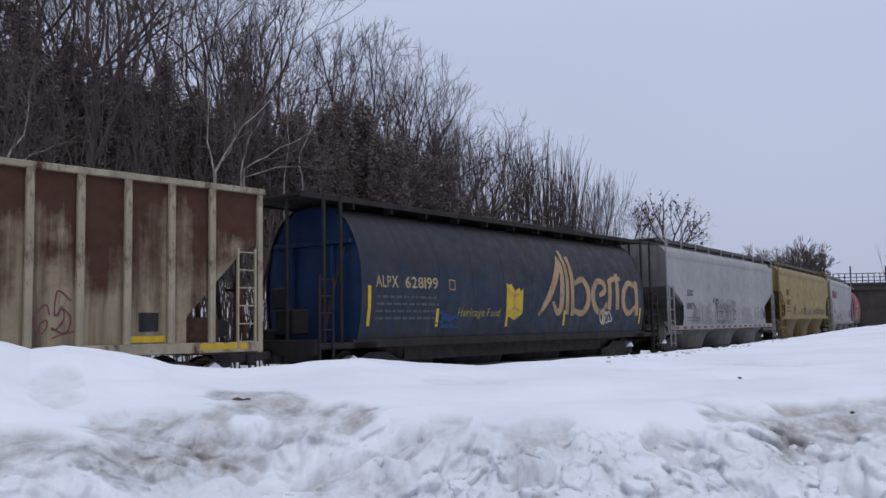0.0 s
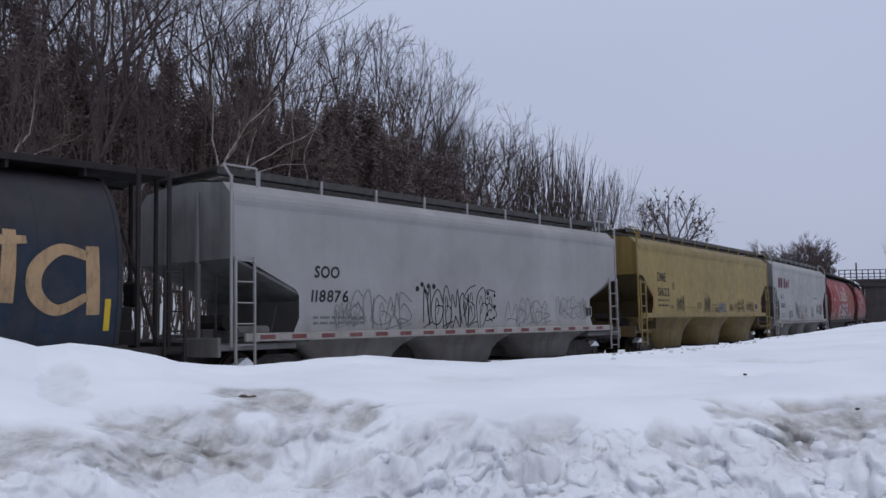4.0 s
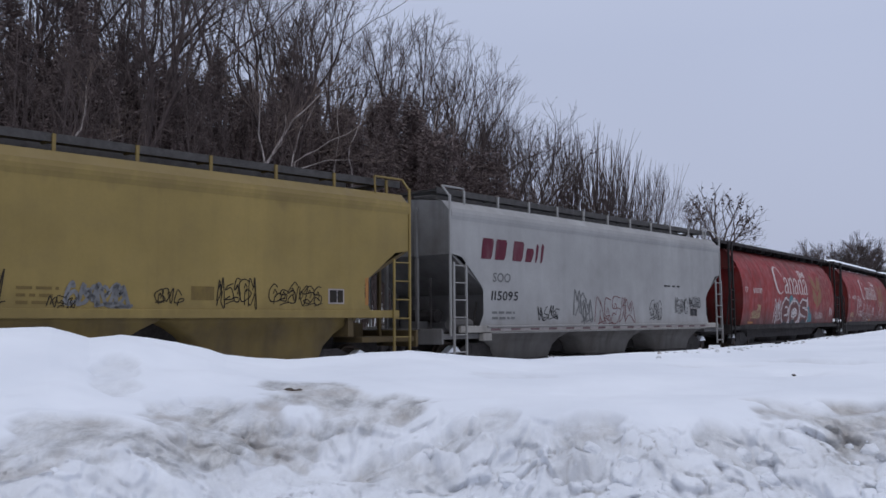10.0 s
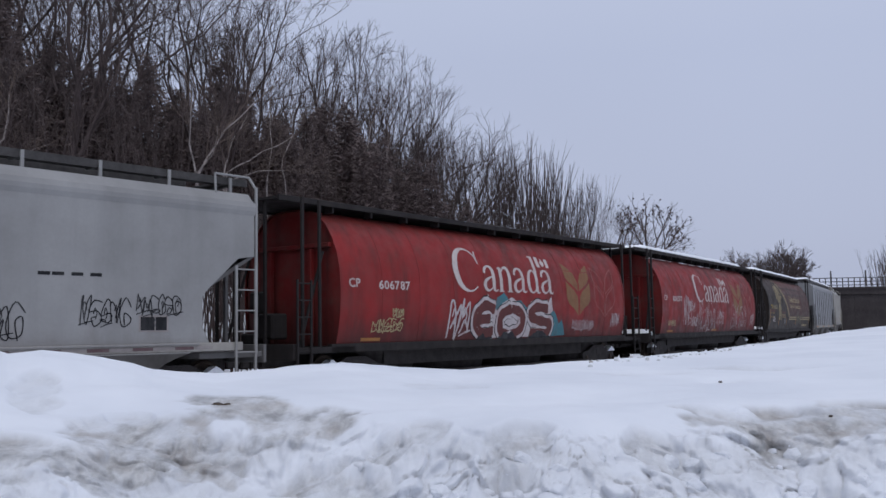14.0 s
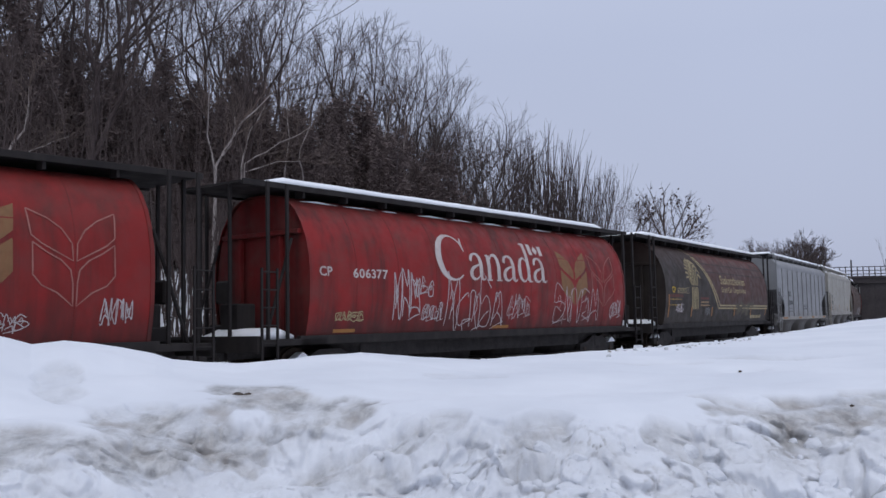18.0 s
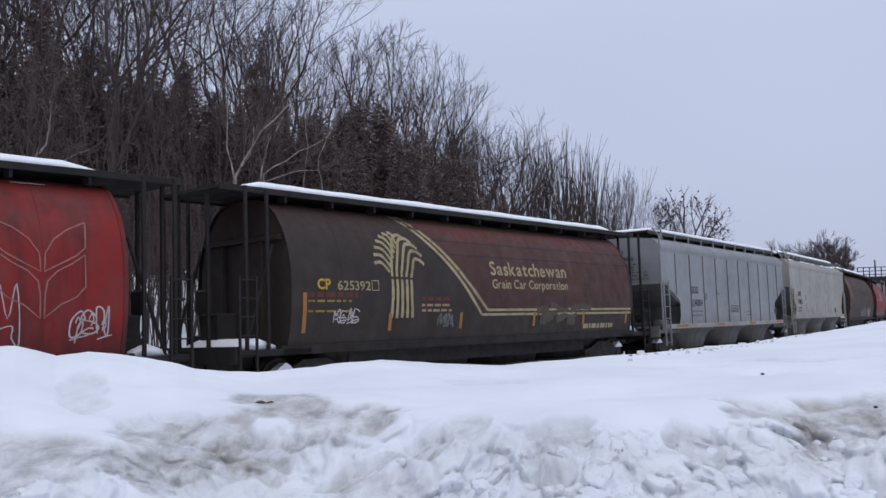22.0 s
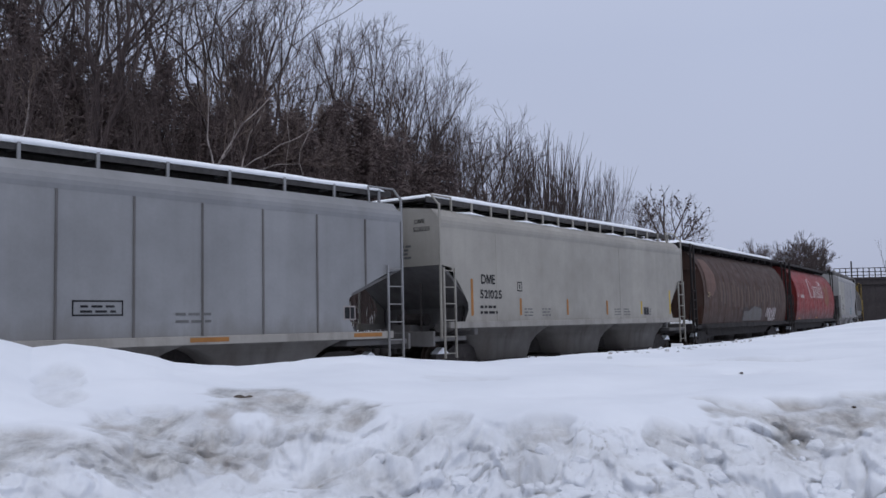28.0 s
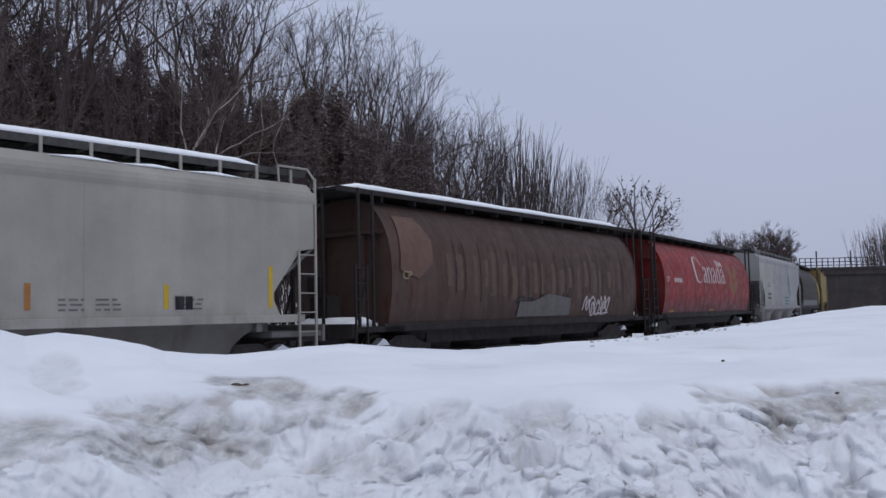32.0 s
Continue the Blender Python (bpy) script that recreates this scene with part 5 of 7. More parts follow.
def wordmark_car():
    car = round_hopper("dark blue cylindrical hopper car with tan province name", NAVY, DARK_UNDER, BLUE_END)
    s = round_side
    lettering(car, s, "ALPX", -6.92, 2.40, 0.27, CREAM, 1.15, 0.006, fit=0.82)
    lettering(car, s, "628199", -5.84, 2.40, 0.27, CREAM, 1.2, 0.006, fit=1.3)
    for a, b, c, d in ((-4.06, 2.38, -3.80, 2.41), (-4.06, 2.62, -3.80, 2.65), (-4.06, 2.38, -4.03, 2.65), (-3.83, 2.38, -3.80, 2.65)):
        patch(car, s, rect(a, b, c, d), TAN, "stencil_box")
    bars(car, s, -6.9, 2.14, 2.4, 4, FAINT_NAVY, 0.17, 0.06, seed=3)
    for x, z0, z1 in ((-7.20, 1.48, 2.42), (-4.60, 1.44, 1.9), (-1.40, 1.42, 1.88), (1.80, 1.42, 1.88), (4.4, 1.42, 1.86), (7.10, 1.44, 2.0)):
        patch(car, s, rect(x, z0, x + 0.11, z1), STRIPE_YELLOW, "reflector_strip", 0.01)
    lettering(car, s, "Heritage Fund", -3.68, 1.70, 0.22, decal("ochre_script", (0.34, 0.26, 0.06), 0.95, (0.03, 0.032, 0.036)), 1.15, 0.0, 0.25, fit=2.0)
    scuff, rng = decal("blue_scuff", (0.016, 0.045, 0.125), 0.7, (0.015, 0.026, 0.045)), random.Random(27)
    for k in range(12):
        x, z = rng.uniform(-4.55, -3.75), rng.uniform(1.42, 1.82)
        stroke(car, s, [(x - rng.uniform(0.1, 0.3), z + rng.uniform(-0.05, 0.05)), (x, z), (x + rng.uniform(0.1, 0.3), z + rng.uniform(-0.05, 0.05))], rng.uniform(0.04, 0.12), scuff, "paint_scuff", True, 0.006 + 0.0004 * k)
    # ochre shield, torn above
    patch(car, s, [(-1.40, 1.75), (-0.95, 1.60), (-0.55, 1.78), (-0.52, 2.5), (-0.66, 2.42), (-0.72, 2.52), (-0.96, 2.42), (-1.12, 2.62), (-1.22, 2.58), (-1.36, 2.64)], STRIPE_YELLOW, "shield_emblem")
    for p in ([(-1.40, 1.75), (-0.98, 1.95), (-0.55, 1.78)], [(-0.96, 1.62), (-0.98, 2.42)], [(-1.36, 2.5), (-1.0, 2.25), (-0.54, 2.45)]):
        stroke(car, s, p, 0.035, TAN, curved=False)
    # the big script word, brushed with a broad pen
    for line in ([(0.33, 1.73, 0.08), (0.93, 2.3, 0.26), (1.42, 2.95, 0.28), (1.79, 3.54, 0.16)], [(1.80, 3.50, 0.10), (1.78, 3.08, 0.24), (1.72, 2.5, 0.27), (1.62, 1.95, 0.24), (1.40, 1.83, 0.20), (1.15, 2.14, 0.14)],
                 [(2.00, 3.76, 0.13), (2.06, 3.27, 0.19), (2.05, 2.75, 0.20), (2.0, 1.76, 0.20)], [(2.34, 3.58, 0.20), (2.37, 3.05, 0.21), (2.34, 2.41, 0.21), (2.34, 1.72, 0.20)],
                 [(2.46, 1.88, 0.16), (2.97, 1.80, 0.20), (3.34, 2.12, 0.26), (3.34, 2.58, 0.26), (3.0, 2.87, 0.20), (2.50, 2.72, 0.14)],
                 [(4.66, 2.14, 0.14), (4.28, 1.84, 0.19), (3.84, 1.98, 0.25), (3.68, 2.42, 0.26), (3.98, 2.82, 0.20), (4.42, 2.80, 0.18), (4.52, 2.55, 0.20), (4.12, 2.38, 0.15)],
                 [(4.92, 2.95, 0.24), (4.86, 2.4, 0.25), (4.80, 1.92, 0.24)], [(5.45, 3.14, 0.22), (5.42, 2.5, 0.25), (5.39, 1.92, 0.24)], [(4.75, 2.82, 0.12), (5.1, 2.94, 0.18), (5.72, 2.98, 0.13)],
                 [(6.77, 2.74, 0.16), (6.29, 2.84, 0.20), (5.88, 2.5, 0.27), (5.88, 2.06, 0.26), (6.25, 1.80, 0.19), (6.76, 2.04, 0.14)], [(6.86, 2.92, 0.24), (6.87, 2.3, 0.25), (6.89, 1.72, 0.24)]):
        glyph(car, s, [line], 0, 0, 1, 1, TAN, "script_stroke", 0.011)
    scrawl(car, s, 4.2, 1.5, 0.8, 0.42, SPRAY_WHITE, 9, 2, 0.05)
    return car


def first_grey_car():
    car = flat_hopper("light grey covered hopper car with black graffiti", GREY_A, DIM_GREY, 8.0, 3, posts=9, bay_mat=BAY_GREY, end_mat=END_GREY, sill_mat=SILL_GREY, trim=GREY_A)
    s = flat_side
    lettering(car, s, "SOO", -5.75, 2.50, 0.25, INK, 1.25, 0.008, 0.12, fit=0.77)
    lettering(car, s, "118876", -5.86, 1.97, 0.25, INK, 1.15, 0.006, 0.12, fit=1.15)
    scrawl(car, s, -5.2, 1.45, 0.8, 0.5, SPRAY_GREY, 6, 4, 0.020)
    scrawl(car, s, -4.6, 1.4, 2.0, 0.8, SPRAY_GREY, 11, 5, 0.026)
    scrawl(car, s, -2.1, 1.38, 1.9, 1.0, SPRAY_BLACK, 12, 5, 0.030)
    scrawl(car, s, -0.3, 1.36, 1.3, 1.1, SPRAY_BLACK, 13, 3, 0.026)
    rng = random.Random(5)
    for k in range(16):
        x, z = (rng.uniform(-2.3, -1.6), rng.uniform(2.2, 2.45)) if k < 7 else (rng.uniform(0.6, 1.0), rng.uniform(1.4, 2.3))
        r = rng.uniform(0.03, 0.075)
        patch(car, s, [(x + r * math.cos(a), z + r * math.sin(a)) for a in (i * math.pi / 4 for i in range(8))], SPRAY_BLACK, "spray_dot", 0.008)
    scrawl(car, s, 1.6, 1.42, 2.2, 0.7, SPRAY_GREY, 15, 5, 0.023)
    scrawl(car, s, 4.2, 1.6, 1.8, 0.55, FAINT, 16, 6, 0.019)
    data_plate(car, s, 5.93, 1.62, 6.28, 1.88, INK)
    bars(car, s, 5.96, 1.8, 0.3, 2, FAINT, 0.1, 0.05, seed=2)
    reflectors(car, s, 1.19, 1.28, -7.3, 7.4, 34, (STRIPE_RED, STRIPE_WHITE))
    bars(car, s, -5.8, 1.6, 1.6, 2, FAINT, 0.12, 0.05, seed=8)
    return car


def mustard_car(label="mustard yellow covered hopper car with black lettering", marked=True):
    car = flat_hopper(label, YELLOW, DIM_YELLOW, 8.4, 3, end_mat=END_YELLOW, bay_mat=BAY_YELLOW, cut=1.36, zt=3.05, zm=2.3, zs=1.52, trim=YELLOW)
    s = flat_side
    if not marked:
        return car
    lettering(car, s, "DME", -6.57, 2.85, 0.32, INK_YELLOW, 1.0, 0.007, fit=0.86)
    lettering(car, s, "51622", -6.57, 2.32, 0.29, INK_YELLOW, 1.18, 0.010, fit=1.2)
    patch(car, s, rect(-5.06, 2.57, -4.80, 2.84), FAINT_YELLOW, "stencil_box")
    bars(car, s, -6.55, 2.12, 1.1, 2, INK_YELLOW, 0.19, 0.07, seed=4)
    patch(car, s, rect(-7.0, 1.8, -6.88, 2.75), STRIPE_ORANGE, "reflector_strip", 0.008)
    patch(car, s, rect(7.05, 1.8, 7.14, 2.4), STRIPE_ORANGE, "reflector_strip", 0.008)
    for x, w, h, seed, n in ((-4.65, 0.85, 0.5, 21, 4), (-1.4, 0.8, 0.6, 22, 4), (2.05, 0.55, 0.25, 23, 2), (3.3, 0.95, 0.46, 24, 4), (4.55, 1.3, 0.4, 25, 5)):
        scrawl(car, s, x, 1.8, w, h, INK_YELLOW, seed, n + 1, 0.023)
    scrawl(car, s, 0.35, 1.75, 1.2, 0.42, SPRAY_GREY, 26, 4, 0.075)
    scrawl(car, s, 0.1, 1.68, 0.5, 0.2, INK_YELLOW, 27, 3, 0.02)
    for x0, x1 in ((-2.25, -1.72), (2.78, 3.27), (-5.3, -4.95)):
        patch(car, s, rect(x0, 1.86, x1, 2.12) if x0 > -5 else rect(x0, 1.85, x1, 1.98), FAINT_YELLOW, "stencil_box")
    stroke(car, s, [(-3.8, 1.92), (-2.5, 1.88)], 0.03, FAINT_YELLOW, curved=False)
    bars(car, s, -0.4, 2.0, 0.7, 3, FAINT_YELLOW, 0.12, 0.05, seed=6)
    data_plate(car, s, 6.06, 1.85, 6.42, 2.11, INK_YELLOW)
    bars(car, s, 6.1, 2.03, 0.3, 2, FAINT, 0.1, 0.05, seed=2)
    return car


def crimson_mark_car():
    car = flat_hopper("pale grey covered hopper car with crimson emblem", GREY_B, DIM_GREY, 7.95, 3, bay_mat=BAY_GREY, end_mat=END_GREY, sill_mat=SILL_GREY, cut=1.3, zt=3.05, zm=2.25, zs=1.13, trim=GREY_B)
    s = flat_side
    # the owner's emblem, as plain slanting crimson blocks
    for x0, x1, z1 in ((-6.74, -6.24, 3.52), (-6.16, -5.66, 3.52), (-5.38, -4.88, 3.52), (-4.80, -4.42, 3.36), (-4.32, -4.18, 3.50), (-4.07, -3.92, 3.52)):
        patch(car, s, [(x0, 2.99), (x1 - 0.10, 2.99), (x1 - 0.03, 3.08), (x1 + 0.06, z1 - 0.08), (x1 + 0.02, z1), (x0 + 0.12, z1), (x0 + 0.08, z1 - 0.08)], RED_BLOCK, "emblem_block", 0.008)
    lettering(car, s, "SOO", -6.25, 2.42, 0.23, FAINT, 1.25, 0.004, 0.12, fit=0.78)
    lettering(car, s, "115095", -6.33, 1.95, 0.23, INK, 1.2, 0.004, 0.12, fit=1.19)
    bars(car, s, -6.3, 1.6, 1.0, 2, FAINT, 0.14, 0.06, seed=5)
    scrawl(car, s, -4.2, 1.45, 1.0, 0.36, SPRAY_BLACK, 31, 4, 0.026)
    scrawl(car, s, -2.3, 1.45, 0.9, 0.75, FAINT, 36, 3, 0.05)
    scrawl(car, s, -1.15, 1.36, 2.35, 0.85, SPRAY_RED, 32, 5, 0.026)
    scrawl(car, s, 2.25, 1.42, 0.9, 0.65, SPRAY_BLACK, 33, 3, 0.024)
    scrawl(car, s, 4.1, 1.65, 1.0, 0.5, SPRAY_BLACK, 34, 5, 0.022)
    scrawl(car, s, 5.2, 1.85, 0.95, 0.35, SPRAY_BLACK, 35, 6, 0.022)
    for x in (3.35, 3.6, 3.95, 4.3):
        patch(car, s, rect(x, 2.52, x + 0.22, 2.58), INK, "small_print")
    data_plate(car, s, 5.3, 1.55, 5.85, 1.8, INK)
    bars(car, s, 5.34, 1.72, 0.45, 2, FAINT, 0.1, 0.05, seed=2)
    reflectors(car, s, 1.17, 1.23, -6.4, 6.9, 30, (DULL_RED, STRIPE_WHITE))
    # the pressed channel under the side sheet and its end bracket
    part("sill_channel", boxes((-6.55, 6.55, -1.66, -1.60, 1.255, 1.295), (-6.35, 6.35, -1.64, -1.60, 1.10, 1.125), bevel=0.008), GREY_B, car)
    part("jacking_pad", boxes((-6.75, -6.4, -1.67, -1.50, 0.92, 1.11), bevel=0.02), SILL_GREY, car)
    return car


def leaf(car, x, z0, z1, w, mat, hollow=False):
    """Two pairs of curved grain leaves about a stem."""
    upper = [(1.0, 1.0), (0.56, 0.91), (0.26, 0.81), (0.06, 0.67), (0.04, 0.50), (0.39, 0.58), (0.73, 0.66), (0.94, 0.74)]
    lower = [(0.92, 0.67), (0.63, 0.58), (0.31, 0.506), (0.10, 0.41), (0.05, 0.28), (0.04, 0.06), (0.39, 0.19), (0.73, 0.26), (0.92, 0.36)]
    for s in (-1, 1):
        for shape in (upper, lower):
            p = [(x + s * a * w, z0 + b * (z1 - z0)) for a, b in shape]
            if hollow:
                stroke(car, round_side, p + p[:1], 0.028, mat, "leaf_outline", curved=False)
            else:
                patch(car, round_side, p, mat, "leaf_emblem")


SERIF = {
    "a": ([(0.10, 0.70, 0.12), (0.16, 0.88, 0.13), (0.34, 0.97, 0.07), (0.52, 0.90, 0.13), (0.60, 0.70, 0.18), (0.60, 0.30, 0.18), (0.62, 0.11, 0.16), (0.72, 0.03, 0.07), (0.84, 0.10, 0.03)],
          [(0.58, 0.60, 0.04), (0.35, 0.52, 0.09), (0.14, 0.40, 0.14), (0.09, 0.22, 0.18), (0.18, 0.07, 0.12), (0.36, 0.05, 0.06), (0.56, 0.20, 0.04)]),
    "n": ([(0.14, 0.0, 0.18), (0.14, 0.5, 0.18), (0.14, 0.95, 0.18)], [(0.0, 0.92, 0.05), (0.14, 0.95, 0.08)], [(0.18, 0.74, 0.04), (0.36, 0.95, 0.09), (0.56, 0.93, 0.14), (0.66, 0.70, 0.18), (0.66, 0.3, 0.18), (0.66, 0.0, 0.18)],
          [(-0.01, 0.025, 0.05), (0.29, 0.025, 0.05)], [(0.51, 0.025, 0.05), (0.82, 0.025, 0.05)]),
    "d": ([(0.56, 0.80, 0.05), (0.38, 0.95, 0.06), (0.17, 0.80, 0.15), (0.08, 0.48, 0.19), (0.16, 0.15, 0.15), (0.36, 0.03, 0.06), (0.56, 0.18, 0.05)], [(0.62, 1.55, 0.18), (0.62, 0.8, 0.18), (0.62, 0.06, 0.18)],
          [(0.40, 1.52, 0.04), (0.62, 1.53, 0.08)], [(0.62, 0.04, 0.10), (0.84, 0.04, 0.05)]),
    "C": ([(0.62 + 0.56 * math.cos(radians(a)), 0.75 + 0.76 * math.sin(radians(a)), 0.05 + 0.17 * max(0.0, -math.cos(radians(a))) ** 0.8) for a in range(36, 330, 21)], [(1.10, 1.46, 0.04), (1.06, 1.22, 0.09), (1.10, 0.98, 0.03)]),
}


def country_car(label, number, dirty, snow=None):
    car = round_hopper(label, RED_DIRTY if dirty else RED, DARK_UNDER, END_RED, snow=snow)
    s = round_side
    lettering(car, s, "CP", -7.12, 2.49, 0.20, WHITE_ON_RED, 1.15, 0.006, fit=0.4)
    if number:
        lettering(car, s, number, -6.05, 2.47, 0.20, WHITE_ON_RED, 1.2, 0.006, fit=1.2)
    else:
        bars(car, s, -6.05, 2.47, 1.2, 1, WHITE_ON_RED, 0.2, 0.18, seed=9)
    # the country's name: a tall round capital and small letters
    glyph(car, s, SERIF["C"], -2.86, 2.52, 1.08, 0.77, WHITE_ON_RED)
    for k, ch in enumerate("anada"):
        glyph(car, s, SERIF[ch], -1.52 + 0.79 * k, 2.52, 0.88, 0.74, WHITE_ON_RED)
    patch(car, s, rect(1.62, 3.34, 1.80, 3.66), WHITE_ON_RED, "flag_bar")
    patch(car, s, rect(2.18, 3.34, 2.36, 3.62), WHITE_ON_RED, "flag_bar")
    patch(car, s, [(1.90, 3.42), (1.99, 3.36), (2.08, 3.42), (2.13, 3.50), (2.04, 3.54), (1.99, 3.64), (1.94, 3.54), (1.85, 3.50)], WHITE_ON_RED, "flag_leaf")
    leaf(car, 4.04, 1.75, 3.56, 0.87, GOLD_ON_RED)
    leaf(car, 5.9, 1.72, 3.5, 0.8, PINK_ON_RED, True)
    patch(car, s, rect(-0.4, 1.22, 0.4, 1.30), STRIPE_ORANGE, "reflector_strip", 0.01)
    patch(car, s, rect(-6.6, 1.22, -5.9, 1.30), STRIPE_ORANGE, "reflector_strip", 0.01)
    return car


def first_red_car():
    car = country_car("red cylindrical hopper car with white country name and bubble graffiti", "606787", False)
    s = round_side
    # bubble letters: white outlines over maroon, on a teal cloud
    patch(car, s, [(-1.2, 1.3), (-0.9, 2.35), (-0.5, 2.5), (-0.2, 2.25), (0.4, 2.3), (0.7, 2.1), (2.4, 2.0), (2.75, 1.6), (2.9, 1.75), (3.2, 1.25), (2.4, 1.22)], TEAL, "graffiti_cloud", 0.010)
    shapes = ([(-1.0, 2.0), (-1.5, 2.12), (-1.95, 1.75), (-1.6, 1.36), (-1.0, 1.42)], [(-1.85, 1.72), (-1.2, 1.76)],
              [(-0.1, 2.05), (-0.65, 1.85), (-0.6, 1.4), (-0.05, 1.3), (0.5, 1.5), (0.45, 1.9), (-0.1, 2.05)],
              [(2.0, 2.05), (1.3, 2.1), (0.95, 1.85), (1.5, 1.7), (2.15, 1.6), (1.95, 1.32), (1.0, 1.36)])
    patch(car, s, [(-1.95, 1.3), (-2.2, 1.75), (-1.75, 2.3), (-1.5, 2.25), (-1.35, 2.45), (-1.1, 2.1), (-0.8, 1.95), (-0.6, 2.2), (-0.1, 2.38), (0.35, 2.2), (0.75, 1.85), (1.0, 2.3), (1.2, 2.2), (1.9, 2.15), (2.2, 2.45), (2.3, 2.0), (2.0, 1.85), (2.45, 1.6), (2.2, 1.22), (0.2, 1.22), (-1.2, 1.22)], SPRAY_WHITE, "graffiti_cloud", 0.012)
    for p in shapes:
        stroke(car, s, p, 0.57, SPRAY_BLACK, "graffiti_shadow", True, 0.013)
    for p in shapes:
        stroke(car, s, p, 0.50, SPRAY_WHITE, "graffiti_outline", True, 0.0145)
    for p in shapes:
        stroke(car, s, p, 0.30, DARK_FILL, "graffiti_letter", True, 0.018)
    scrawl(car, s, -3.2, 1.3, 1.0, 1.0, SPRAY_WHITE, 41, 2, 0.07)
    scrawl(car, s, -6.25, 1.45, 1.15, 0.3, CREAM, 42, 5, 0.03)
    scrawl(car, s, -5.5, 1.8, 0.4, 0.2, CREAM, 43, 3, 0.03)
    scrawl(car, s, 3.65, 1.42, 1.45, 0.3, SPRAY_WHITE, 44, 8, 0.018)
    scrawl(car, s, 6.4, 1.55, 0.6, 0.4, SPRAY_WHITE, 45, 4, 0.022)
    return car


def second_red_car():
    car = country_car("red cylindrical hopper car with country name, white scrawls and snowy roof", "606377", True, (0.5, 1.5, 2))
    for k, length in enumerate((1.2, 1.1, 0.7, 1.25, 1.0, 1.2, 0.8, 1.1, 0.5, 0.6)):
        drift = roof_snow(car, -6.95 + 1.4 * k, -6.95 + 1.4 * k + length, -0.845, -0.55, 4.20, 60 + k, thick=0.075)
        drift.name = "roof_drift"
        drift["label"] = "thin drift of snow under the walkway"
    s = round_side
    scrawl(car, s, -4.7, 1.55, 1.0, 1.05, SPRAY_WHITE, 51, 3, 0.034)
    scrawl(car, s, -4.0, 2.1, 0.9, 0.4, SPRAY_WHITE, 57, 3, 0.031)
    scrawl(car, s, -3.55, 1.5, 0.85, 0.4, SPRAY_WHITE, 52, 4, 0.024)
    scrawl(car, s, -2.6, 1.2, 2.6, 1.3, SPRAY_WHITE, 53, 5, 0.029)
    scrawl(car, s, 0.25, 1.55, 1.15, 0.6, SPRAY_WHITE, 54, 4, 0.024)
    scrawl(car, s, 2.8, 1.42, 2.75, 0.95, SPRAY_WHITE, 55, 5, 0.024)
    scrawl(car, s, 6.4, 1.48, 0.7, 0.5, SPRAY_WHITE, 56, 3, 0.031)
    scrawl(car, s, -6.6, 1.5, 0.9, 0.2, CREAM, 58, 5, 0.025)
    return car


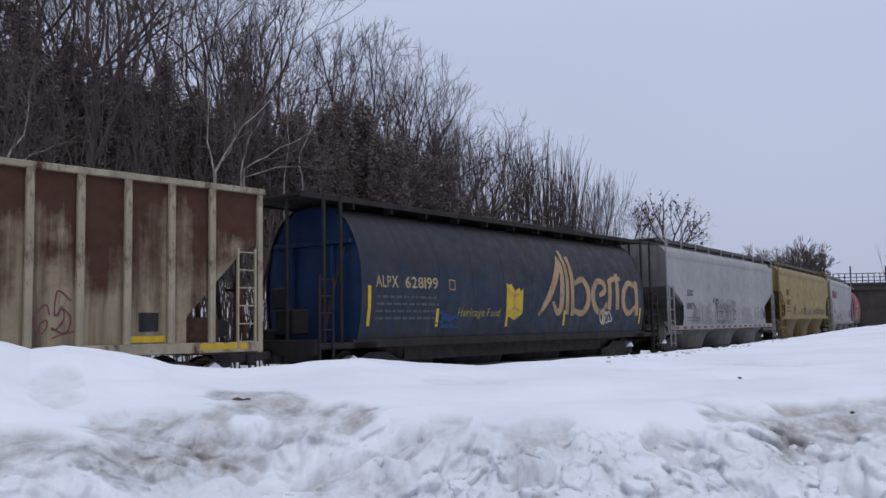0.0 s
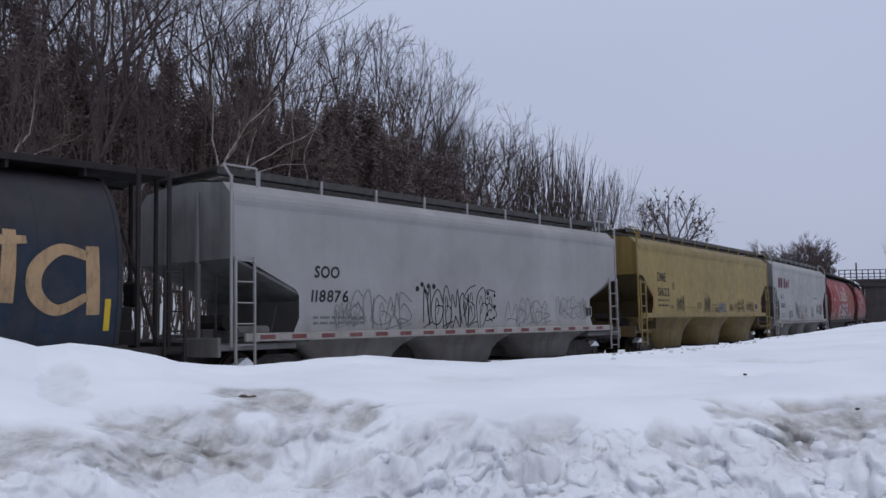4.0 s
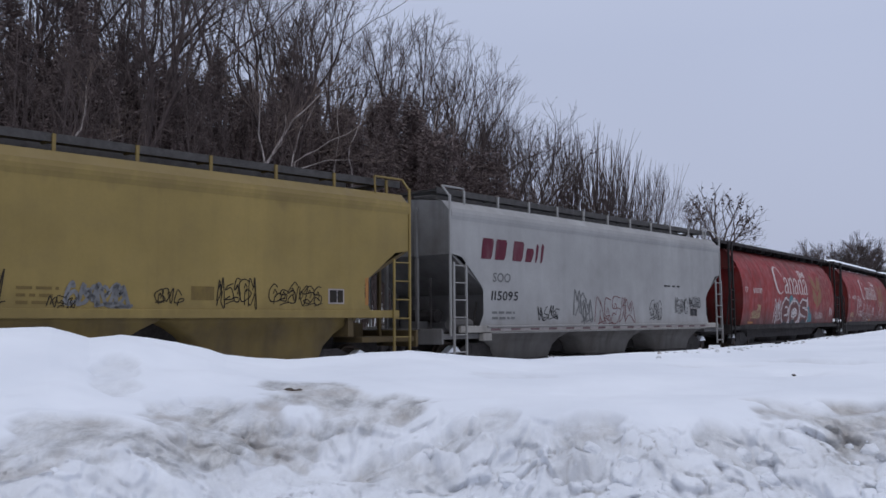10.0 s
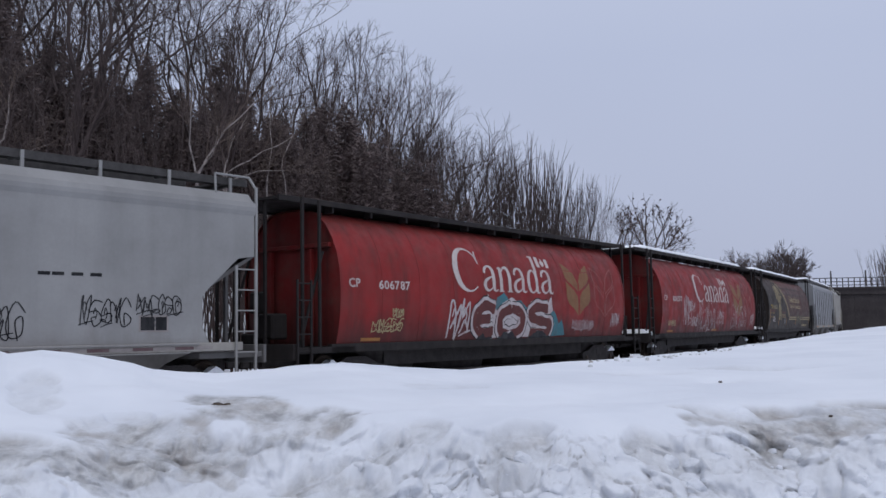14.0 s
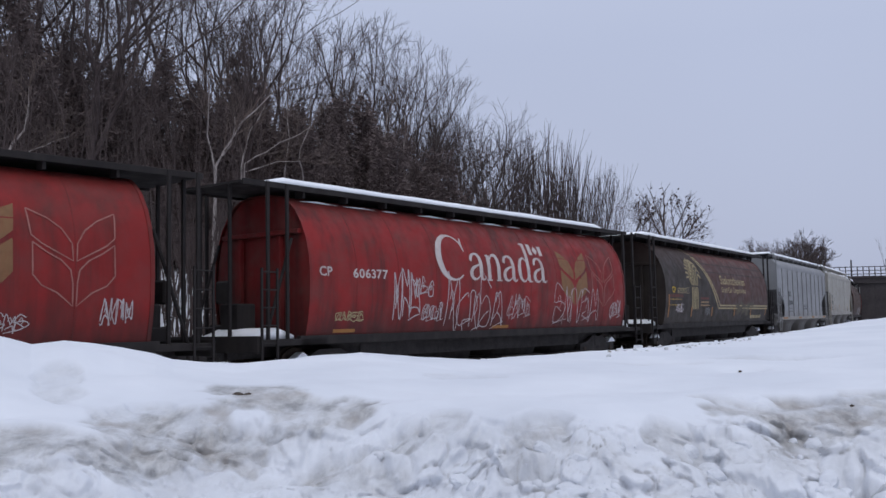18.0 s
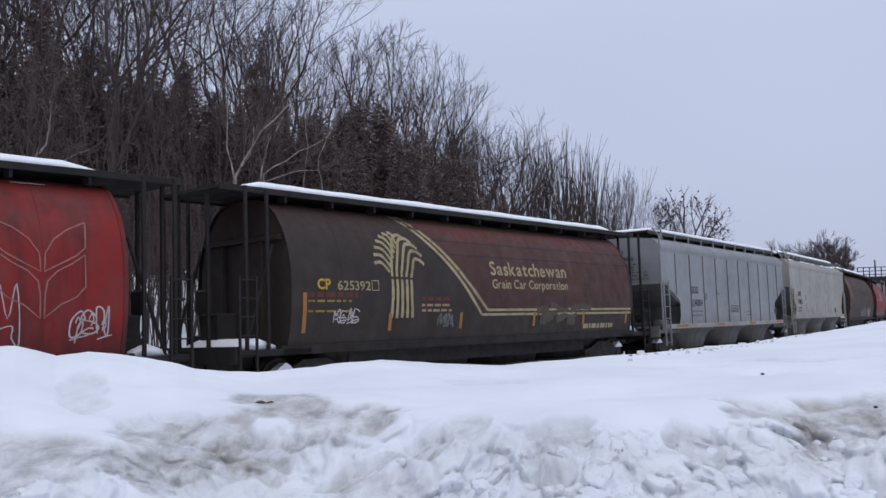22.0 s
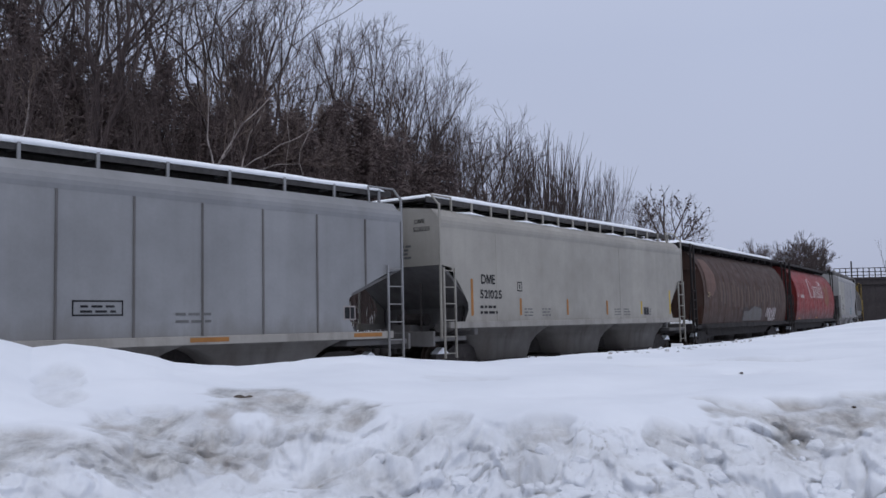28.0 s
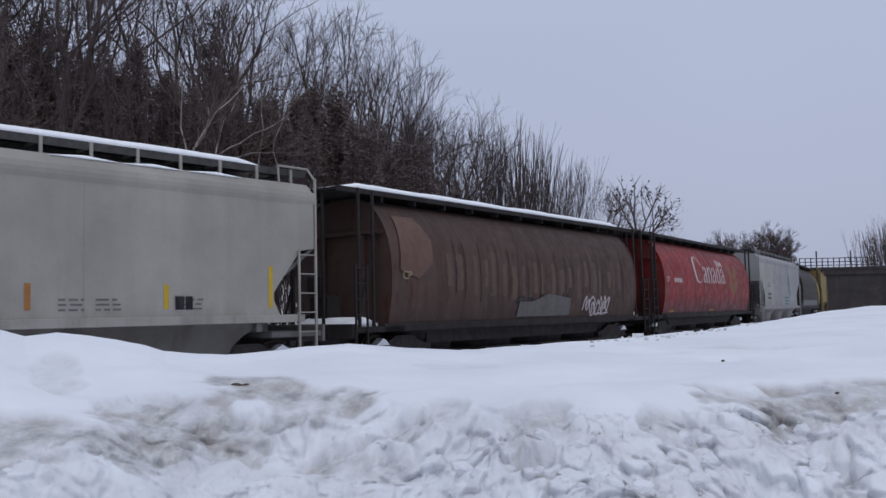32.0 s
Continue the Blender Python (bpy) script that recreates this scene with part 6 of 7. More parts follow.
def grain_sheaf_car():
    car = round_hopper("brown cylindrical hopper car with cream grain sheaf and snowy roof", DARK_BROWN, DARK_UNDER, DARK_BROWN, snow=(0.4, 1.4, 5))
    s = round_side
    patch(car, s, [(-3.2, 4.2), (-0.75, 1.82), (7.4, 1.86), (7.4, 4.2)], RED_BROWN, "red_brown_panel", 0.004)
    for d in (0.0, 0.24):
        stroke(car, s, [(-3.5 + d, 4.24), (-2.66 + d, 3.52), (-1.70 + d, 2.66), (-0.82 + d, 1.76 + d * 0.5)], 0.10, CREAM, "stripe", True, 0.010)
        stroke(car, s, [(-0.82 + d, 1.76 + d * 0.5), (7.35, 1.76 + d * 0.5)], 0.07, CREAM, "stripe", False, 0.011)
    dab, rng = decal("olive_overpaint", (0.085, 0.072, 0.048), 0.8, (0.05, 0.036, 0.03)), random.Random(19)
    for k in range(16):
        x, z = rng.uniform(1.9, 4.5), rng.uniform(1.5, 2.0)
        stroke(car, s, [(x - rng.uniform(0.1, 0.4), z + rng.uniform(-0.1, 0.1)), (x, z), (x + rng.uniform(0.1, 0.4), z + rng.uniform(-0.1, 0.1))], rng.uniform(0.1, 0.26), dab, "overpaint_dab", True, 0.0125 + 0.0006 * k)
    # the sheaf: a bound stem and ears bending over to both sides
    for k in range(5):
        x = -4.29 + 0.167 * k
        stroke(car, s, [(x - 0.02 * (2 - k), 1.71), (x, 2.2), (x, 2.62)], 0.10, CREAM, "sheaf_stem", False)
    for k in range(7):
        a, t = radians(180 - 15 * k), k / 6
        end, join = (-4.10 + 0.76 * math.cos(a), 2.98 + 0.77 * math.sin(a)), (-4.37 + 0.42 * t, 2.78 + 0.70 * t)
        mid = (0.5 * (end[0] + join[0]) + 0.04 * t, 0.5 * (end[1] + join[1]) + 0.12)
        stroke(car, s, [end, mid, join], 0.080, CREAM, "sheaf_ear")
    for k in range(5):
        a, x = radians(75 - 18.75 * k), -4.29 + 0.167 * k
        end = (-3.75 + 0.66 * math.cos(a), 3.0 + 0.64 * math.sin(a))
        stroke(car, s, [(x, 2.68), (x + 0.02, 2.72 + 0.07 * (4 - k)), (0.55 * x + 0.45 * end[0] - 0.06, end[1] + 0.11 - 0.035 * (4 - k)), (0.25 * x + 0.75 * end[0], end[1] + 0.10), end], 0.085, CREAM, "sheaf_ear")
    lettering(car, s, "CP", -6.68, 2.36, 0.22, STRIPE_YELLOW, 1.15, 0.008, fit=0.39)
    lettering(car, s, "625392", -6.08, 2.35, 0.20, CREAM, 1.15, 0.004, fit=1.04)
    for a, b, c, d in ((-5.0, 2.34, -4.76, 2.36), (-5.0, 2.56, -4.76, 2.58), (-5.0, 2.34, -4.98, 2.58), (-4.78, 2.34, -4.76, 2.58)):
        patch(car, s, rect(a, b, c, d), CREAM, "stencil_box")
    lettering(car, s, "Saskatchewan", -0.38, 2.82, 0.36, CREAM, 1.18, 0.010, fit=3.8)
    lettering(car, s, "Grain Car Corporation", -0.34, 2.46, 0.24, CREAM, 1.08, 0.006, fit=3.78)
    bars(car, s, -6.95, 2.18, 1.5, 1, RUST_MARK, 0.2, 0.12, seed=11)
    bars(car, s, -6.95, 2.08, 1.3, 2, decal("amber_print", (0.3, 0.2, 0.05), 0.8, (0.06, 0.04, 0.03)), 0.22, 0.045, seed=12)
    bars(car, s, -3.25, 2.12, 1.15, 1, RUST_MARK, 0.2, 0.09, seed=13)
    bars(car, s, -3.25, 1.98, 1.15, 2, TAN, 0.13, 0.06, seed=14)
    scrawl(car, s, -6.2, 1.62, 0.8, 0.3, SPRAY_WHITE, 61, 4, 0.03)
    scrawl(car, s, -2.6, 1.5, 0.6, 0.3, SPRAY_GREY, 62, 3, 0.04)
    bars(car, s, 4.4, 1.3, 1.9, 1, CREAM, 0.2, 0.14, seed=15)
    for x in (-7.1, -4.42, -1.75, 1.6, 4.3, 7.0):
        patch(car, s, rect(x, 1.42, x + 0.11, 2.28 if x == -7.1 else 1.82), STRIPE_ORANGE, "reflector_strip", 0.012)
    return car


def seamed_grey_car():
    seams = [-6.55 + 1.475 * k for k in range(10)]
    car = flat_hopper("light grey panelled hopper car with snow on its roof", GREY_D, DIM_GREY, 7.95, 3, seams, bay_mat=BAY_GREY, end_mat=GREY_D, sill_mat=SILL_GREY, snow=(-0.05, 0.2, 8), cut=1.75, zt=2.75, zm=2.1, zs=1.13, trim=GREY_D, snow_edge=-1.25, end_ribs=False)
    s = flat_side
    end = end_print(car, 7.95, ("SOO", -0.22, 3.86, 0.15, 0.42), ("124084", -0.22, 3.62, 0.15, 0.80))
    for x, z, w, gap, thick, seed in ((0.2, 3.46, 0.5, 0.10, 0.05, 6), (0.25, 3.16, 0.9, 0.12, 0.06, 7)):
        bars(end, end_face, x, z, w, 3, FAINT, gap, thick, seed=seed).matrix_basis = pose(-7.95, 0, 0, 0, 0, -90)
    lettering(car, s, "SOO", -4.98, 2.43, 0.27, INK, 1.2, 0.010, 0.12, fit=0.76)
    lettering(car, s, "124084", -5.02, 1.95, 0.26, INK, 1.15, 0.008, 0.12, fit=1.18)
    patch(car, s, rect(-3.55, 2.2, -3.29, 2.46), FAINT, "stencil_box")
    for x in (-1.95, -1.8):
        patch(car, s, [(x + 0.05 * math.cos(a), 2.46 + 0.035 * math.sin(a)) for a in (i * math.pi / 4 for i in range(8))], INK, "spray_dot")
    for a, b, c, d in ((-0.35, 1.70, 0.62, 1.73), (-0.35, 1.95, 0.62, 1.98), (-0.35, 1.70, -0.32, 1.98), (0.59, 1.70, 0.62, 1.98)):
        patch(car, s, rect(a, b, c, d), INK, "stencil_box")
    bars(car, s, -0.2, 1.85, 0.7, 2, INK, 0.09, 0.04, seed=3)
    bars(car, s, -5.0, 1.72, 1.2, 2, FAINT, 0.16, 0.07, seed=4)
    bars(car, s, 1.7, 1.7, 0.8, 2, FAINT, 0.14, 0.05, seed=5)
    data_plate(car, s, 6.05, 1.6, 6.35, 1.86, INK)
    for x0, x1 in ((-6.75, -5.57), (-2.28, -1.37), (2.0, 2.9), (6.3, 7.2)):
        patch(car, s, rect(x0, 1.18, x1, 1.27), STRIPE_ORANGE, "reflector_strip", 0.04)
    patch(car, s, rect(-7.5, 1.17, -6.95, 1.29), STRIPE_WHITE, "reflector_strip", 0.04)
    return car


def warm_grey_car():
    car = flat_hopper("warm grey covered hopper car with yellow marks and snowy roof", GREY_C, DIM_GREY, 7.9, 3, (), bay_mat=BAY_GREY, end_mat=GREY_C, sill_mat=SILL_GREY, snow=(-0.05, 1.2, 9, True), posts=16, cut=1.2, zt=2.92, zm=2.0, zs=1.3, trim=GREY_C, end_ribs=False)
    for x in (-5.3, 2.4):
        part("side_seam", boxes((x - 0.03, x + 0.03, -1.593, -1.582, 1.48, 3.9), bevel=0.004), GREY_C, car)
    end = end_print(car, 7.9, ("DME", 0.78, 4.02, 0.11, 0.34), ("521025", 0.73, 3.82, 0.11, 0.55))
    bars(end, end_face, 0.15, 3.42, 0.5, 4, FAINT, 0.10, 0.06, seed=6).matrix_basis = pose(-7.9, 0, 0, 0, 0, -90)
    s = flat_side
    lettering(car, s, "DME", -6.08, 2.48, 0.25, INK, 1.0, 0.006, fit=0.68)
    lettering(car, s, "521025", -6.14, 2.09, 0.22, INK, 1.12, 0.008, fit=1.06)
    for a, b, c, d in ((-4.26, 2.30, -4.0, 2.33), (-4.26, 2.54, -4.0, 2.57), (-4.26, 2.30, -4.23, 2.57), (-4.03, 2.30, -4.0, 2.57), (-4.15, 2.38, -4.1, 2.5)):
        patch(car, s, rect(a, b, c, d), INK, "stencil_box")
    bars(car, s, -6.15, 1.82, 0.85, 2, INK, 0.15, 0.07, seed=4)
    for x, z1 in ((-6.58, 2.6), (-4.15, 2.1), (-1.4, 2.1), (1.3, 2.08), (4.0, 2.08), (6.55, 2.5)):
        patch(car, s, rect(x, 1.62, x + 0.11, z1), STRIPE_ORANGE if x < 3 else STRIPE_YELLOW, "reflector_strip", 0.008)
    for x in (-3.9, -2.9, 1.9, 2.6, 4.4):
        bars(car, s, x, 1.78, 0.5, 3, FAINT, 0.09, 0.035, seed=int(x * 10) + 60)
    data_plate(car, s, 4.25, 1.6, 4.65, 1.86, INK)
    bars(car, s, 4.29, 1.78, 0.32, 2, FAINT, 0.1, 0.05, seed=2)
    return car


def ribbed_brown_car():
    car = round_hopper("rusty brown cylindrical hopper car with upright ribs and snowy roof", RIB_BROWN, DARK_UNDER, END_BROWN, seams=13, snow=(0.2, 1.4, 12))
    s = round_side
    patch(car, s, [(-7.1, 2.5), (-6.3, 2.3), (-5.7, 2.7), (-5.6, 3.3), (-6.0, 3.9), (-6.9, 3.9)], decal("peeled_primer", (0.125, 0.07, 0.055), 0.8, (0.09, 0.05, 0.035)), "peeled_patch", 0.03)
    rng, worn = random.Random(33), decal("worn_primer_streak", (0.100, 0.064, 0.046), 0.85, (0.06, 0.042, 0.036))
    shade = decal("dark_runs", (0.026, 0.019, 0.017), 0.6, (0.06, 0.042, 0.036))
    for k in range(20):
        x = -4.9 + 0.58 * k + rng.uniform(-0.15, 0.15)
        top, low = rng.uniform(2.7, 3.15), rng.uniform(1.75, 2.2)
        stroke(car, s, [(x, low), (x + rng.uniform(-0.04, 0.04), (top + low) / 2), (x, top)], rng.uniform(0.1, 0.34), worn, "worn_streak", True, 0.006)
        stroke(car, s, [(x + 0.28, low - 0.2), (x + 0.28 + rng.uniform(-0.03, 0.03), 2.6), (x + 0.28, top + 0.4)], rng.uniform(0.03, 0.10), shade, "dark_run", True, 0.008)
    patch(car, s, [(-1.3, 1.25), (2.1, 1.25), (2.1, 1.8), (0.6, 1.95), (-0.4, 1.7), (-1.2, 1.7)], decal("grey_overpaint", (0.115, 0.108, 0.104), 0.8, (0.07, 0.045, 0.038)), "overpainted_panel", 0.032)
    scrawl(car, s, -1.2, 1.3, 3.2, 0.6, SPRAY_BLACK, 71, 5, 0.06)
    scrawl(car, s, 3.1, 1.3, 1.9, 0.55, SPRAY_WHITE, 72, 4, 0.07)
    lettering(car, s, "CP", -7.0, 2.28, 0.2, CREAM, 1.1, 0.0, lift=0.034)
    return car


def two_tone_car():
    car = flat_hopper("white and grey covered hopper car with dark emblem", GREY_A, DIM_GREY, 7.95, 3, cut=1.5, trim=GREY_B)
    patch(car, flat_side, [(-7.9, 4.0), (-2.6, 4.0), (-3.4, 3.0), (-2.9, 2.2), (-3.0, 1.4), (-6.3, 1.4), (-6.3, 2.2), (-7.85, 2.9)], GREY_C, "white_panel", 0.004)
    stroke(car, flat_side, [(2.6, 3.4), (2.9, 2.8), (3.4, 2.0)], 0.3, TEAL, "emblem_stroke")
    bars(car, flat_side, 1.0, 1.8, 1.6, 3, TEAL, 0.2, 0.12, seed=5)
    lettering(car, flat_side, "SOO", -5.4, 2.5, 0.25, INK, 1.2)
    bars(car, flat_side, -5.4, 2.0, 1.2, 2, INK, 0.25, 0.15, seed=7)
    return car


def dark_gold_car():
    car = round_hopper("dark cylindrical hopper car with yellow diagonal band", DARK_BROWN, DARK_UNDER, DARK_BROWN)
    stroke(car, round_side, [(3.2, 4.1), (5.2, 3.2), (6.6, 2.2), (7.2, 1.4)], 0.5, STRIPE_YELLOW, "stripe")
    patch(car, round_side, rect(-6.5, 1.3, 5.0, 1.7), SPRAY_GREY, "grey_band", 0.006)
    return car


LINEUP = [(beige_car, -23.5), (wordmark_car, -5.45), (first_grey_car, 12.2), (mustard_car, 30.25), (crimson_mark_car, 47.9), (first_red_car, 65.6), (second_red_car, 84.1),
          (grain_sheaf_car, 102.5), (seamed_grey_car, 120.2), (warm_grey_car, 137.4), (ribbed_brown_car, 155.2),
          (lambda: country_car("clean red cylindrical hopper car with white country name", "", False), 173.2),
          (two_tone_car, 191.6), (dark_gold_car, 209.0), (lambda: mustard_car("mustard yellow hopper car near the overpass", False), 226.8), (lambda: first_plain_car(), 245.0)]


def first_plain_car():
    return flat_hopper("plain warm grey hopper car coming round the bend", GREY_C, DIM_GREY, 7.95, 3, cut=1.5)


for make, station in LINEUP:
    CARS.append((make(), station))


# ---- overpass beyond the bend ----
def overpass():
    top = thing("overpass", "dark concrete overpass wall with a steel railing beyond the bend", "bridge")
    base = pose(60.5, 136.0, 0, 0, 0, -12)
    top.matrix_basis = base
    part("abutment_wall", boxes((-2, 46, 0, 2.2, -1.5, 6.2), bevel=0.08), CONCRETE, top)
    part("deck_girder", boxes((-9, 30, -0.4, 6.0, 5.7, 6.7), (-9, 30, -0.6, -0.4, 6.45, 6.8), bevel=0.05), CONCRETE, top)
    part("tall_wall", boxes((9.5, 30, -1.5, 6, -1.5, 10.0), (9.3, 30, -1.7, 6.2, 9.6, 10.2), bevel=0.06), CONCRETE, top)
    post = shared("rail_post_bridge", lambda: boxes((-0.06, 0.06, -0.06, 0.06, 6.7, 8.2)))
    for k in range(15):
        part("railing_post", post, STEEL_DARK, top, m=pose(-4.0 + 0.8 * k, -0.3, 0))
    for x in (-1.6, 3.2):
        part("lamp_stub", boxes((x - 0.09, x + 0.09, -0.4, -0.22, 6.5, 9.2)), STEEL_DARK, top)
    for z in (7.1, 7.6, 8.15):
        part("railing_bar", rods(((-4.0, -0.3, z), (7.2, -0.3, z)), r=0.06), STEEL_DARK, top)
    for k in range(4):
        part("panel_joint", boxes((1.5 + 6 * k, 1.6 + 6 * k, -0.02, 0.0, -1, 5.6)), STEEL_DARK, top)
    return top


overpass()


# ---- trees ----
def tube(verts, faces, pts, radii, sides):
    """Adds a tapered tube through points to plain lists."""
    start, n = len(verts), len(pts)
    for i, p in enumerate(pts):
        d = (pts[min(n - 1, i + 1)] - pts[max(0, i - 1)]).normalized()
        u = d.cross(Vector((0.31, 0.9, 0.3))).normalized()
        w = d.cross(u)
        for k in range(sides):
            a = 2 * math.pi * k / sides
            verts.append(tuple(p + radii[i] * (math.cos(a) * u + math.sin(a) * w)))
    for i in range(n - 1):
        for k in range(sides):
            j = (k + 1) % sides
            a, b = start + i * sides, start + (i + 1) * sides
            faces.append((a + k, a + j, b + j, b + k))


def fork(rng, out, p, d, length, radius, depth, spec):
    """A limb that bends upwards and divides again and again. out[0] takes the wood, out[1] the twigs."""
    n = 3 if depth > 2 else 2
    pts, radii, q = [p.copy()], [radius], p.copy()
    for i in range(n):
        d = (d + Vector((rng.uniform(-1, 1), rng.uniform(-1, 1), rng.uniform(-1, 1))) * (spec["wiggle"] * (1 + 0.35 * (spec["depth"] - depth))) + Vector((0, 0, spec["rise"]))).normalized()
        q = q + d * (length / n)
        pts.append(q.copy())
        radii.append(max(spec["fine"], radius * (1 - 0.25 * (i + 1) / n)))
    if depth == 0:
        radii[-1] = spec["fine"] * 0.5
    thick = radius > 0.028
    tube(*(out[0] if thick else out[1]), pts, radii, 6 if radius > 0.1 else 4 if thick else 3)
    if depth == 0:
        return
    turn = rng.uniform(0, 6.3)
    u = d.cross(Vector((0.31, 0.9, 0.3))).normalized()
    w = d.cross(u)
    kids = 3 if rng.random() < spec["three"] else 2
    for k in range(kids):
        a = turn + 2 * math.pi * k / kids + rng.uniform(-0.5, 0.5)
        open_by = radians(spec["spread"]) * (rng.uniform(0.25, 0.6) if k == 0 else rng.uniform(0.7, 1.3))
        side = math.cos(a) * u + math.sin(a) * w
        fork(rng, out, q, (d * math.cos(open_by) + side * math.sin(open_by)).normalized(), length * rng.uniform(*spec["ratio"]), max(spec["fine"], radii[-1] * (0.9 if k == 0 else rng.uniform(0.55, 0.78))), depth - 1, spec)
    for i in range(1, n):
        if depth <= spec["depth"] - 1 and rng.random() < spec["twigs"]:
            side = Vector((rng.uniform(-1, 1), rng.uniform(-1, 1), rng.uniform(-0.1, 0.6))).normalized()
            fork(rng, out, pts[i], (d * 0.7 + side * 0.8).normalized(), length * rng.uniform(0.45, 0.75), max(spec["fine"], radii[i] * 0.35), min(depth - 1, 2), spec)


def mesh_of(name, data):
    me = bpy.data.meshes.new(name)
    me.from_pydata(data[0], [], data[1])
    me.polygons.foreach_set("use_smooth", [True] * len(me.polygons))
    me.materials.append(None)
    return me


SPEC = {
    "broad": dict(depth=6, wiggle=0.13, rise=0.10, three=0.4, spread=37, ratio=(0.60, 0.82), twigs=0.5, fine=0.0065),
    "tall": dict(depth=7, wiggle=0.11, rise=0.09, three=0.32, spread=36, ratio=(0.62, 0.82), twigs=0.4, fine=0.0055),
    "upright": dict(depth=6, wiggle=0.11, rise=0.13, three=0.35, spread=25, ratio=(0.60, 0.82), twigs=0.45, fine=0.0065),
    "slim": dict(depth=5, wiggle=0.11, rise=0.11, three=0.35, spread=27, ratio=(0.58, 0.80), twigs=0.5, fine=0.0065),
    "stems": dict(depth=3, wiggle=0.035, rise=0.08, three=0.0, spread=10, ratio=(0.72, 0.86), twigs=0.45, fine=0.007),
    "twiggy": dict(depth=6, wiggle=0.10, rise=0.09, three=0.7, spread=24, ratio=(0.66, 0.84), twigs=0.8, fine=0.018),
}


def bare_tree(kind, seed, height, radius, stems=1):
    """A leafless tree: one trunk that forks into a crown, or many stems from one root."""
    rng, out, spec = random.Random(seed), (([], []), ([], [])), SPEC[kind]
    for k in range(stems):
        a = 2.4 * k + rng.uniform(-0.4, 0.4)
        lean = Vector((math.cos(a), math.sin(a), 0)) * (0.06 if stems == 1 else rng.uniform(0.04, 0.26))
        foot = Vector((0, 0, -0.3)) if stems == 1 else Vector((math.cos(a), math.sin(a), 0)) * rng.uniform(0, 0.9) + Vector((0, 0, -0.3))
        first = height * (rng.uniform(0.27, 0.34) if kind != "slim" else 0.42) * (1 if stems == 1 else rng.uniform(0.66, 0.82))
        fork(rng, out, foot, (Vector((0, 0, 1)) + lean).normalized(), first, radius * rng.uniform(0.75, 1), spec["depth"], spec)
    return mesh_of("trunk", out[0]), mesh_of("crown", out[1])


def conifer(seed, height):
    """A ragged evergreen: whorls of drooping boughs, each feathered with short sprays."""
    rng, wood, green = random.Random(seed), ([], []), ([], [])
    tube(*wood, [Vector((0, 0, -0.3)), Vector((0.05, 0, height * 0.5)), Vector((0, 0.03, height))], [height * 0.014, height * 0.009, 0.02], 6)
    z = height * 0.08
    while z < height * 0.985:
        reach = min((height - z) * 0.34 + 0.3, height * 0.22) * rng.uniform(0.6, 1.25)
        for _ in range(rng.randint(4, 6)):
            a, L = rng.uniform(0, 6.3), reach * rng.uniform(0.45, 1.2)
            zb = z + rng.uniform(-0.3, 0.3)
            d = Vector((math.cos(a), math.sin(a), rng.uniform(-0.1, 0.35)))
            side = Vector((-math.sin(a), math.cos(a), 0))
            tube(*wood, [Vector((0, 0, zb)), Vector((0, 0, zb)) + d * L], [0.025, 0.008], 3)
            for _ in range(int(9 + 11 * L)):
                t = rng.uniform(0.1, 1.05)
                c = Vector((0, 0, zb - 0.25 * t * t + rng.uniform(-0.35, 0.35))) + d * (L * t) + side * (rng.uniform(-0.5, 0.5) * L * (1.1 - t))
                e = (d * rng.uniform(0.2, 1.0) + side * rng.uniform(-1, 1) + Vector((0, 0, rng.uniform(-0.6, 0.5)))).normalized() * rng.uniform(0.22, 0.55)
                w = e.cross(Vector((rng.uniform(-1, 1), rng.uniform(-1, 1), rng.uniform(-1, 1)))).normalized() * rng.uniform(0.035, 0.065)
                i = len(green[0])
                green[0].extend(tuple(x) for x in (c, c + e * 0.45 + w, c + e, c + e * 0.45 - w))
                green[1].append((i, i + 1, i + 2, i + 3))
        z += rng.uniform(0.24, 0.42)
    return mesh_of("trunk", wood), mesh_of("crown", green)


POOL = {
    "broad": [bare_tree("broad", 11 + k, 12.5, 0.185) for k in range(6)],
    "tall": [bare_tree("tall", 71 + k, 12.5, 0.135) for k in range(5)],
    "upright": [bare_tree("upright", 21 + k, 12.5, 0.165) for k in range(4)],
    "twiggy": [bare_tree("twiggy", 61 + k, 9.0, 0.2) for k in range(2)],
    "slim": [bare_tree("slim", 31 + k, 12.0, 0.10) for k in range(4)],
    "clump": [bare_tree("stems", 41 + k, 11.0, 0.062, 16) for k in range(3)],
    "conifer": [conifer(51 + k, 13.0) for k in range(4)],
}
NAMES = {"broad": ("bare_tree", "bare grey-brown broadleaf tree on the snowy slope", "tree"), "upright": ("bare_tree", "bare upright tree with many rising limbs", "tree"),
         "tall": ("bare_tree", "tall bare tree with a wide twiggy crown", "tree"),
         "slim": ("bare_tree", "slim bare tree in the dense wood", "tree"), "twiggy": ("bare_tree", "round bare tree with a dense twiggy crown", "tree"), "clump": ("bare_tree_clump", "many-stemmed bare tree clump beside the line", "tree"),
         "conifer": ("conifer", "dark brownish conifer among bare trees", "tree"), "birch": ("birch", "pale leaning birch at the wood's edge", "tree")}


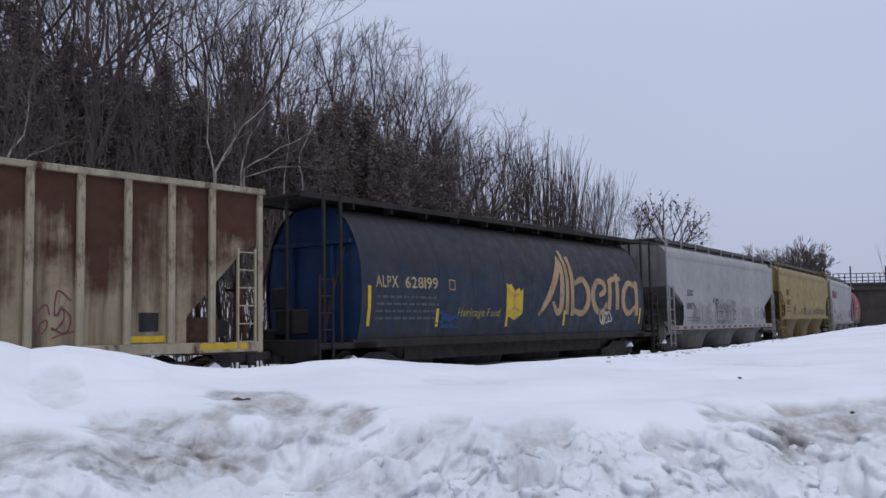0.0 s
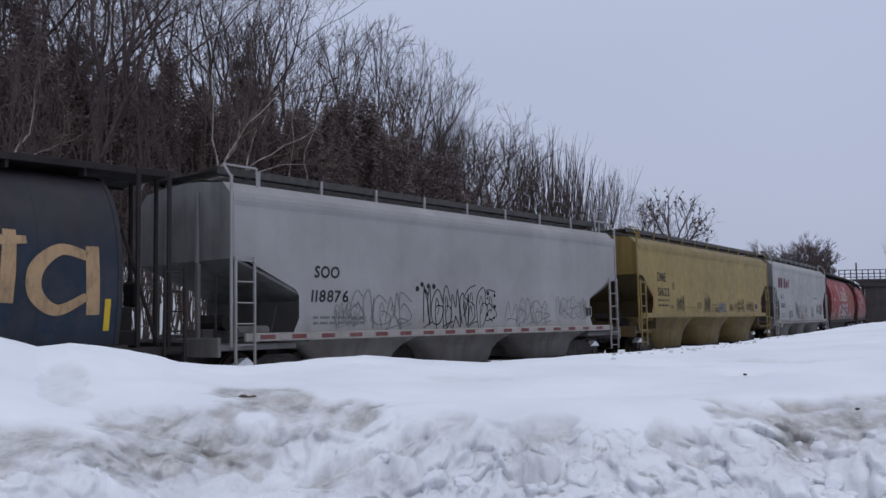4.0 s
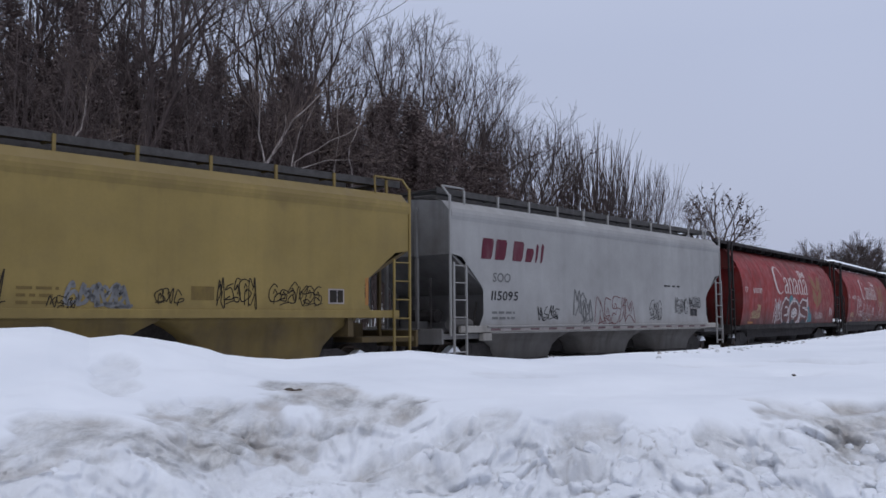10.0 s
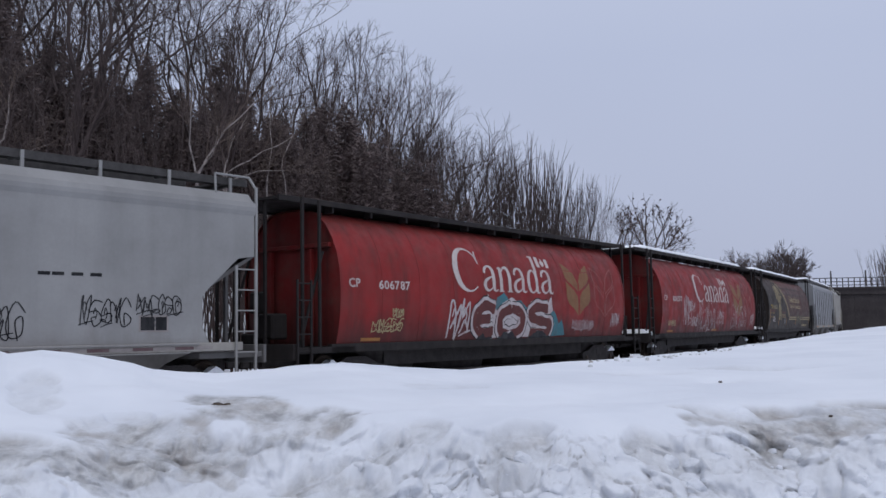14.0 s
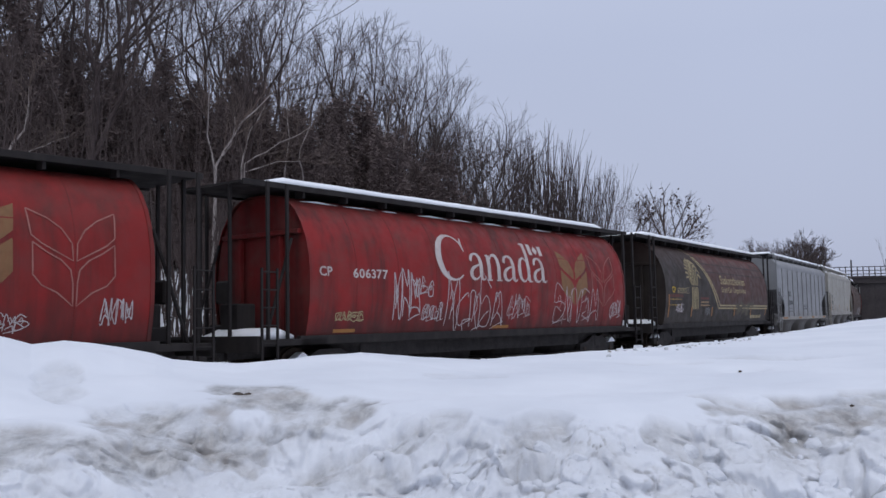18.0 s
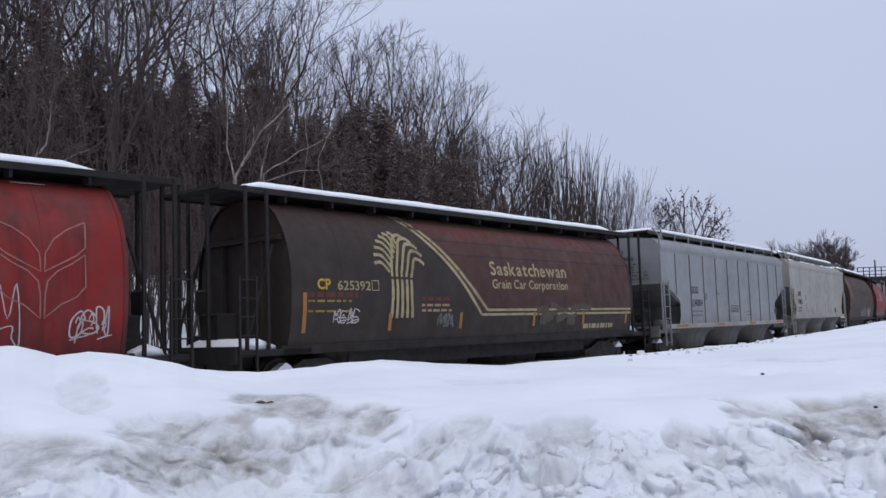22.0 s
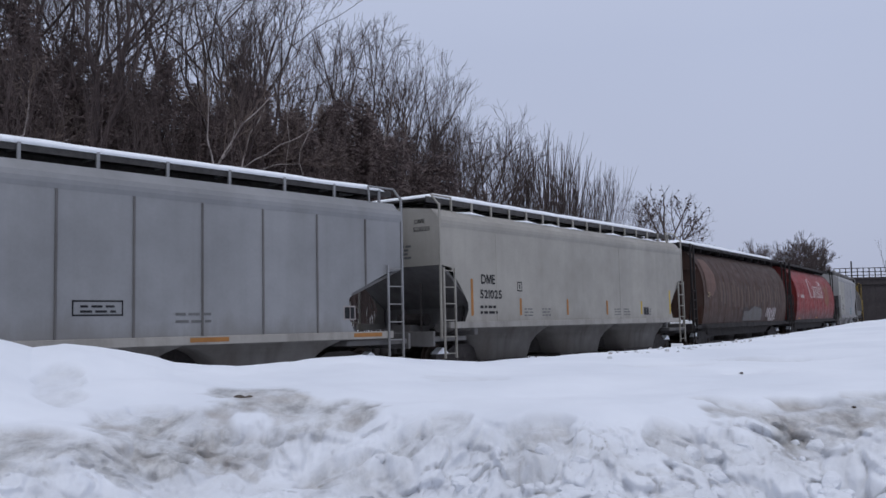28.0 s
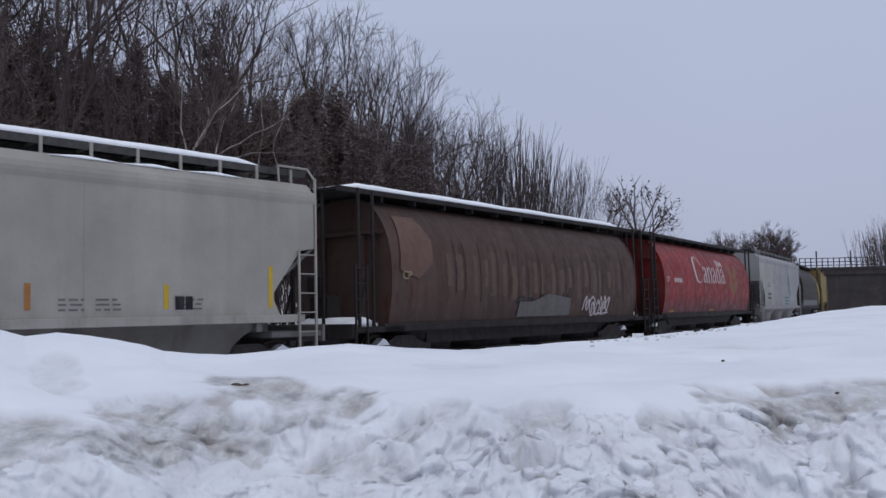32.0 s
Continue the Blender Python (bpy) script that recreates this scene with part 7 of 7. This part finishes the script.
def plant(kind, s, off, scale, rng, xy=None, lean=None):
    name, label, cat = NAMES[kind]
    x, y = xy or on_line(s, off)[:2]
    pool = POOL["slim" if kind == "birch" else kind]
    trunk, crown = pool[rng.randrange(len(pool))]
    tree = thing(name, label, cat, "trees of the wood")
    lx, ly = lean or (rng.uniform(-4, 4), rng.uniform(-4, 4))
    tree.matrix_basis = pose(x, y, height_at(x, y) - 0.1, lx, ly, rng.uniform(0, 360)) @ Matrix.Scale(scale, 4)
    wood = BIRCH if kind == "birch" else BARK
    part("trunk", trunk, wood, tree)
    part("crown", crown, {"conifer": NEEDLES, "birch": BIRCH_TWIG}.get(kind, TWIG), tree)
    return tree


# how high the wood stands against the sky, by bearing (degrees)
RIDGE_AZ = [-40, -10, -6, -3, 0, 4, 7, 9, 11, 13, 16, 20, 26]
RIDGE_EL = [24, 21, 18.5, 15.6, 14.0, 11.8, 10.6, 9.0, 7.0, 5.2, 4.2, 3.2, 3.0]
NATIVE = {k: sum(max(v.co.z for v in c.vertices) for _, c in pool) / len(pool) for k, pool in POOL.items()}


def plant_to(kind, az, el, dist, rng, lean=None):
    """A tree that stands dist metres off at a bearing and reaches el degrees above the horizon."""
    x, y = dist * math.sin(radians(az)), dist * math.cos(radians(az))
    scale = (EYE + dist * math.tan(radians(el)) - height_at(x, y)) / NATIVE[kind]
    return plant(kind, 0, 0, scale, rng, (x, y), lean)


def wood():
    rng = random.Random(77)
    for off, step in ((13, 6.0), (17, 4.8), (22, 4.4), (28, 4.6), (36, 3.6)):
        s = -52.0
        while s < (80 if off < 30 else 4):
            s += step * rng.uniform(0.6, 1.4) * (0.62 if s < -2 and off > 14 else 1)
            x, y = on_line(s, off + rng.uniform(-1.8, 1.8))[:2]
            dist, az = math.hypot(x, y), math.degrees(math.atan2(x, y))
            kind = rng.choices(("tall" if s < 8 and off > 18 else "broad", "upright", "slim", "conifer"), (5, 3, 2, 2.5 if 12 < off < 24 and s < 14 else 0.1))[0]
            if kind == "broad" and (off < 14 or az > 2):
                kind = "slim"
            top = float(np.interp(az, RIDGE_AZ, RIDGE_EL)) * (rng.uniform(0.55, 0.95) if az > -11 else rng.uniform(0.65, 1.15)) * (0.70 if kind == "conifer" else 1)
            if az > 2:
                top *= 0.72
            scale = (EYE + dist * math.tan(radians(top)) - height_at(x, y)) / NATIVE[kind]
            plant(kind, 0, 0, max(0.22, min(1.6, scale)), rng, (x, y))
    # low evergreens that close the foot of the wood
    for k in range(44):
        az = -28.5 + 0.66 * k + rng.uniform(-0.4, 0.4)
        plant_to("conifer", az, rng.uniform(10.6, 14.2) * float(np.interp(az, [-8, 0], [1, 0.75])), rng.uniform(39, 44) + 0.25 * max(0, az + 10), rng)
    # a second, taller row behind them
    for k in range(30):
        az = -28.3 + 0.83 * k + rng.uniform(-0.3, 0.3)
        plant_to("conifer", az, float(np.interp(az, [-28, -14, -8, -4], [16.0, 15.0, 13.8, 12.6])) * rng.uniform(0.9, 1.05), rng.uniform(46, 50), rng)
    # trees that stand out
    for kind, az, el, dist in (("conifer", -24.5, 18.2, 42), ("conifer", -16.8, 16.4, 43), ("conifer", -13.0, 17.2, 44), ("conifer", -18.5, 13.5, 40), ("conifer", -8.5, 13.2, 46), ("conifer", -6.6, 13.6, 47), ("conifer", -5.0, 13.4, 49),
                               ("conifer", -3.6, 11.5, 50), ("conifer", -20.5, 15, 41), ("conifer", -15.0, 14.6, 46), ("conifer", -11.3, 14.5, 47), ("conifer", -22.0, 15, 45), ("conifer", -1.8, 10.4, 54),
                               ("tall", -27.2, 25, 46), ("tall", -25.6, 27, 50), ("tall", -23.4, 26, 52), ("upright", -20.6, 25, 48), ("tall", -19.4, 26, 51), ("tall", -15.0, 26, 51), 
                               ("tall", -29.6, 26, 45), ("upright", -28.4, 25, 43), ("conifer", -27.8, 17, 42), ("tall", -26.4, 26, 47), ("conifer", -7.5, 13.8, 45), ("conifer", -5.8, 14.0, 46), ("conifer", -4.3, 12.8, 48), ("conifer", -9.2, 13.4, 44), ("conifer", -3.0, 11.8, 50), ("conifer", -23.4, 16, 43),
                               ("conifer", -26.4, 15, 40), ("conifer", -9.6, 12.4, 41), ("conifer", -14.2, 13.6, 40), ("conifer", -7.4, 12.2, 43), ("broad", -1.6, 14.0, 60), ("upright", 0.6, 13.2, 63), ("upright", 3.6, 11.0, 64), ("upright", -3.3, 15.4, 57),
                               ("tall", -13.6, 25, 46), ("tall", -12.0, 21.5, 50), ("upright", -9.4, 19.8, 52), ("upright", -6.6, 18.6, 54), ("tall", -6.2, 17.0, 55), ("upright", -4.4, 16.6, 56), ("upright", -2.0, 14.9, 58), ("broad", -0.1, 13.6, 60), ("broad", 1.6, 12.7, 62),
                               ("broad", 2.8, 12.0, 62), ("upright", 1.3, 12.6, 59), ("tall", -18.0, 26, 44), ("tall", -22.0, 27, 42), ("clump", 5.5, 11.9, 66), ("clump", 6.6, 11.2, 67), ("clump", 4.7, 10.2, 65),
                               ("upright", 8.9, 10.4, 70), ("clump", 7.7, 9.6, 69), ("broad", 10.1, 8.3, 74), ("broad", 11.1, 7.2, 78), ("upright", 9.6, 7.4, 72), ("broad", 12.1, 5.8, 82),
                               ("conifer", -25.8, 19.4, 44), ("conifer", -28.8, 18.6, 43), ("conifer", -22.9, 17.4, 47), ("conifer", -2.4, 9.6, 47), ("conifer", -0.8, 8.9, 49), ("conifer", 0.9, 8.4, 51), ("conifer", 2.3, 7.9, 53), ("slim", -1.2, 12.4, 56), ("upright", -2.7, 13.8, 55), ("slim", 0.2, 11.6, 58), ("upright", 2.1, 11.4, 60)):
        plant_to(kind, az, el, dist, rng)


def undergrowth():
    """Dense brush and saplings under the trees."""
    rng, v, f = random.Random(91), [], []
    sites = [(rng.uniform(-52, 85), 10.5 + 33 * rng.random() ** 1.3) for _ in range(4800)] + [(rng.uniform(-52, 14), rng.uniform(5.2, 10.5)) for _ in range(2400)]
    pos = [on_line(s, o)[:2] for s, o in sites]
    zs = ground_height(np.array([p[0] for p in pos]), np.array([p[1] for p in pos]))
    for (s, o), (x, y), z in zip(sites, pos, zs):
        h = rng.uniform(2.5, 7.5) * float(np.interp(s, [0, 12, 28, 50, 85], [1.3, 1.15, 0.8, 0.45, 0.3])) * (0.5 if o < 10.5 else 1)
        lean = Vector((rng.uniform(-0.22, 0.22), rng.uniform(-0.22, 0.22), 1))
        p = [Vector((x, y, z - 0.1)), Vector((x, y, z)) + lean * (h * 0.5) + Vector((rng.uniform(-0.2, 0.2), rng.uniform(-0.2, 0.2), 0)), Vector((x, y, z)) + lean * h]
        tube(v, f, p, [0.03, 0.02, 0.006], 3)
        for _ in range(rng.randint(3, 6)):
            t = rng.uniform(0.45, 0.95)
            a = p[0].lerp(p[2], t)
            b = a + Vector((rng.uniform(-0.6, 0.6), rng.uniform(-0.6, 0.6), rng.uniform(0.5, 1.3))) * (h * 0.2)
            tube(v, f, [a, b], [0.011, 0.006], 3)
    ob = part("undergrowth", mesh_of("undergrowth", (v, f)), BRUSH)
    tagged(ob, "dense brown leafless brush under the trees", "brush", kind="stuff")


def leafy_sapling():
    rng, out = random.Random(5), (([], []), ([], []))
    # two stems from one foot, with limbs that fan out
    spec = dict(SPEC["broad"], depth=3, wiggle=0.12, rise=0.03, spread=30, fine=0.011, twigs=0.4)
    right, up = Vector((math.cos(radians(12.9)), -math.sin(radians(12.9)), 0)), Vector((0, 0, 1))
    foot, crotch = Vector((0, 0, -0.2)), up * 5.3
    tube(*out[0], [foot, up * 2.5 + right * 0.05, crotch], [0.12, 0.10, 0.085], 6)
    for side, rise, length, radius in ((-0.25, 1.0, 4.2, 0.075), (0.15, 1.0, 3.2, 0.06), (0.75, 0.8, 3.2, 0.06), (0.8, 0.55, 2.5, 0.045), (-0.75, 0.85, 2.9, 0.05), (0.35, 0.9, 2.8, 0.05), (-0.9, 0.45, 1.7, 0.045), (0.8, 0.3, 1.7, 0.04), (-0.5, 0.9, 3.2, 0.05)):
        start = crotch - up * rng.uniform(0, 1.2)
        fork(rng, out, start, (right * side + up * rise + Vector((rng.uniform(-0.3, 0.3), rng.uniform(-0.3, 0.3), 0))).normalized(), length * 0.42, radius, 3, spec)
    tree = thing("sapling", "young tree with a few withered leaves beside the line", "tree")
    x, y = 66 * math.sin(radians(13.3)), 66 * math.cos(radians(13.3))
    g = height_at(x, y) - 0.1
    tree.matrix_basis = pose(x, y, g) @ Matrix.Scale((EYE + 66 * math.tan(radians(8.15)) - g) / max(p[2] for p in out[1][0]), 4)
    part("trunk", mesh_of("trunk", out[0]), BARK, tree)
    part("crown", mesh_of("crown", out[1]), TWIG, tree)
    v, f = [], []
    tips = [Vector(p) for p in out[1][0][::7] if p[2] > 5.6]
    for c in rng.sample(tips, min(210, len(tips))):
        for _ in range(1):
            e = Vector((rng.uniform(-1, 1), rng.uniform(-1, 1), -rng.uniform(0.2, 1.2))).normalized() * rng.uniform(0.13, 0.22)
            w = e.cross(Vector((rng.uniform(-1, 1), rng.uniform(-1, 1), rng.uniform(-1, 1)))).normalized() * rng.uniform(0.04, 0.06)
            i = len(v)
            v.extend(tuple(q) for q in (c, c + e * 0.5 + w, c + e, c + e * 0.5 - w))
            f.append((i, i + 1, i + 2, i + 3))
    part("withered_leaves", mesh_of("leaves", (v, f)), LEAVES, tree, "dark curled leaves hanging on the twigs")


def birch(seed, dist, stems):
    """A pale tree at the wood's edge: stems from foot to tip, by bearing and elevation."""
    def at(az, el, d):
        return Vector((d * math.sin(radians(az)), d * math.cos(radians(az)), EYE + d * math.tan(radians(el))))

    rng = random.Random(seed)
    tree = thing("birch", "pale leaning birch at the wood's edge", "tree", "trees of the wood")
    base = at(stems[0][0], 0, dist)
    base.z = height_at(base.x, base.y) - 0.2
    tree.matrix_basis = Matrix.Translation(base)
    crown = ([], []), ([], [])
    for az0, el0, az1, el1, radius in stems:
        low, tip = at(az0, el0, dist) - base, at(az1, el1, dist + rng.uniform(-1, 1)) - base
        foot = Vector((rng.uniform(-0.3, 0.3), rng.uniform(-0.3, 0.3), 0))
        bend = Vector((rng.uniform(-1, 1), rng.uniform(-1, 1), rng.uniform(-0.4, 0.4)))
        pts = [foot, foot.lerp(low, 0.6), low] + [low.lerp(tip, t) + bend * (0.3 * math.sin(t * 3.1)) + Vector((rng.uniform(-1, 1), rng.uniform(-1, 1), rng.uniform(-1, 1))) * 0.06 for t in (0.2, 0.4, 0.6, 0.8)] + [tip]
        radii = [0.55 * radius * k for k in (1.25, 1.1, 1.0, 0.92, 0.82, 0.7, 0.55, 0.32)]
        data = ([], [])
        tube(*data, pts, radii, 6)
        part("trunk", mesh_of("trunk", data), BIRCH, tree)
        for k in range(9):
            i = rng.randint(3, 7)
            d = ((pts[i] - pts[i - 1]).normalized() + Vector((rng.uniform(-1, 1), rng.uniform(-1, 1), rng.uniform(-0.3, 0.6))) * 0.8).normalized()
            fork(rng, crown, pts[i], d, rng.uniform(0.4, 1.0), radius * 0.3, 2, SPEC["slim"])
    for group in crown:
        if group[0]:
            part("crown", mesh_of("crown", group), BIRCH_TWIG, tree)


def snow_lumps():
    """Broken lumps of ploughed snow below the cut edge: the large ones singly, the crumbs between them joined."""
    rng = random.Random(17)
    shapes = {}
    for level in (1, 2, 3):
        for k in range(6):
            ico = bmesh.new()
            bmesh.ops.create_icosphere(ico, subdivisions=level, radius=1)
            flat = Vector((rng.uniform(1.0, 1.35), rng.uniform(0.85, 1.1), rng.uniform(0.75, 1.0)))
            cuts = [Vector((rng.uniform(-1, 1), rng.uniform(-1, 1), rng.uniform(-0.6, 1))).normalized() for _ in range(9)]
            co = []
            for q in ico.verts:
                u = q.co
                # flat broken faces, then fine unevenness
                cut = min([1.0] + [0.72 / u.dot(c) for c in cuts if u.dot(c) > 0.72])
                knob = 0.10 * noise.noise(u * 2.3 + Vector((k * 7, 0, level))) + 0.06 * noise.noise(u * 5.5 + Vector((k * 7, 3, level)))
                co.append([c * s * cut * (1 + knob) for c, s in zip(u, flat)])
            shapes[level, k] = np.array(co), np.array([[q.index for q in t.verts] for t in ico.faces])
            ico.free()
    spots = []
    for _ in range(1500):
        az = rng.uniform(-28, 31)
        lip = float(np.interp(az, LIP_AZ, LIP_DIST))
        r = lip - 0.35 - (lip - 4.8) * rng.random() ** 0.8
        thick = float(np.interp(az, [-28, -8, -1, 6, 31], [0.03, 0.07, 0.25, 0.5, 0.55]))
        if rng.random() < thick and r > 4.4:
            spots.append((r * math.sin(radians(az)), r * math.cos(radians(az))))
    # grains and bits of ice scattered along the crest where it runs towards the bend
    for _ in range(70):
        az = rng.uniform(9.5, 20)
        r = float(np.interp(az, CREST_AZ, CREST_DIST)) + rng.uniform(-1.2, 0.4)
        spots.append((r * math.sin(radians(az)), r * math.cos(radians(az))))
    zs = ground_height(np.array([p[0] for p in spots]), np.array([p[1] for p in spots]))
    verts, faces, sand, count = [], [], [], 0

    def finish(name, co, tri, soil):
        me = bpy.data.meshes.new(name)
        me.from_pydata(co.tolist(), [], tri.tolist())
        me.polygons.foreach_set("use_smooth", [len(co) > 200] * len(me.polygons))
        me.attributes.new("sand", "FLOAT", "POINT").data.foreach_set("value", soil)
        return part(name, me, SNOW)

    for (x, y), z in zip(spots, zs):
        size = 0.008 + 0.062 * rng.random() ** 3
        if x < -0.5:
            size *= 0.6
        if math.hypot(x, y) > 9:
            size = rng.uniform(0.012, 0.035)
        co, tri = shapes[3 if size > 0.045 else 2 if size > 0.02 else 1, rng.randrange(6)]
        turn = np.array(Euler((rng.uniform(-0.5, 0.5), rng.uniform(-0.5, 0.5), rng.uniform(0, 6.3))).to_matrix())
        co = co @ turn.T * size + np.array([x, y, z + size * rng.uniform(-0.45, 0.1)])
        soil = np.full(len(co), rng.uniform(0.08, 0.34) if math.hypot(x, y) < 9 else rng.uniform(0.5, 1.0))
        if size > 0.045:
            tagged(finish("snow_lump", co, tri, soil), "broken lump of packed white snow on the bank", "snow lump", "lumps on the bank")
            continue
        verts.append(co)
        faces.append(tri + count)
        sand.append(soil)
        count += len(co)
    tagged(finish("snow_crumbs", np.vstack(verts), np.vstack(faces), np.concatenate(sand)), "small crumbs of ploughed snow between the lumps", "snow", kind="stuff")


def clod(x, y, size, seed):
    """A dark clod of frozen soil and grass in a hole of the bank."""
    bm = bmesh.new()
    bmesh.ops.create_icosphere(bm, subdivisions=2, radius=size)
    for v in bm.verts:
        v.co *= 0.75 + 0.5 * abs(noise.noise(v.co * 9 + Vector((seed, 0, 0))))
        v.co.z *= 0.6
    ob = part("soil_clod", bm, SOIL, m=pose(x, y, height_at(x, y) + size * 0.15))
    tagged(ob, "dark frozen soil clod showing in the snow bank", "soil", "clods in the bank")


for k, (x, y, size) in enumerate(((0.41, 5.30, 0.022), (0.51, 5.35, 0.030), (0.48, 5.26, 0.016), (2.78, 8.96, 0.022), (-1.55, 6.83, 0.055), (-1.47, 6.81, 0.04), (-1.32, 5.95, 0.016), (2.33, 5.49, 0.032),
                                  (2.08, 6.54, 0.020), (2.20, 6.45, 0.018), (2.67, 6.23, 0.020), (-1.61, 5.61, 0.018), (-2.12, 6.27, 0.012))):
    clod(x, y, size, k)
snow_lumps()
wood()
undergrowth()
_rng = random.Random(8)
birch(1, 35, ((-14.3, 9.2, -14.6, 13.8, 0.07), (-14.2, 9.2, -10.9, 13.6, 0.085), (-14.2, 9.4, -13.1, 12.2, 0.045)))
birch(2, 36, ((-12.7, 9.0, -11.3, 12.9, 0.075), (-12.5, 9.4, -8.5, 11.7, 0.05), (-12.5, 8.9, -9.0, 9.6, 0.04)))
birch(3, 37, ((-10.1, 8.5, -9.9, 13.0, 0.06),))
birch(4, 37, ((-8.95, 8.3, -8.55, 11.8, 0.05),))
birch(5, 34, ((-25.9, 9.0, -24.7, 13.2, 0.085), (-25.2, 9.3, -22.5, 10.6, 0.045)))
birch(6, 44, ((-3.9, 8.2, -3.7, 12.5, 0.06),))
birch(7, 44, ((-2.4, 8.0, -2.5, 11.5, 0.055),))
for az, el, dist in ((18.4, 4.3, 172), (20.5, 4.4, 178), (20.9, 4.6, 184), (21.2, 4.3, 180), (26.2, 4.2, 185), (27.0, 4.8, 188), (27.8, 4.9, 190)):
    plant_to("twiggy" if az < 25 else "clump", az, el, dist, _rng)
leafy_sapling()


# ---- motion ----
def motions():
    times, gone = [r[0] for r in RUN], [r[1] for r in RUN]
    for car, station in CARS:
        walk(car, [(t, car_pose(station - d)) for t, d in zip(times, gone)])
    # the wheels roll without slipping
    turning = [(0.1 * k, -math.degrees(float(np.interp(0.1 * k, times, gone)) / 0.46)) for k in range(321)]
    for wheels, ax in WHEELSETS:
        walk(wheels, [(t, pose(ax, 0, 0.46, 0, a, 0)) for t, a in turning])


motions()
